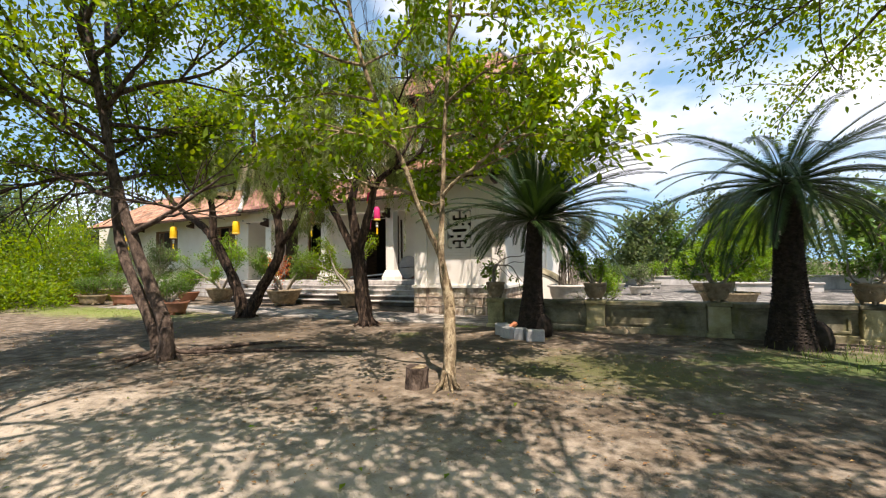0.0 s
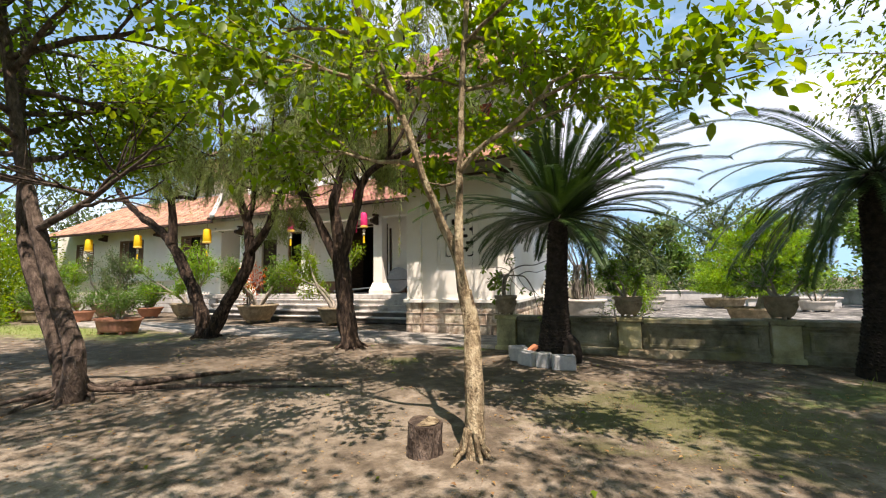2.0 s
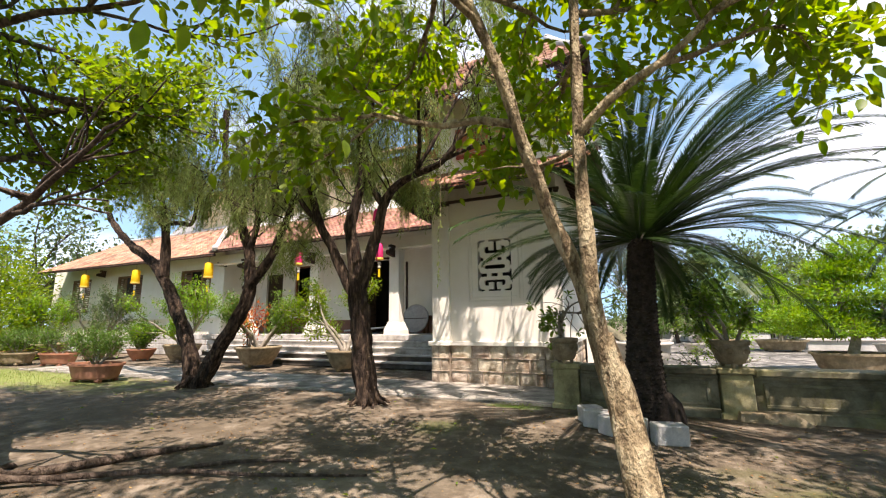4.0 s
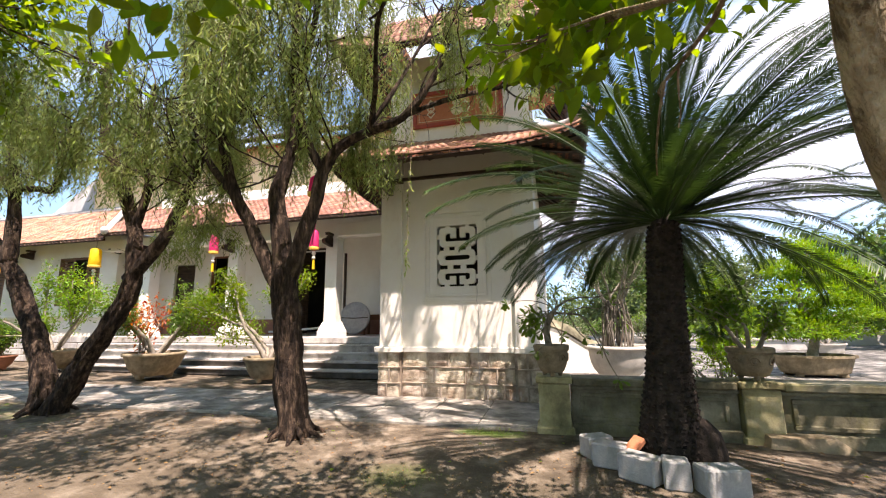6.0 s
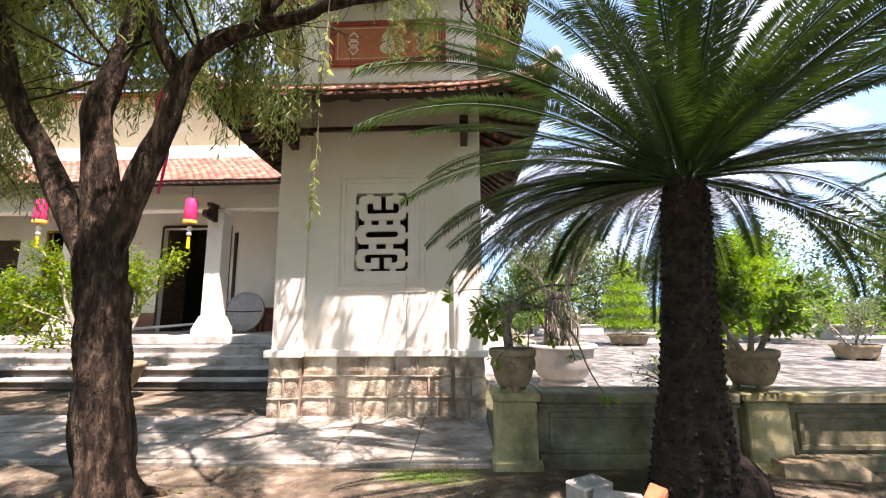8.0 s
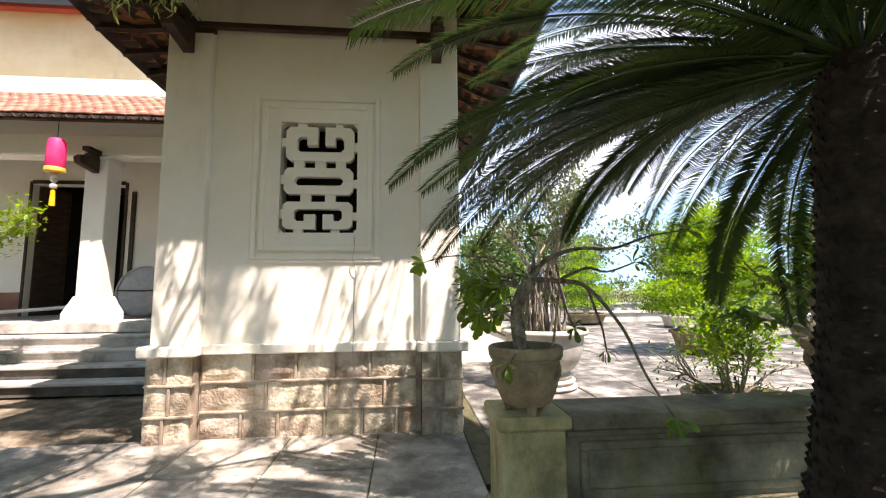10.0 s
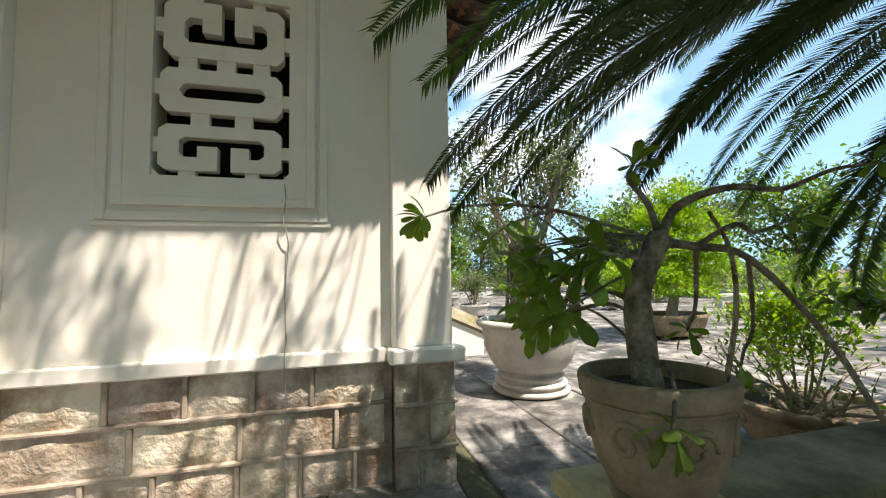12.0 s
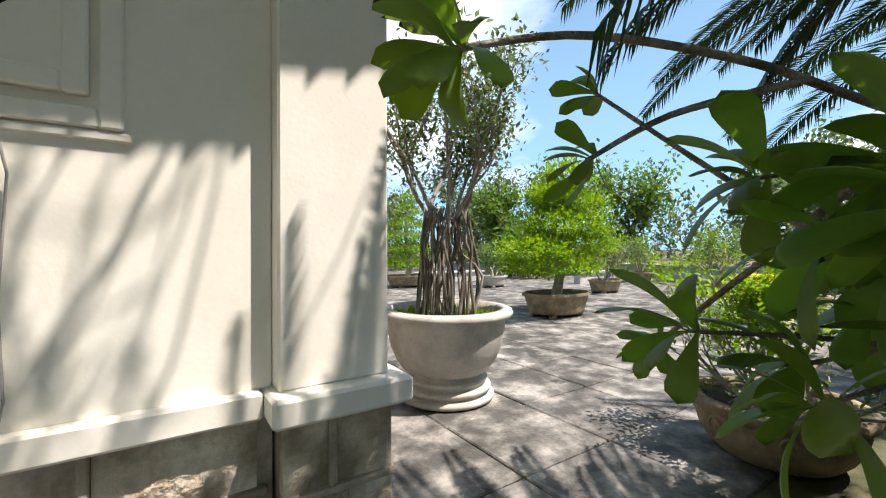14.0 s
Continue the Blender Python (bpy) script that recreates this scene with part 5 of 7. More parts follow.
weeping("weeping tree with two dark stems splayed from the ground", [
    ([(-4.70, -2.1, -0.1), (-4.72, -2.1, 0.3), (-4.92, -2.1, 0.85), (-5.52, -2.1, 1.77), (-6.08, -2.1, 2.47), (-6.75, -2.1, 2.96), (-7.5, -2.1, 3.35), (-8.6, -2.0, 4.1), (-9.3, -1.9, 4.9)], 0.185, 0.045),
    ([(-4.5, -2.1, -0.1), (-4.25, -2.1, 0.3), (-3.84, -2.1, 0.91), (-3.25, -2.1, 1.75), (-3.20, -2.1, 2.54), (-3.44, -2.1, 3.22), (-3.81, -2.1, 3.86), (-4.1, -2.15, 4.6), (-4.2, -2.2, 6.2)], 0.175, 0.045),
    ([(-5.98, -2.1, 2.4), (-6.04, -2.1, 3.23), (-6.21, -2.1, 3.9), (-6.6, -2.15, 5.2), (-6.8, -2.3, 6.3)], 0.12, 0.04),
    ([(-3.26, -2.1, 2.0), (-2.66, -2.1, 2.6), (-2.43, -2.1, 3.04), (-2.2, -2.1, 3.49), (-2.05, -2.1, 4.0), (-1.9, -2.0, 5.0)], 0.105, 0.035),
    ([(-6.15, -2.1, 3.65), (-6.92, -2.0, 4.2), (-7.5, -1.9, 4.86), (-7.8, -1.8, 5.6)], 0.08, 0.03),
    ([(-6.1, -2.1, 3.73), (-5.56, -2.1, 3.67), (-5.11, -2.15, 3.6), (-4.9, -2.2, 4.0), (-4.85, -2.2, 4.7)], 0.06, 0.025),
    ([(-3.24, -2.1, 2.85), (-3.01, -2.15, 3.47), (-3.1, -2.2, 4.1), (-2.9, -2.3, 5.1)], 0.07, 0.03)], (-4.6, -2.1), 0.24, 32, 3700, 1, lambda x: 4.15 if x < -4.9 else 3.3)


def hanging_vine():
    rng, rs = random.Random(19), np.random.RandomState(19)
    t = thing("hanging_vine", "thin dry vine with small leaves hanging from a tree", "vine")
    pts = [(1.93, -3.80, 5.0), (1.94, -3.80, 4.2), (1.95, -3.80, 3.4), (1.94, -3.79, 2.7), (1.92, -3.80, 2.35), (1.92, -3.81, 2.05), (1.90, -3.80, 1.78)]
    g = Geo()
    p = limb(g, pts, 0.0032, 0.002, 5, 0.05, rng, 0)
    part("stem", g, BARK_YOUNG, t, smooth=True)
    low = [q for q in p if q.z < 2.75]
    P = np.array([(low[rng.randrange(len(low) - 1)] + Vector((0, 0, rng.uniform(-0.1, 0.05))))[:] for _ in range(46)])
    D = rs.normal(size=(46, 3)) * 0.5 + np.array([0, 0, -0.9])
    ob = new("leaves", leaves_mesh("leaves", P, D, rs.uniform(0.035, 0.07, 46), simple_leaf(0.35), LEAF_WILLOW, rs))
    ob.parent = t


hanging_vine()


# cycads: fronds share a few meshes
def frond_mesh(length, droop, seed, mat):
    rs = np.random.RandomState(seed)
    n = 165
    s = np.linspace(0.0, 1.0, 40)
    ang = droop * s ** 1.6
    dx = np.cos(ang) * length / 39
    dz = -np.sin(ang) * length / 39
    px, pz = np.concatenate([[0], np.cumsum(dx[:-1])]), np.concatenate([[0], np.cumsum(dz[:-1])])
    V, F = [], []

    def point(u):
        i = min(38, int(u * 39))
        f = u * 39 - i
        return np.array([px[i] + (px[i + 1] - px[i]) * f, 0, pz[i] + (pz[i + 1] - pz[i]) * f]), ang[i]

    us = [0.002, 0.03, 0.055] + [0.08 + 0.915 * k / (n - 1) for k in range(n)] + [0.999]
    for k, u in enumerate(us):
        p, a = point(u)
        r = 0.014 * (1 - 0.88 * u)
        up = np.array([math.sin(a), 0, math.cos(a)])
        V += [p + np.array([0, r, 0]), p - up * r, p - np.array([0, r, 0]), p + up * r]
        if k:
            b = 4 * k
            for q in range(4):
                e = (q + 1) % 4
                F += [(b - 4 + q, b - 4 + e, b + e), (b - 4 + q, b + e, b + q)]
    for k in range(3, n + 2):
        u = us[k]
        p, a = point(u)
        fwd = np.array([math.cos(a), 0, -math.sin(a)])
        up = np.array([math.sin(a), 0, math.cos(a)])
        L = 0.205 * (math.sin(math.pi * min(1, 0.16 + 0.79 * u)) ** 0.55) * rs.uniform(0.93, 1.05)
        lift = 0.22 - 0.1 * u
        for sgn in (-1, 1):
            d = fwd * (0.30 + 0.42 * u + rs.uniform(-0.05, 0.05)) + np.array([0, sgn, 0]) + up * (lift + rs.uniform(-0.06, 0.06))
            d /= np.linalg.norm(d)
            w = fwd * 0.0078
            mid = p + d * L * 0.38 + up * 0.004
            tip = p + d * L + fwd * 0.018 - up * 0.03 * rs.uniform(0.6, 1.4)
            side = 4 * k + (2 if sgn < 0 else 0)
            b = len(V)
            V += [mid + w, mid - w, tip]
            F += [(side, b, b + 1), (b + 1, b, b + 2)]
    return array_mesh("frond", np.array(V), np.array(F), mat)


FRONDS = [frond_mesh(L, d, i, LEAF_CYCAD) for i, (L, d) in enumerate([(2.3, 0.75), (2.4, 0.95), (2.2, 0.6), (2.05, 1.3), (2.5, 0.85)])]


def cycad(x, y, h, r, seed, count, label, own=(), lean=0.0):
    rng = random.Random(seed)
    t = thing("cycad", label, "cycad", "cycads", (x, y, 0))
    g = Geo()
    prof = [(r * 1.95, -0.1), (r * 1.85, 0.05), (r * 1.6, 0.25), (r * 1.45, 0.5), (r * 1.22, 0.8), (r * 1.08, 1.2), (r * 1.0, 1.6), (r * 0.98, h - 0.3), (r * 0.9, h - 0.05), (r * 0.4, h + 0.12), (0.001, h + 0.16)]
    g.lathe(prof, 28)

    def bend(geo):
        geo.v = [(p[0] + lean * max(0.0, p[2]) / h, p[1], p[2]) for p in geo.v]

    bend(g)
    tr = part("trunk", g, BARK_CYCAD, t, smooth=True)
    sc = Geo()
    z, k = 0.10, 0
    while z < h + 0.02:
        rr = np.interp(z, [p[1] for p in prof], [p[0] for p in prof])
        n = int(2 * math.pi * rr / 0.062)
        for i in range(n):
            a = 2 * math.pi * (i + 0.5 * (k % 2) + rng.uniform(-0.15, 0.15)) / n
            c, s = math.cos(a), math.sin(a)
            w2, o, hh = 0.026, rng.uniform(0.006, 0.018), rng.uniform(0.018, 0.032)
            b = (c * (rr - 0.01), s * (rr - 0.01))
            q = (c * (rr + o), s * (rr + o))
            zz = z + rng.uniform(-0.012, 0.012)
            sc.add([(b[0] - s * w2, b[1] + c * w2, zz - 0.012), (b[0] + s * w2, b[1] - c * w2, zz - 0.012), (q[0] + s * w2 * 0.6, q[1] - c * w2 * 0.6, zz + hh), (q[0] - s * w2 * 0.6, q[1] + c * w2 * 0.6, zz + hh), (b[0], b[1], zz + hh + 0.02)],
                   [(0, 1, 2, 3), (3, 2, 4), (0, 3, 4), (1, 4, 2)])
        z += 0.052
        k += 1
    bend(sc)
    ob = part("scaly_bark", sc, BARK_CYCAD, tr)
    ob["kind"] = "stuff"
    lump = Geo().lathe([(0.0, -0.05), (0.17, 0.0), (0.19, 0.15), (0.15, 0.32), (0.06, 0.42), (0.0, 0.44)], 16, (r * 1.55, -r * 0.45, 0))
    part("basal_offset", lump, BARK_CYCAD, t, smooth=True)
    for i in range(count):
        f = (i + 0.5) / count
        el = 84 - 108 * f ** 1.3 if own else 52 - 80 * f ** 0.8 + rng.uniform(-6, 6)
        az = i * 137.508 + rng.uniform(-10, 10)
        pick = rng.randrange(5)
        if not own:
            pick = rng.choice((1, 3, 3, 4))
        elif 128 < az % 360 < 285:
            el = max(el, (22 if az % 360 < 172 else 10) + rng.uniform(0, 10))
        elif 95 < az % 360 <= 128:
            el = max(el, 4 + rng.uniform(0, 8))
        ob = new("frond", FRONDS[pick])
        ob.parent = t
        s = rng.uniform(0.88, 1.06) * (1.12 if el > 48 else 0.97)
        ob.matrix_basis = pose(lean, 0, h + 0.05, 0, 0, az) @ pose(0.06, 0, 0, 0, -el, 0) @ pose(0, 0, 0, rng.uniform(-14, 14), 0, 0) @ Matrix.Scale(s, 4)
    for az, el, pick, s in own:
        ob = new("frond", FRONDS[pick])
        ob.parent = t
        ob.matrix_basis = pose(lean, 0, h + 0.05, 0, 0, az) @ pose(0.06, 0, 0, 0, -el, 0) @ pose(0, 0, 0, rng.uniform(-8, 8), 0, 0) @ Matrix.Scale(s, 4)
    return t


cycad(4.06, -2.50, 2.26, 0.165, 3, 50, "cycad with a dark scaly trunk and glossy dark green fronds",
      ((144, 3, 1, 0.99), (138, 0, 1, 0.98), (146, 14, 0, 0.98), (67, -8, 1, 0.95), (126, 10, 4, 0.9), (118, 22, 1, 0.95), (108, 8, 3, 0.95), (74, 4, 1, 0.95), (78, 20, 1, 0.95), (90, 14, 4, 0.92), (64, 18, 1, 0.95), (56, 8, 1, 0.9), (84, 30, 4, 0.95), (70, 34, 1, 0.95), (-40, 34, 1, 1.0), (-14, 32, 4, 1.0), (20, 34, 1, 1.0), (0, 48, 4, 1.05), (-45, 52, 1, 1.05), (-10, 66, 4, 1.08), (15, 24, 1, 1.0), (30, 62, 4, 1.05), (-35, 44, 4, 1.0), (-25, 14, 3, 1.0), (40, 14, 3, 0.95),
       (136, 5, 4, 0.93), (130, 3, 1, 0.93), (140, 9, 0, 1.0), (133, 14, 4, 0.95), (150, 12, 1, 0.97), (60, -15, 3, 0.95), (72, -12, 3, 0.9), (50, -10, 1, 0.95), (122, 16, 1, 0.95), (114, 14, 4, 0.92), (104, 20, 1, 0.95), (98, 10, 1, 0.95), (95, 26, 4, 0.95), (101, 36, 1, 0.98), (107, 28, 4, 0.95), (112, 40, 1, 1.0), (117, 31, 0, 0.98), (123, 42, 4, 0.95), (131, 22, 1, 0.95), (88, 18, 1, 0.95), (82, 8, 1, 0.9), (-50, 40, 4, 0.95), (-35, 28, 1, 0.95), (-20, 46, 4, 1.0), (-8, 20, 1, 0.95), (5, 38, 0, 1.0), (15, 12, 1, 0.95), (25, 50, 4, 1.0), (35, 26, 1, 0.95), (48, 40, 4, 0.95), (-28, 56, 1, 1.0), (10, 58, 4, 1.0), (-60, 22, 1, 0.9), (125, 24, 0, 1.0), (118, 9, 1, 0.88), (158, 12, 3, 0.9)), 0.13)
cycad(8.30, -2.30, 2.62, 0.20, 8, 60, "taller cycad with a thick dark trunk beside the low wall")


def shade_tree(x, y, h, lean, seed, spread, per, label, leaf=0.12):
    """Tall tree whose crown reaches over the clearing; only its outer boughs come into view."""
    rng = random.Random(seed)
    t = thing("shade_tree", label, "tree", "shade trees")
    g, br, anchors = Geo(), Geo(), []
    p = limb(g, [(x, y, -0.1), (x + lean[0] * 0.2, y + lean[1] * 0.2, h * 0.35), (x + lean[0] * 0.6, y + lean[1] * 0.6, h * 0.7), (x + lean[0], y + lean[1], h)], 0.24, 0.10, 14, 0.05, rng, 0.06)
    root_flare(g, x, y, 0.24, rng, 7, 0.4)
    part("trunk", g, BARK_BROWN, t, smooth=True)
    m = len(p)
    for k in range(11):
        a = k * 2.4 + rng.uniform(-0.3, 0.3)
        s = p[int(m * rng.uniform(0.6, 0.99))]
        grow(br, s, (math.cos(a), math.sin(a), rng.uniform(0.15, 0.6)), spread * rng.uniform(0.75, 1.1), 0.042, 2, rng, anchors, 0.55, 0.05, (3, 4), 0.66, 4, 0.15)
    part("bough", br, BARK_BROWN, t, smooth=True)
    leafy_crown("crown", anchors, per * 2, leaf, leaf_template(0.46, 0.1, 0.15) if leaf < 0.1 else simple_leaf(0.55), LEAF_LEFT, seed + 50, t, "", 0.2)


shade_tree(10.9, -5.4, 4.9, (-1.0, 0.1), 41, 2.1, 17, "tall shade tree with small leaves on thin hanging boughs", 0.085)
shade_tree(9.2, -11.6, 5.2, (-1.6, 0.3), 42, 2.3, 4, "tall shade tree beside the sandy path")
shade_tree(1.3, -12.7, 5.2, (0.7, 1.7), 43, 2.2, 6, "tall shade tree behind the sandy path")

shade_tree(11.4, -9.4, 5.4, (-1.5, -0.2), 44, 2.2, 12, "tall shade tree beside the clearing")
shade_tree(-1.4, -12.2, 5.2, (-0.4, 0.6), 45, 2.1, 11, "tall shade tree behind the sandy path")

# ---- pots and the plants in them ----
def round_pot(x, y, z, r, h, mat, label, group="", feet=True, profile=None):
    t = thing("plant_pot", label, "plant pot", group, (x, y, z))
    f = 0.12 * h if feet else 0.0
    prof = profile or [(0.55, 0.0), (0.60, 0.03), (0.66, 0.05), (0.80, 0.24), (0.89, 0.46), (0.92, 0.62), (0.92, 0.72), (0.89, 0.78), (0.90, 0.80), (0.98, 0.815), (1.0, 0.83), (1.02, 0.95), (1.0, 0.985), (0.97, 1.0), (0.87, 1.0), (0.86, 0.82), (0.80, 0.6)]
    part("bowl", Geo().lathe([(0.001, f + 0.004)] + [(a * r, f + b * (h - f)) for a, b in prof], 40), mat, t, smooth=True)
    if feet:
        for k in range(3):
            a = 2 * math.pi * k / 3 + 0.5
            part("foot", Geo().lathe([(r * 0.10, 0), (r * 0.13, f * 0.4), (r * 0.16, f * 1.6)], 10, (r * 0.5 * math.cos(a), r * 0.5 * math.sin(a), 0)), mat, t, smooth=True)
    if profile is None:
        for k in range(7):
            a0 = 2 * math.pi * k / 7
            curl = []
            for i in range(15):
                q = i / 14
                ang, rad = 6.8 * q, 0.17 * h * (1 - 0.8 * q)
                zc = 0.58 * h + rad * math.sin(ang)
                curl.append((a0 + rad * math.cos(ang) / r, zc))
            surf = lambda z: r * (0.80 + 0.115 * min(1.0, max(0.0, (z / h - 0.32) / 0.26)))
            part("relief_curl", Geo().tube([(surf(z) * math.cos(a), surf(z) * math.sin(a), z) for a, z in curl], [0.011] * 15, 6), mat, t, smooth=True)
        part("rim_band", Geo().lathe([(r * 0.93, h * 0.80), (r * 0.965, h * 0.805), (r * 0.965, h * 0.825), (r * 0.93, h * 0.83)], 40), mat, t, smooth=True)
    part("soil", Geo().lathe([(r * 0.85, h * 0.86), (r * 0.5, h * 0.89), (0.001, h * 0.90)], 24), SOIL, t)
    return t


def tray_pot(x, y, z, rx, ry, h, mat, label, group="", rz=0):
    t = thing("plant_trough", label, "plant pot", group, (x, y, z), rz)
    part("tray", Geo().lathe([(0.001, 0.06), (0.74, 0.06), (0.80, 0.10), (0.93, h - 0.06), (1.0, h - 0.05), (1.0, h), (0.92, h), (0.9, h - 0.08)], 36, (0, 0, 0), rx, ry), mat, t, smooth=False)
    for sx in (-1, 1):
        for sy in (-1, 1):
            part("foot", Geo().box(sx * rx * 0.5 - 0.07, sy * ry * 0.45 - 0.05, 0, sx * rx * 0.5 + 0.07, sy * ry * 0.45 + 0.05, 0.075, 0.01), mat, t)
    part("soil", Geo().disc(0.9, h - 0.06, 30, (0, 0, 0), rx, ry), SOIL, t)
    return t


def shrub(x, y, z, h, spread, mat, seed, label, per=6, size=0.07, stems=5, template=None, name="potted_shrub", bark=BARK_GREY, r=0.025, depth=2, scatter=0.07, lift=0.3):
    rng = random.Random(seed)
    t = thing(name, label, "plant", "", (x, y, z))
    g, anchors = Geo(), []
    for k in range(stems):
        a = 2 * math.pi * k / stems + rng.uniform(-0.5, 0.5)
        grow(g, (0.04 * math.cos(a), 0.04 * math.sin(a), -0.03), (math.cos(a) * spread, math.sin(a) * spread, 1.0), h * 0.5, r, depth, rng, anchors, 0.5, lift, (2, 3), 0.62, 4, 0.16, 7, 0.003)
    part("stem", g, bark, t, smooth=True)
    leafy_crown("foliage", anchors, per, size, template or leaf_template(0.45, 0.1, 0.1), mat, seed, t, "", scatter)
    return t


def cloud_bonsai(x, y, z, pads, seed, label, mat=LEAF_BRIGHT, size=0.075, dens=900, trunk_r=0.11):
    """A trained tree: bent trunk, and pads of dense small leaves. pads: (dx, dy, dz, rx, ry, rz)."""
    rng, rs = random.Random(seed), np.random.RandomState(seed)
    t = thing("bonsai_tree", label, "bonsai tree", "", (x, y, z))
    g = Geo()
    top = max(p[2] for p in pads)
    tr = limb(g, [(0, 0, -0.05), (0.12, 0.02, top * 0.25), (-0.1, 0.0, top * 0.55), (0.05, 0.02, top * 0.9)], trunk_r, trunk_r * 0.3, 10, 0.06, rng, 0.08)
    for dx, dy, dz, rx, ry, rz in pads:
        i = min(range(len(tr)), key=lambda k: abs(tr[k].z - dz * 0.85))
        limb(g, [tr[i], tr[i].lerp(Vector((dx, dy, dz)), 0.5) + Vector((0, 0, -0.05)), (dx, dy, dz)], trunk_r * 0.4, 0.015, 7, 0.05, rng, 0)
    part("trunk", g, BARK_GREY, t, smooth=True)
    for dx, dy, dz, rx, ry, rz in pads:
        n = int(1.9 * dens * (rx * ry) ** 0.7 / 0.35)
        u = rs.normal(size=(n, 3))
        u /= np.linalg.norm(u, axis=1, keepdims=True)
        lump = 1 + 0.28 * np.sin(u[:, 0] * 6 + seed) * np.cos(u[:, 1] * 7 + dz) + 0.15 * rs.normal(size=n)
        q = u * (np.array([rx, ry, rz]) * (rs.uniform(0.45, 1.0, (n, 1)) ** 0.5)) * lump[:, None]
        q[:, 2] = np.where(q[:, 2] < 0, q[:, 2] * 0.55, q[:, 2])
        d = u * 0.8 + rs.normal(size=(n, 3)) * 0.6 + np.array([0, 0, 0.4])
        ob = new("leaf_pad", leaves_mesh("leaf_pad", q + np.array([dx, dy, dz]), d, size * rs.uniform(0.6, 1.3, n), simple_leaf(0.5, 0.1), mat, rs))
        ob.parent = t
        ob["kind"] = "stuff"
    return t


# the pot with a rosette-leaved tree on the first pillar
P1 = (3.01, -1.50)
round_pot(P1[0] + 0.01, P1[1], 0.637, 0.217, 0.38, POT_CEMENT, "weathered tan cement pot with relief, on the wall pillar", "pots on the pillars")
ROSETTE = leaf_template(0.40, 0.10, 0.22, "obovate")


def fine_leaf(width=0.50, n=9):
    """A spoon-shaped leaf with a sunk midrib, for plants that the eye passes closely."""
    v, f = [], []
    for i in range(n + 1):
        u = i / n
        w2 = width / 2 * (1.22 * (0.03 + u ** 1.15) * max(0.0, 1 - u ** 5) ** 0.6 + 0.03 * (1 - u))
        z = 0.10 * math.sin(u * 2.2) - 0.26 * u * u
        for s, dz in ((-1, 0.0), (-0.5, 0.035), (0, -0.004), (0.5, 0.035), (1, 0.0)):
            v.append((u, s * w2, z + dz * (w2 / width * 2)))
    for i in range(n):
        for j in range(4):
            a = i * 5 + j
            f += [(a, a + 1, a + 6), (a, a + 6, a + 5)]
    return np.array(v, float), np.array(f, int)


FINE = fine_leaf()


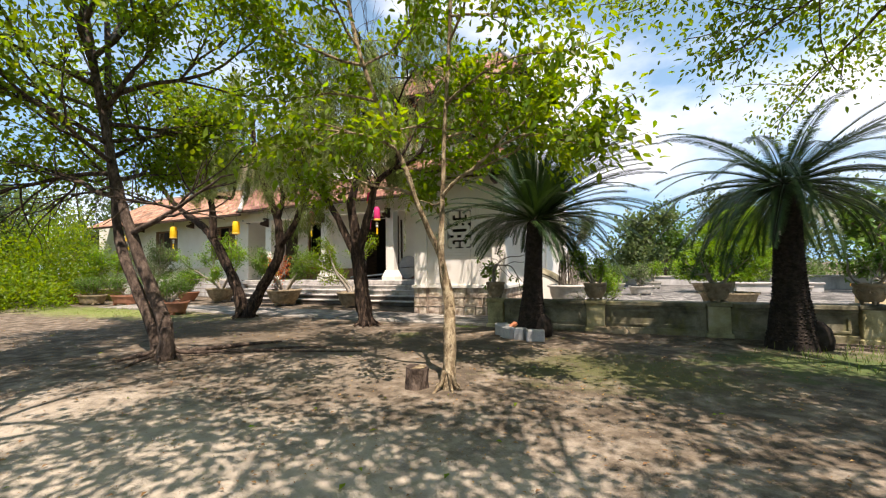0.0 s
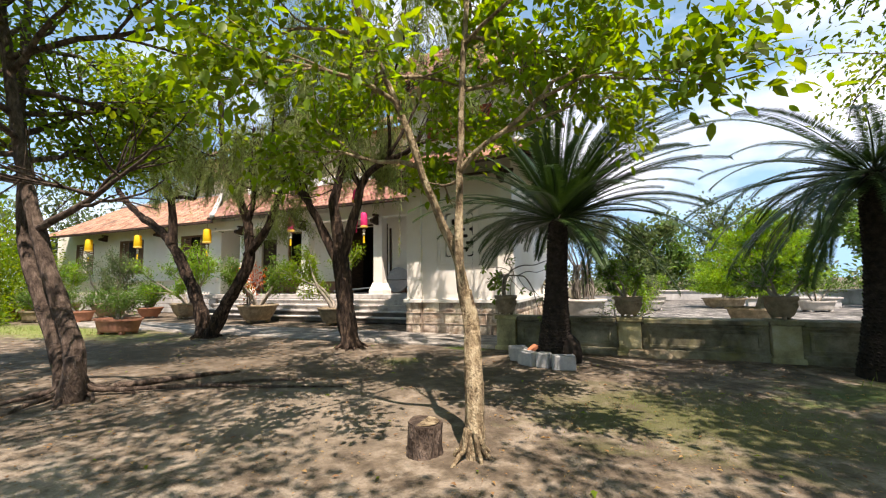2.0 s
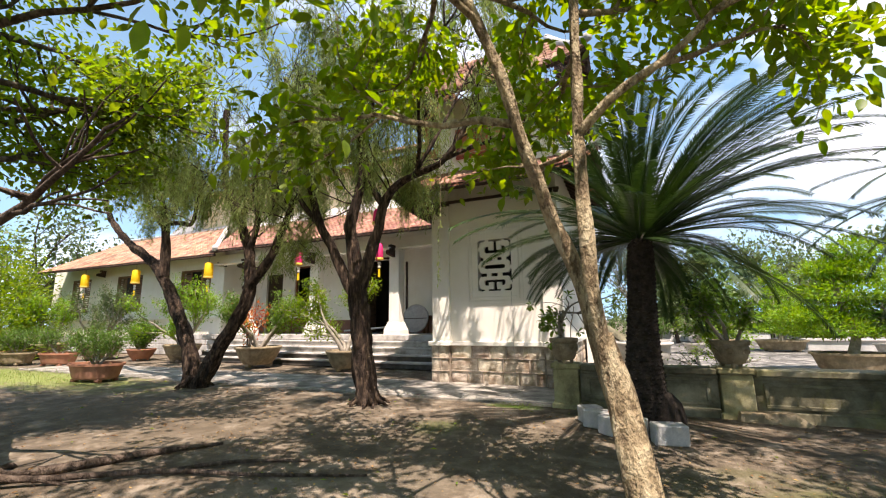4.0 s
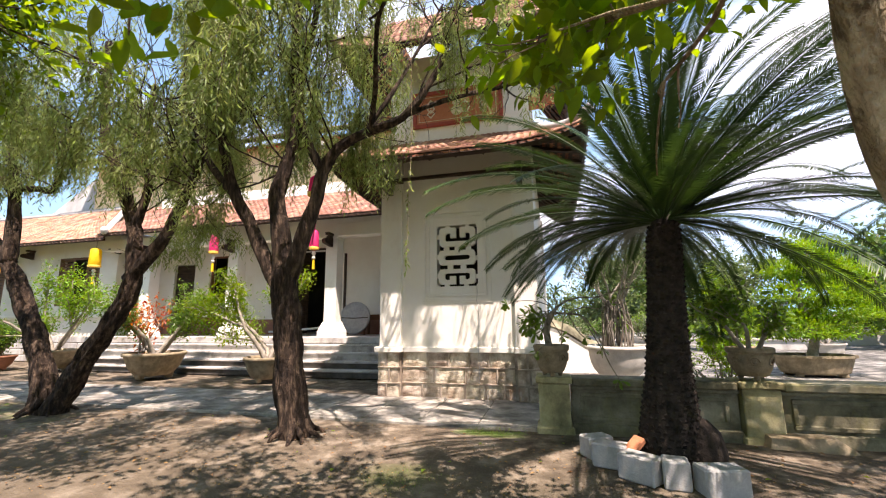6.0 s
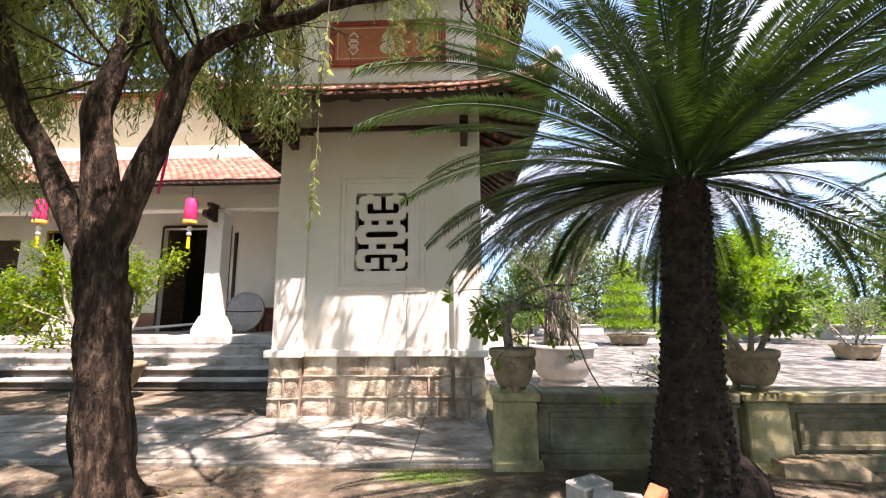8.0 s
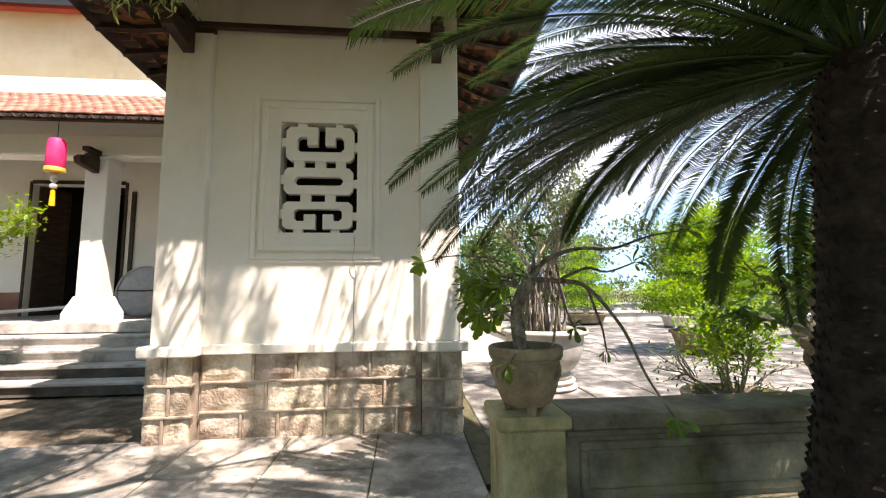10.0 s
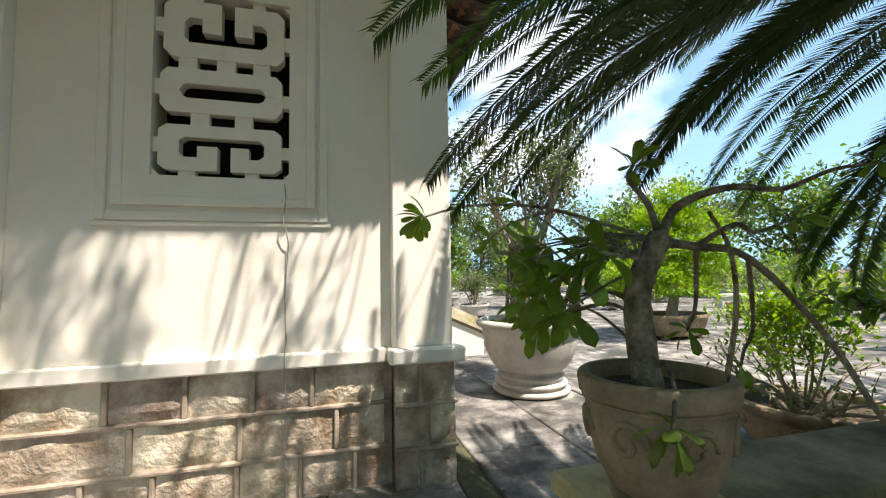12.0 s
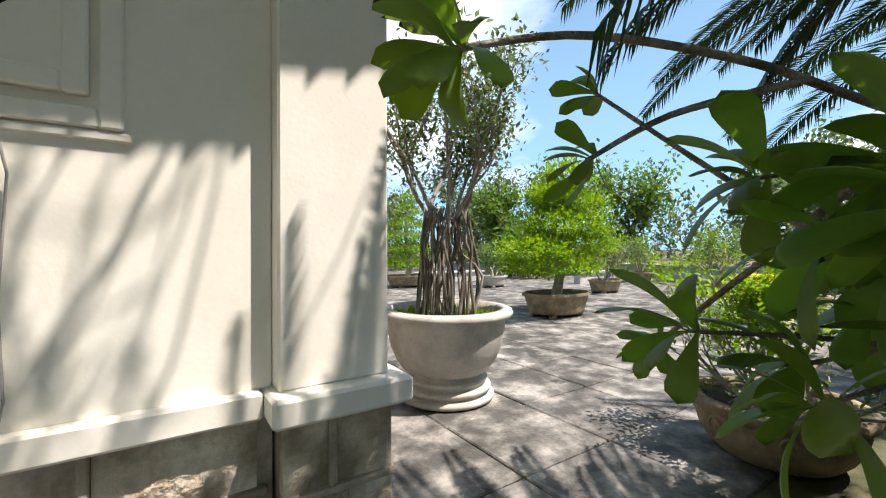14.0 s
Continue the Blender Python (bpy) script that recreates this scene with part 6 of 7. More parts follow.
def rosette_tree():
    rng, rs = random.Random(9), np.random.RandomState(9)
    t = thing("rosette_tree", "potted small tree with bent grey branches and rosettes of spoon-shaped leaves", "plant")
    g = Geo()
    x, y = P1
    S = 0.955
    limb(g, [(x, y, S - 0.04), (x - 0.03, y, S + 0.16), (x - 0.02, y + 0.01, S + 0.32), (x + 0.06, y + 0.0, 1.43)], 0.046, 0.036, 12, 0.05, rng, 0.05)
    F = (x + 0.06, y, 1.41)
    tips = []

    def bough(pts, r0, r1, leaves, size=0.11):
        p = limb(g, [F if q is None else q for q in pts], r0, r1, 8, 0.05, rng, 0.02)
        if leaves:
            tips.append((p[-1], (p[-1] - p[-4]).normalized(), leaves, size))
        return p

    bough([None, (3.04, -1.26, 1.50), (2.84, -1.12, 1.58), (2.6, -1.03, 1.59), (2.42, -0.98, 1.545)], 0.008, 0.004, 14, 0.115)
    bough([(2.90, -1.15, 1.56), (2.80, -1.02, 1.53), (2.73, -0.92, 1.47)], 0.007, 0.004, 10, 0.10)
    bough([None, (3.18, -1.46, 1.53), (3.38, -1.48, 1.60), (3.6, -1.5, 1.60), (3.85, -1.5, 1.68), (4.1, -1.5, 1.72)], 0.017, 0.005, 8)
    bough([None, (3.25, -1.46, 1.40), (3.42, -1.5, 1.36), (3.58, -1.6, 1.12), (3.66, -1.7, 0.85), (3.77, -1.78, 0.63)], 0.017, 0.005, 9, 0.11)
    bough([(3.25, -1.46, 1.40), (3.45, -1.44, 1.48), (3.62, -1.38, 1.46), (3.8, -1.4, 1.52)], 0.011, 0.005, 7)
    bough([None, (3.12, -1.40, 1.55), (3.08, -1.36, 1.64), (3.12, -1.34, 1.70)], 0.013, 0.006, 8)
    bough([None, (3.0, -1.25, 1.45), (3.05, -1.05, 1.30), (3.18, -0.78, 1.08)], 0.009, 0.005, 10, 0.10)
    bough([(3.12, -1.1, 1.36), (3.05, -0.95, 1.5), (2.92, -0.8, 1.66)], 0.007, 0.004, 7, 0.10)
    bough([(3.25, -1.46, 1.40), (3.35, -1.35, 1.2), (3.46, -1.2, 1.08)], 0.009, 0.005, 9, 0.10)
    bough([(3.42, -1.5, 1.36), (3.55, -1.4, 1.12), (3.62, -1.3, 1.0), (3.65, -1.26, 0.93)], 0.008, 0.005, 9, 0.11)
    bough([(3.04, -1.48, 0.97), (3.0, -1.56, 1.06), (2.94, -1.66, 1.02), (2.85, -1.74, 0.94)], 0.007, 0.005, 9, 0.095)
    # leafy shoots on the wall side
    for k, tip in enumerate([(2.80, -1.2, 1.34), (2.82, -1.12, 1.42), (2.90, -1.14, 1.16), (2.80, -1.26, 1.41), (2.70, -1.30, 1.36), (2.68, -1.42, 1.27),
                             (2.82, -1.03, 1.20), (2.81, -1.18, 1.13), (2.74, -1.46, 1.20), (2.88, -1.25, 1.32), (2.92, -1.35, 1.40), (2.84, -1.40, 1.32), (2.95, -1.2, 1.24), (2.78, -1.32, 1.22), (2.86, -1.5, 1.36)]):
        low = 1.0 + 0.3 * rng.random() if tip[2] < 1.25 else 1.36
        bough([(x - 0.03, y, low), ((x + tip[0]) / 2 + 0.05, (y + tip[1]) / 2, (low + tip[2]) / 2 + 0.05), tip], 0.006, 0.003, 8, 0.138)
    part("bough", g, BARK_ROSETTE, t, smooth=True)
    pos, dirs, sz = [], [], []
    for p, d, n, s in tips:
        o1 = d.orthogonal().normalized()
        o2 = d.cross(o1)
        for k in range(n):
            a = 2.4 * k + rng.uniform(-0.2, 0.2)
            f = k / n
            v = (o1 * math.cos(a) + o2 * math.sin(a)) * (1.05 - 0.55 * f) + d * (0.15 + 0.9 * f) + Vector((0, 0, 0.12))
            pos.append((p - d * 0.02 * (1 - f))[:])
            dirs.append(v[:])
            sz.append(s * rng.uniform(0.75, 1.1))
    ob = new("foliage", leaves_mesh("foliage", np.array(pos), np.array(dirs), np.array(sz), FINE, LEAF_PLUM, rs, 1.2))
    ob.data.shade_smooth()
    ob.parent = t
    tagged(ob, "glossy dark green spoon-shaped leaves")
    st = Geo()
    limb(st, [(x + 0.13, y - 0.12, S), (x + 0.15, y - 0.16, 1.2), (x + 0.19, y - 0.12, 1.38), (x + 0.2, y - 0.05, 1.5)], 0.008, 0.006, 7, 0.05, rng, 0)
    part("dry_shoot", st, BARK_YOUNG, t, smooth=True)


rosette_tree()
# other pots on the pillars
for k, (px, rr) in enumerate(((5.22, 0.235), (7.42, 0.225), (9.62, 0.23), (11.82, 0.23))):
    round_pot(px, -1.43, 0.637, rr, 0.36, POT_CEMENT, "weathered tan cement pot on a wall pillar", "pots on the pillars")
    shrub(px, -1.43, 0.94, 0.85, 0.9, LEAF_BUSH if k else LEAF_PLUM, 60 + k, "small twisted potted tree with sparse green leaves", 3 if k else 4, 0.085, 4, None, "potted_tree", BARK_GREY, 0.03, 2, 0.05, 0.1)

# big pale pot with a banyan bonsai
BP = (4.23, 1.70)
round_pot(BP[0], BP[1], 0.03, 0.585, 0.79, POT_WHITE, "large pale cement pot on a moulded pedestal base", "", False,
          [(0.66, 0.0), (0.72, 0.02), (0.73, 0.055), (0.69, 0.075), (0.625, 0.08), (0.625, 0.105), (0.67, 0.115), (0.68, 0.15), (0.65, 0.165), (0.59, 0.17), (0.585, 0.20), (0.62, 0.21), (0.625, 0.24), (0.60, 0.255), (0.55, 0.26), (0.545, 0.30), (0.62, 0.32), (0.66, 0.34), (0.76, 0.44), (0.85, 0.60), (0.895, 0.80), (0.905, 0.90), (0.93, 0.905), (1.0, 0.915), (1.02, 0.95), (1.0, 0.985), (0.96, 1.0), (0.86, 1.0), (0.84, 0.9), (0.8, 0.7)])


def banyan():
    rng = random.Random(15)
    t = thing("banyan_bonsai", "banyan bonsai with a bundle of aerial roots and thin airy crown", "bonsai tree", "", (BP[0], BP[1], 0.74))
    for k in range(46):
        a, rr = rng.uniform(0, 6.28), 0.25 * math.sqrt(rng.random())
        c, s = math.cos(a) * rr, math.sin(a) * rr
        g = Geo()
        limb(g, [(c * 1.1, s * 1.1, -0.05), (c + rng.gauss(0, 0.05), s + rng.gauss(0, 0.05), 0.35), (c * 0.9 + rng.gauss(0, 0.05), s * 0.9 + rng.gauss(0, 0.05), 0.65), (c * 0.8, s * 0.8, 0.95)], rng.uniform(0.006, 0.022), rng.uniform(0.005, 0.014), 6, 0.05, rng, 0, 1, 3)
        part("aerial_root", g, ROOTS, t, smooth=True)
    br, anchors = Geo(), []
    for k in range(10):
        a = k * 2.4
        grow(br, (0.15 * math.cos(a), 0.15 * math.sin(a), 0.88), (math.cos(a) * 0.55, math.sin(a) * 0.55, 1), 0.75, 0.022, 2, rng, anchors, 0.45, 0.2, (2, 3), 0.66, 4, 0.12, 6, 0.003)
    part("bough", br, BARK_GREY, t, smooth=True)["kind"] = "stuff"
    leafy_crown("crown", anchors, 9, 0.06, simple_leaf(0.5), LEAF_FAR, 77, t, "sparse small leaves", 0.09)
    rs = np.random.RandomState(3)
    n = 500
    a, r = rs.uniform(0, 6.28, n), 0.45 * np.sqrt(rs.uniform(0.3, 1, n))
    ob = new("moss_tufts", leaves_mesh("moss_tufts", np.stack([r * np.cos(a), r * np.sin(a), np.full(n, -0.01)], 1), np.stack([rs.normal(size=n) * 0.5, rs.normal(size=n) * 0.5, np.ones(n)], 1), rs.uniform(0.03, 0.09, n), simple_leaf(0.25), LEAF_BRIGHT, rs))
    ob.parent = t


banyan()
# terrace pots
tray_pot(8.6, 4.2, 0.03, 0.80, 0.55, 0.46, POT_CEMENT, "shallow tan cement trough on the terrace")
cloud_bonsai(8.6, 4.2, 0.45, [(-0.2, 0, 0.55, 1.15, 0.8, 0.30), (0.75, 0.1, 0.95, 0.85, 0.7, 0.30), (-0.75, -0.1, 0.85, 0.75, 0.6, 0.26), (0.15, 0, 1.35, 1.0, 0.8, 0.34), (0.5, 0.1, 1.85, 0.8, 0.65, 0.32), (-0.2, 0, 1.9, 0.55, 0.5, 0.28), (0.25, 0, 2.35, 0.55, 0.5, 0.35)], 71, "large trained tree with bright green leaf pads in a trough")
round_pot(5.35, -0.35, 0.03, 0.47, 0.36, POT_CEMENT, "low grey cement pot behind the boundary wall", "", False)
shrub(5.35, -0.30, 0.34, 0.95, 0.45, LEAF_BRIGHT, 81, "fresh green shrub in a low pot", 6, 0.055, 7, simple_leaf(0.5), "potted_shrub", BARK_GREY, 0.012, 2, 0.06)
shrub(5.15, -0.45, 0.34, 0.75, 1.5, LEAF_BUSH, 82, "bare twisted dwarf tree in a low pot", 0 + 1, 0.04, 6, None, "dwarf_tree", BARK_GREY, 0.022, 2, 0.04, 0.0)
tray_pot(9.3, 11.6, 0.03, 0.85, 0.6, 0.42, POT_CEMENT, "shallow tan cement trough on the terrace")
cloud_bonsai(9.3, 11.6, 0.4, [(0, 0, 0.45, 1.2, 1.0, 0.22), (0.1, 0, 0.95, 1.05, 0.9, 0.22), (-0.1, 0, 1.4, 0.9, 0.8, 0.22), (0.05, 0, 1.85, 0.7, 0.65, 0.22), (0, 0, 2.3, 0.5, 0.45, 0.25), (0, 0, 2.75, 0.25, 0.25, 0.3)], 72, "tiered conical bonsai with bright green pads", LEAF_BRIGHT, 0.1, 300)
for k, (x, y, h) in enumerate(((13.2, 6.3, 1.5), (11.8, 9.8, 1.3), (15.5, 4.2, 1.7), (6.3, 9.4, 1.1), (18.0, 8.0, 1.5), (7.0, 14.5, 1.3), (12.4, 1.6, 1.6), (5.2, 12.3, 1.0))):
    tray_pot(x, y, 0.03, 0.62, 0.42, 0.40, POT_WHITE if k % 2 else POT_CEMENT, "cement trough on the sunny terrace", "terrace troughs", 15 * k)
    shrub(x, y, 0.38, h, 0.6, (LEAF_FAR, LEAF_BUSH, LEAF_BRIGHT)[k % 3], 90 + k, "bonsai shrub in a terrace trough", 6, 0.09, 4, simple_leaf(0.5), "bonsai_shrub", BARK_GREY, 0.035, 2, 0.1, 0.15)

# pots before the porch and the wing
def bonsai_pot(x, y, r, h, mat, seed, plant_h, leaf, label, plant_label, stems=4, per=7, size=0.09, spread=0.6):
    round_pot(x, y, 0.0, r, h, mat, label, "pots before the hall", True,
              [(0.50, 0.0), (0.60, 0.05), (0.78, 0.35), (0.90, 0.70), (0.94, 0.84), (1.0, 0.86), (1.0, 0.98), (0.97, 1.0), (0.88, 1.0), (0.86, 0.86), (0.8, 0.7)])
    shrub(x, y, h * 0.9, plant_h, spread * 0.8, leaf, seed, plant_label, per * 4, size * 0.85, stems + 1, None, "potted_bonsai", BARK_GREY, 0.06, 2, 0.10, 0.15)


bonsai_pot(-6.5, 1.3, 0.68, 0.62, POT_CEMENT, 101, 1.9, LEAF_PLUM, "wide tan cement bowl before the steps", "potted tree with dark green leaves", 3)
shrub(-6.75, 1.15, 0.56, 1.75, 0.4, LEAF_RED, 102, "croton with orange-red leaves", 8, 0.115, 4, leaf_template(0.35), "croton", BARK_GREY, 0.02, 1, 0.12)
bonsai_pot(-3.3, 1.35, 0.52, 0.55, POT_CEMENT, 103, 2.3, LEAF_YOUNG, "wide tan cement bowl before the steps", "potted tree with fresh green leaves", 2)
bonsai_pot(-10.9, 1.9, 0.62, 0.60, POT_CEMENT, 104, 2.6, LEAF_BRIGHT, "tan cement bowl before the wing", "slender potted tree with fresh green leaves", 3, 6, 0.1)
bonsai_pot(-12.9, 1.7, 0.48, 0.42, POT_TERRA, 105, 1.0, LEAF_BUSH, "small brown bowl before the wing", "low green shrub in a brown bowl")
bonsai_pot(-15.2, 1.5, 0.75, 0.60, POT_CEMENT, 106, 2.4, LEAF_FAR, "tan cement bowl before the wing", "pale-leaved potted tree before the wing", 3)
bonsai_pot(-18.0, 1.0, 0.75, 0.60, POT_CEMENT, 107, 2.2, LEAF_BRIGHT, "tan cement bowl before the wing", "potted tree with fresh green leaves", 3)
for k, (x, y, m) in enumerate(((-7.75, -2.35, POT_TERRA), (-13.6, -0.5, POT_TERRA), (-15.6, -0.8, POT_CEMENT), (-17.6, -0.3, POT_TERRA))):
    tray_pot(x, y, 0.0, 0.75, 0.42, 0.42, m, "reddish-brown trough on the grass" if m is POT_TERRA else "tan cement trough on the grass", "troughs on the grass", 8)
    shrub(x, y, 0.38, 0.95, 0.8, LEAF_BUSH, 110 + k, "low leafy shrub in a trough", 8, 0.06, 7, simple_leaf(0.5), "potted_shrub", BARK_GREY, 0.018, 2, 0.1)

# ---- small things on the ground ----
t = thing("tree_stump", "sawn grey-brown tree stump beside the young tree", "stump", "", (3.62, -6.55, 0))
g = Geo()
rng = random.Random(2)
g.tube([(0, 0, -0.08), (0, 0, 0.05), (0.005, 0, 0.17), (0.01, 0, 0.225)], [0.15, 0.135, 0.13, 0.128], 22, 0.07, rng, True, 0.05)
part("stump_wood", g, BARK_BROWN, t)
part("cut_face", Geo().disc(0.118, 0.227, 20), BARK_YOUNG, t)
for k, (x, y, rz, s, tilt) in enumerate(((3.52, -2.62, -20, (0.30, 0.2, 0.19), 0), (3.72, -2.93, -38, (0.32, 0.2, 0.19), 0), (3.97, -3.02, -8, (0.2, 0.2, 0.2), 3), (4.27, -3.10, 12, (0.34, 0.2, 0.19), 0), (3.42, -2.35, 30, (0.28, 0.19, 0.18), 0))):
    t = thing("stone_block", "rough grey concrete block at the foot of the cycad", "block", "blocks round the cycad", (x, y, 0), rz)
    b = part("block_body", Geo().box(-s[0] / 2, -s[1] / 2, -0.02, s[0] / 2, s[1] / 2, s[2], 0.014), BLOCK, t)
t = thing("broken_brick", "broken orange brick leaning on a block", "brick", "", (3.70, -2.68, 0.16))
t.matrix_basis = pose(3.72, -2.66, 0.15, 8, -32, 40)
part("brick_body", Geo().box(-0.12, -0.055, 0, 0.12, 0.055, 0.055, 0.008), BRICK, t)
t = thing("mortar_slab", "lump of broken grey cement at the wall foot", "rubble", "", (5.6, -1.68, 0))
part("slab_body", Geo().add([(-0.45, -0.12, -0.03), (0.35, -0.14, -0.03), (0.30, 0.12, -0.03), (-0.45, 0.12, -0.03), (-0.40, -0.06, 0.09), (0.16, -0.07, 0.12), (0.14, 0.10, 0.12), (-0.40, 0.1, 0.10)],
                            [(3, 2, 1, 0), (4, 5, 6, 7), (0, 1, 5, 4), (1, 2, 6, 5), (2, 3, 7, 6), (3, 0, 4, 7)]), POT_CEMENT, t)
# surface roots of the twin-stemmed tree
t = thing("surface_root", "long bare root lying on the sandy soil", "root")
g = Geo()
limb(g, [(-0.7, -6.3, 0.03), (0.1, -5.75, 0.025), (0.9, -5.5, 0.02), (1.8, -5.1, 0.0)], 0.03, 0.010, 8, 0.1, rng, 0)
limb(g, [(0.1, -5.75, 0.02), (0.5, -5.3, 0.02), (1.1, -5.0, 0.01)], 0.025, 0.01, 7, 0.1, rng, 0)
limb(g, [(-0.9, -6.2, 0.03), (-0.5, -5.4, 0.03), (-0.2, -4.9, 0.01)], 0.05, 0.015, 8, 0.1, rng, 0)
part("root_wood", g, BARK_BROWN, t, smooth=True)


def scatter(name, label, n, seed, area, size, template, mat, flat, lift=0.006, keep=None):
    rs = np.random.RandomState(seed)
    x, y = rs.uniform(area[0], area[1], n), rs.uniform(area[2], area[3], n)
    if keep is not None:
        k = keep(x, y, rs)
        x, y = x[k], y[k]
    n = len(x)
    z = np.array([ground_height(a, b) if b < -1.7 else 0.0 for a, b in zip(x, y)]) + lift
    a = rs.uniform(0, 6.28, n)
    if flat:
        d = np.stack([np.cos(a), np.sin(a), rs.uniform(-0.05, 0.15, n)], 1)
        ob = new(name, leaves_mesh(name, np.stack([x, y, z], 1), d, size * rs.uniform(0.5, 1.3, n), template, mat, rs, 3.0))
    else:
        d = np.stack([np.cos(a) * 0.35, np.sin(a) * 0.35, np.ones(n)], 1)
        ob = new(name, leaves_mesh(name, np.stack([x, y, z - 0.01], 1), d, size * rs.uniform(0.4, 1.3, n), template, mat, rs, 0.2))
    tagged(ob, label, kind="stuff")


scatter("fallen_leaves", "dry brown leaves scattered on the soil", 2600, 5, (-12, 11, -12, -1.75), 0.045, simple_leaf(0.5, 0.3), LEAF_DRY, True)
scatter("fallen_bits", "small leaf litter on the soil", 9000, 6, (-6, 9, -11, -1.75), 0.022, simple_leaf(0.4, 0.3), LEAF_DRY, True)
scatter("green_fallen_leaves", "few fresh leaves dropped on the soil", 160, 7, (-6, 9, -11, -1.75), 0.07, simple_leaf(0.5, 0.2), LEAF_YOUNG, True)


def near_spot(cx, cy, sx, sy):
    return lambda x, y, rs: np.exp(-((x - cx) / sx) ** 2 - ((y - cy) / sy) ** 2) > rs.uniform(0.1, 1, len(x))


scatter("grass_tufts", "short bright grass by the low wall", 3500, 8, (6.5, 11.5, -5.5, -1.8), 0.12, simple_leaf(0.09), GRASS, False, keep=near_spot(9.6, -3.2, 1.4, 0.9))
scatter("moss_grass", "short mossy grass on the soil", 5000, 9, (4, 8, -7, -3), 0.028, simple_leaf(0.14), GRASS, False, keep=near_spot(5.8, -4.9, 1.5, 1.0))
scatter("moss_patch", "green mossy clump at the edge of the paving", 2600, 10, (1.7, 2.9, -2.1, -1.4), 0.03, simple_leaf(0.2), GRASS, False, keep=near_spot(2.3, -1.72, 0.33, 0.12))
scatter("moss_patch", "green mossy clump on the soil", 1800, 12, (1, 2.5, -4.2, -2.8), 0.025, simple_leaf(0.2), GRASS, False, keep=near_spot(1.7, -3.45, 0.35, 0.25))
scatter("lawn", "thin sunlit grass before the wing", 9000, 13, (-19, -7, -4.5, -1.2), 0.07, simple_leaf(0.1), GRASS, False, keep=near_spot(-12, -2.6, 5, 1.1))

# ---- background planting ----
def far_tree(x, y, h, w2, seed, mat, label, leaf=0.32, n=3200):
    rng, rs = random.Random(seed), np.random.RandomState(seed)
    t = thing("background_tree", label, "tree", "background trees", (x, y, 0))
    g, anchors = Geo(), []
    p = limb(g, [(0, 0, -0.1), (rng.uniform(-0.2, 0.2), 0, h * 0.3), (rng.uniform(-0.4, 0.4), 0.1, h * 0.6)], 0.05 * h * 0.5, 0.04, 8, 0.05, rng, 0.05, 1, 3)
    for k in range(9):
        a = k * 2.4
        grow(g, p[rng.randrange(2, len(p))], (math.cos(a), math.sin(a), rng.uniform(0.2, 1.0)), w2 * 0.55, 0.06, 1, rng, anchors, 0.5, 0.2, (3, 4), 0.7, 3, 0.2, 5, 0.01)
    part("trunk", g, BARK_BROWN, t, smooth=True)
    leafy_crown("crown", anchors, max(3, n // len(anchors)), leaf, simple_leaf(0.55), mat, seed, t, "", w2 * 0.13)


def thicket(name, label, spots, seed, mat, n, leaf):
    """A mass of undergrowth: many leaves heaped in uneven mounds."""
    rs = np.random.RandomState(seed)
    P, D = [], []
    for x, y, r, h in spots:
        m = int(n * r * h)
        u = rs.normal(size=(m, 3))
        u /= np.linalg.norm(u, axis=1, keepdims=True)
        u[:, 2] = np.abs(u[:, 2])
        k = (0.65 + 0.35 * rs.uniform(size=(m, 1))) * (1 + 0.3 * np.sin(u[:, :1] * 7 + x) * np.cos(u[:, 1:2] * 6 + y))
        P.append(u * np.array([r, r, h]) * k + np.array([x, y, 0]))
        D.append(u + rs.normal(size=(m, 3)) * 0.7)
    P, D = np.concatenate(P), np.concatenate(D)
    ob = new(name, leaves_mesh(name, P, D, leaf * rs.uniform(0.5, 1.3, len(P)), simple_leaf(0.5), mat, rs))
    tagged(ob, label, kind="stuff")


thicket("left_thicket", "leafy green shrubs at the edge of the garden", [(-15.5, -3.2, 1.4, 1.6), (-17.5, -4.5, 1.8, 2.2), (-17.8, -2.2, 1.6, 2.0), (-20, -5.5, 2.2, 3.0), (-21, -1.5, 2.0, 2.6), (-24, -4, 3, 4), (-15.5, -6.5, 1.5, 1.7), (-18.5, -8.5, 2.2, 3.2), (-22, -9.5, 3, 4.0), (-19, -1.0, 2.4, 4.4), (-17.5, -6.0, 2.1, 3.8), (-24.8, 1.2, 2.8, 5.5), (-14.5, -7.8, 1.6, 2.6)], 201, LEAF_YOUNG, 700, 0.16)
thicket("far_hedge", "green hedge and shrubs beyond the terrace", [(4 + 3.1 * k, 27 + 3 * math.sin(k * 1.7) - 0.25 * k, 2.3, 1.7 + 0.7 * math.sin(k * 2.3)) for k in range(13)], 202, LEAF_FAR, 380, 0.22)
thicket("side_hedge", "green shrubs along the side of the terrace", [(21 + 2 * math.sin(k), 22 - 3.1 * k, 1.8, 1.5 + 0.5 * math.sin(k * 2.1)) for k in range(10)], 203, LEAF_BRIGHT, 420, 0.18)
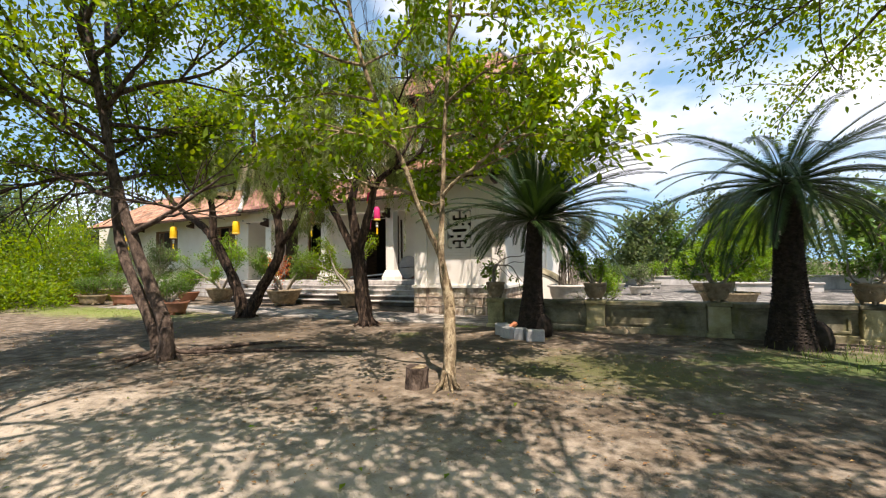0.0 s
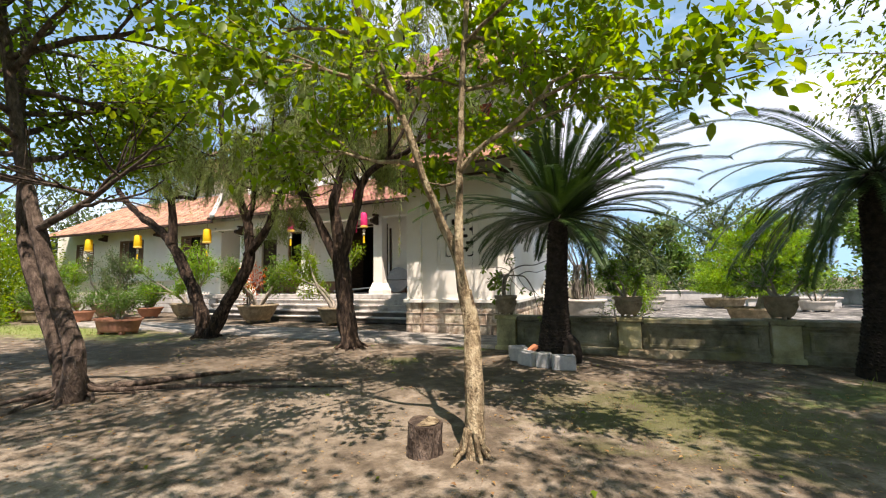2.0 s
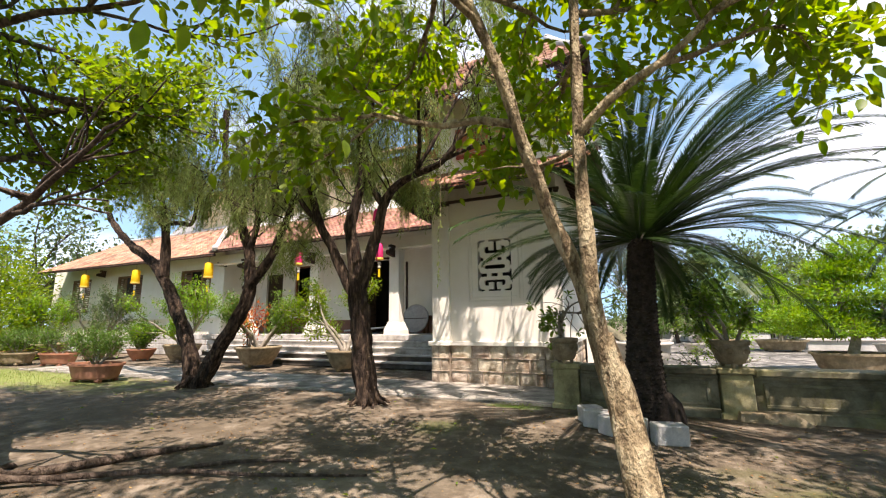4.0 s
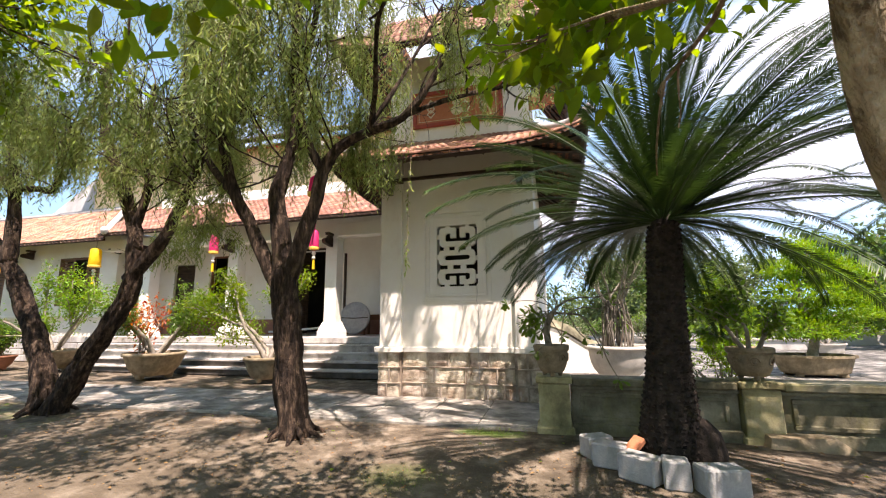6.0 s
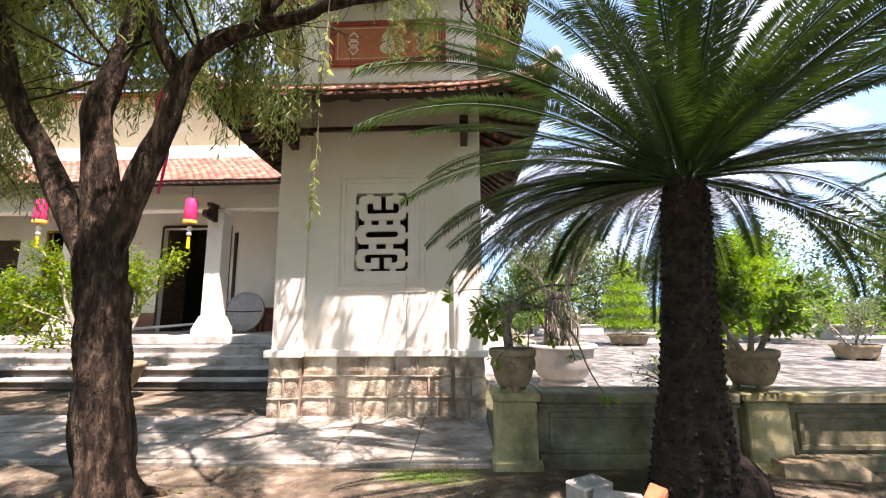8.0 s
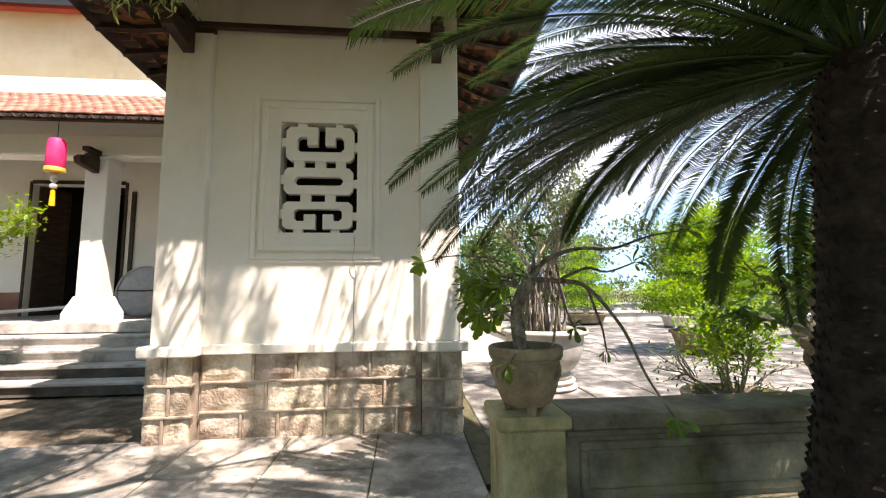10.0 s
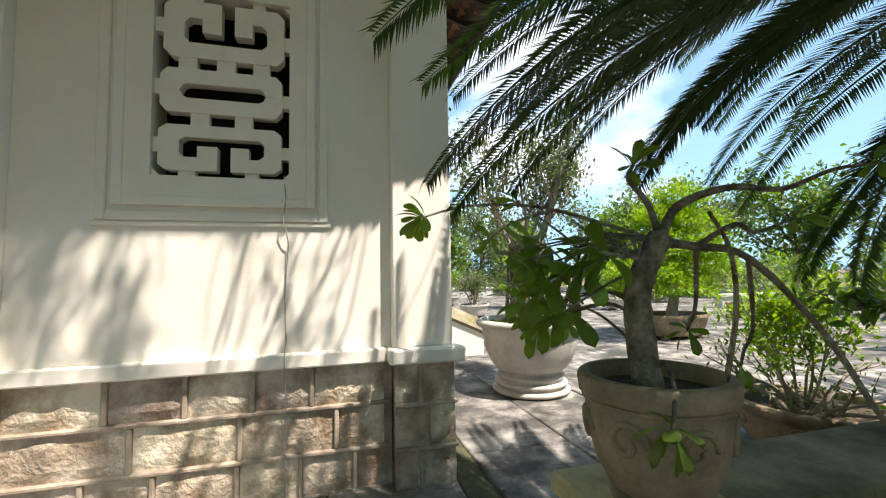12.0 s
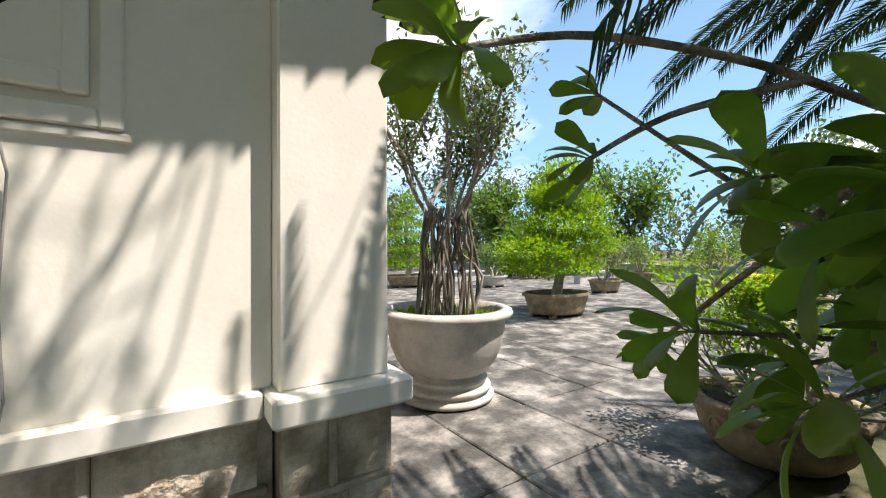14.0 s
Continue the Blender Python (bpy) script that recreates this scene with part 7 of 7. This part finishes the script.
for k, (x, y, h, w2, m) in enumerate(((-24, -2, 7, 4, LEAF_FAR), (-28, 4, 8, 5, LEAF_FAR), (-27, -9, 8, 5, LEAF_LEFT), (-19.5, -11.5, 6.5, 4, LEAF_YOUNG), (-33, 10, 9, 5, LEAF_FAR), (12.5, 25, 6, 3.6, LEAF_FAR), (19, 20, 6.5, 3.6, LEAF_FAR), (8.0, 21, 5, 2.8, LEAF_BUSH), (6.4, 17.0, 4.6, 2.4, LEAF_FAR),
                                      (24, 12, 6, 3.6, LEAF_BUSH), (27, 5, 6.5, 4, LEAF_FAR), (16, 13.5, 4.5, 2.4, LEAF_BUSH), (20.5, 3.0, 5, 2.8, LEAF_FAR), (22, -4, 6, 3.5, LEAF_BUSH), (17, 29, 8, 4.5, LEAF_FAR), (28, 20, 8, 4.5, LEAF_FAR))):
    far_tree(x, y, h, w2, 300 + k, m, "leafy tree in the distance")

thicket("far_woods", "distant band of green trees", [(62 * math.cos(a) + 4 * math.sin(a * 9), 62 * math.sin(a) + 5 + 4 * math.cos(a * 7), 4.5 + 1.2 * math.sin(a * 11), 5.5 + 2.2 * math.sin(a * 17 + 1)) for a in (2 * math.pi * k / 64 for k in range(64))], 204, LEAF_FAR, 34, 0.75)

# low walls and plinths at the far side of the terrace
for k, (x0, y0, x1, y1, h) in enumerate(((12.5, 15.6, 19.0, 15.9, 0.7), (19.3, 2.0, 19.6, 15.0, 0.7), (5.4, 19.5, 11.0, 19.8, 0.6), (10.4, 12.6, 13.6, 13.0, 0.45), (15.0, 8.6, 17.6, 8.9, 0.5))):
    t = thing("terrace_wall", "low grey weathered cement wall across the terrace", "wall", "terrace walls")
    part("wall_body", Geo().box(x0, y0, -0.05, x1, y1, h - 0.09, 0.01), PLASTER_GREY, t)
    part("coping", Geo().box(x0 - 0.06, y0 - 0.06, h - 0.088, x1 + 0.06, y1 + 0.06, h, 0.015), STEP_STONE, t)
t = thing("yellow_planter", "yellow painted planter at the far end of the wall", "planter", "", (10.9, 1.5, 0.03))
part("planter_box", Geo().box(-0.3, -0.3, 0, 0.3, 0.3, 0.75, 0.02), PLASTER_OCHRE, t)
part("planter_rim", Geo().box(-0.35, -0.35, 0.752, 0.35, 0.35, 0.84, 0.02), YELLOW, t)

# ---- paving, laid last ----
structure("paving_bed", Geo().box(-13.5, -1.46, -0.06, 2.86, 0.11, 0.008).box(2.865, -1.0, -0.06, 22, 26, 0.012), JOINT_SOIL, "soil and moss in the joints of the paving")
path = tagged(new("pavement_path", Geo().box(-13.5, -1.55, -0.08, 2.86, -1.465, 0.012, 0.01).mesh("pavement_path", PATH_STONE)), "worn grey paved path along the hall", kind="structure")
terrace = tagged(new("pavement_terrace", Geo().box(14.9, -1.0, -0.02, 22, 26, 0.022).box(2.87, 9.05, -0.02, 14.88, 26, 0.022).mesh("pavement_terrace", PAVING)), "sunny terrace of large grey stone slabs", kind="structure")
rng = random.Random(77)
slabs = []
for k in range(6):
    a, b = 0.395 + rng.uniform(-0.004, 0.003), 0.395 + rng.uniform(-0.004, 0.003)
    slabs.append([Geo().box(-a, -b, -0.05, a, b, 0.0, 0.009).mesh("slab", m) for m in (PATH_STONE, PAVING)])
for parent, xs, ys, z in ((path, [2.46 - 0.8 * i for i in range(20)], [-1.06, -0.265], 0.020), (terrace, [3.05 + 0.4 + 0.8 * i - 0.0 for i in range(15)], [-0.05 + 0.8 * j for j in range(12)], 0.030)):
    for x in xs:
        for y in ys:
            if parent is path and x > 2.5:
                continue
            ob = new("slab", slabs[rng.randrange(6)][parent is terrace])
            ob.parent = parent
            ob.matrix_basis = pose(x, y, z + rng.uniform(-0.004, 0.004), rng.uniform(-0.35, 0.35), rng.uniform(-0.35, 0.35), rng.choice((0, 90, 180, 270)) + rng.uniform(-0.3, 0.3))
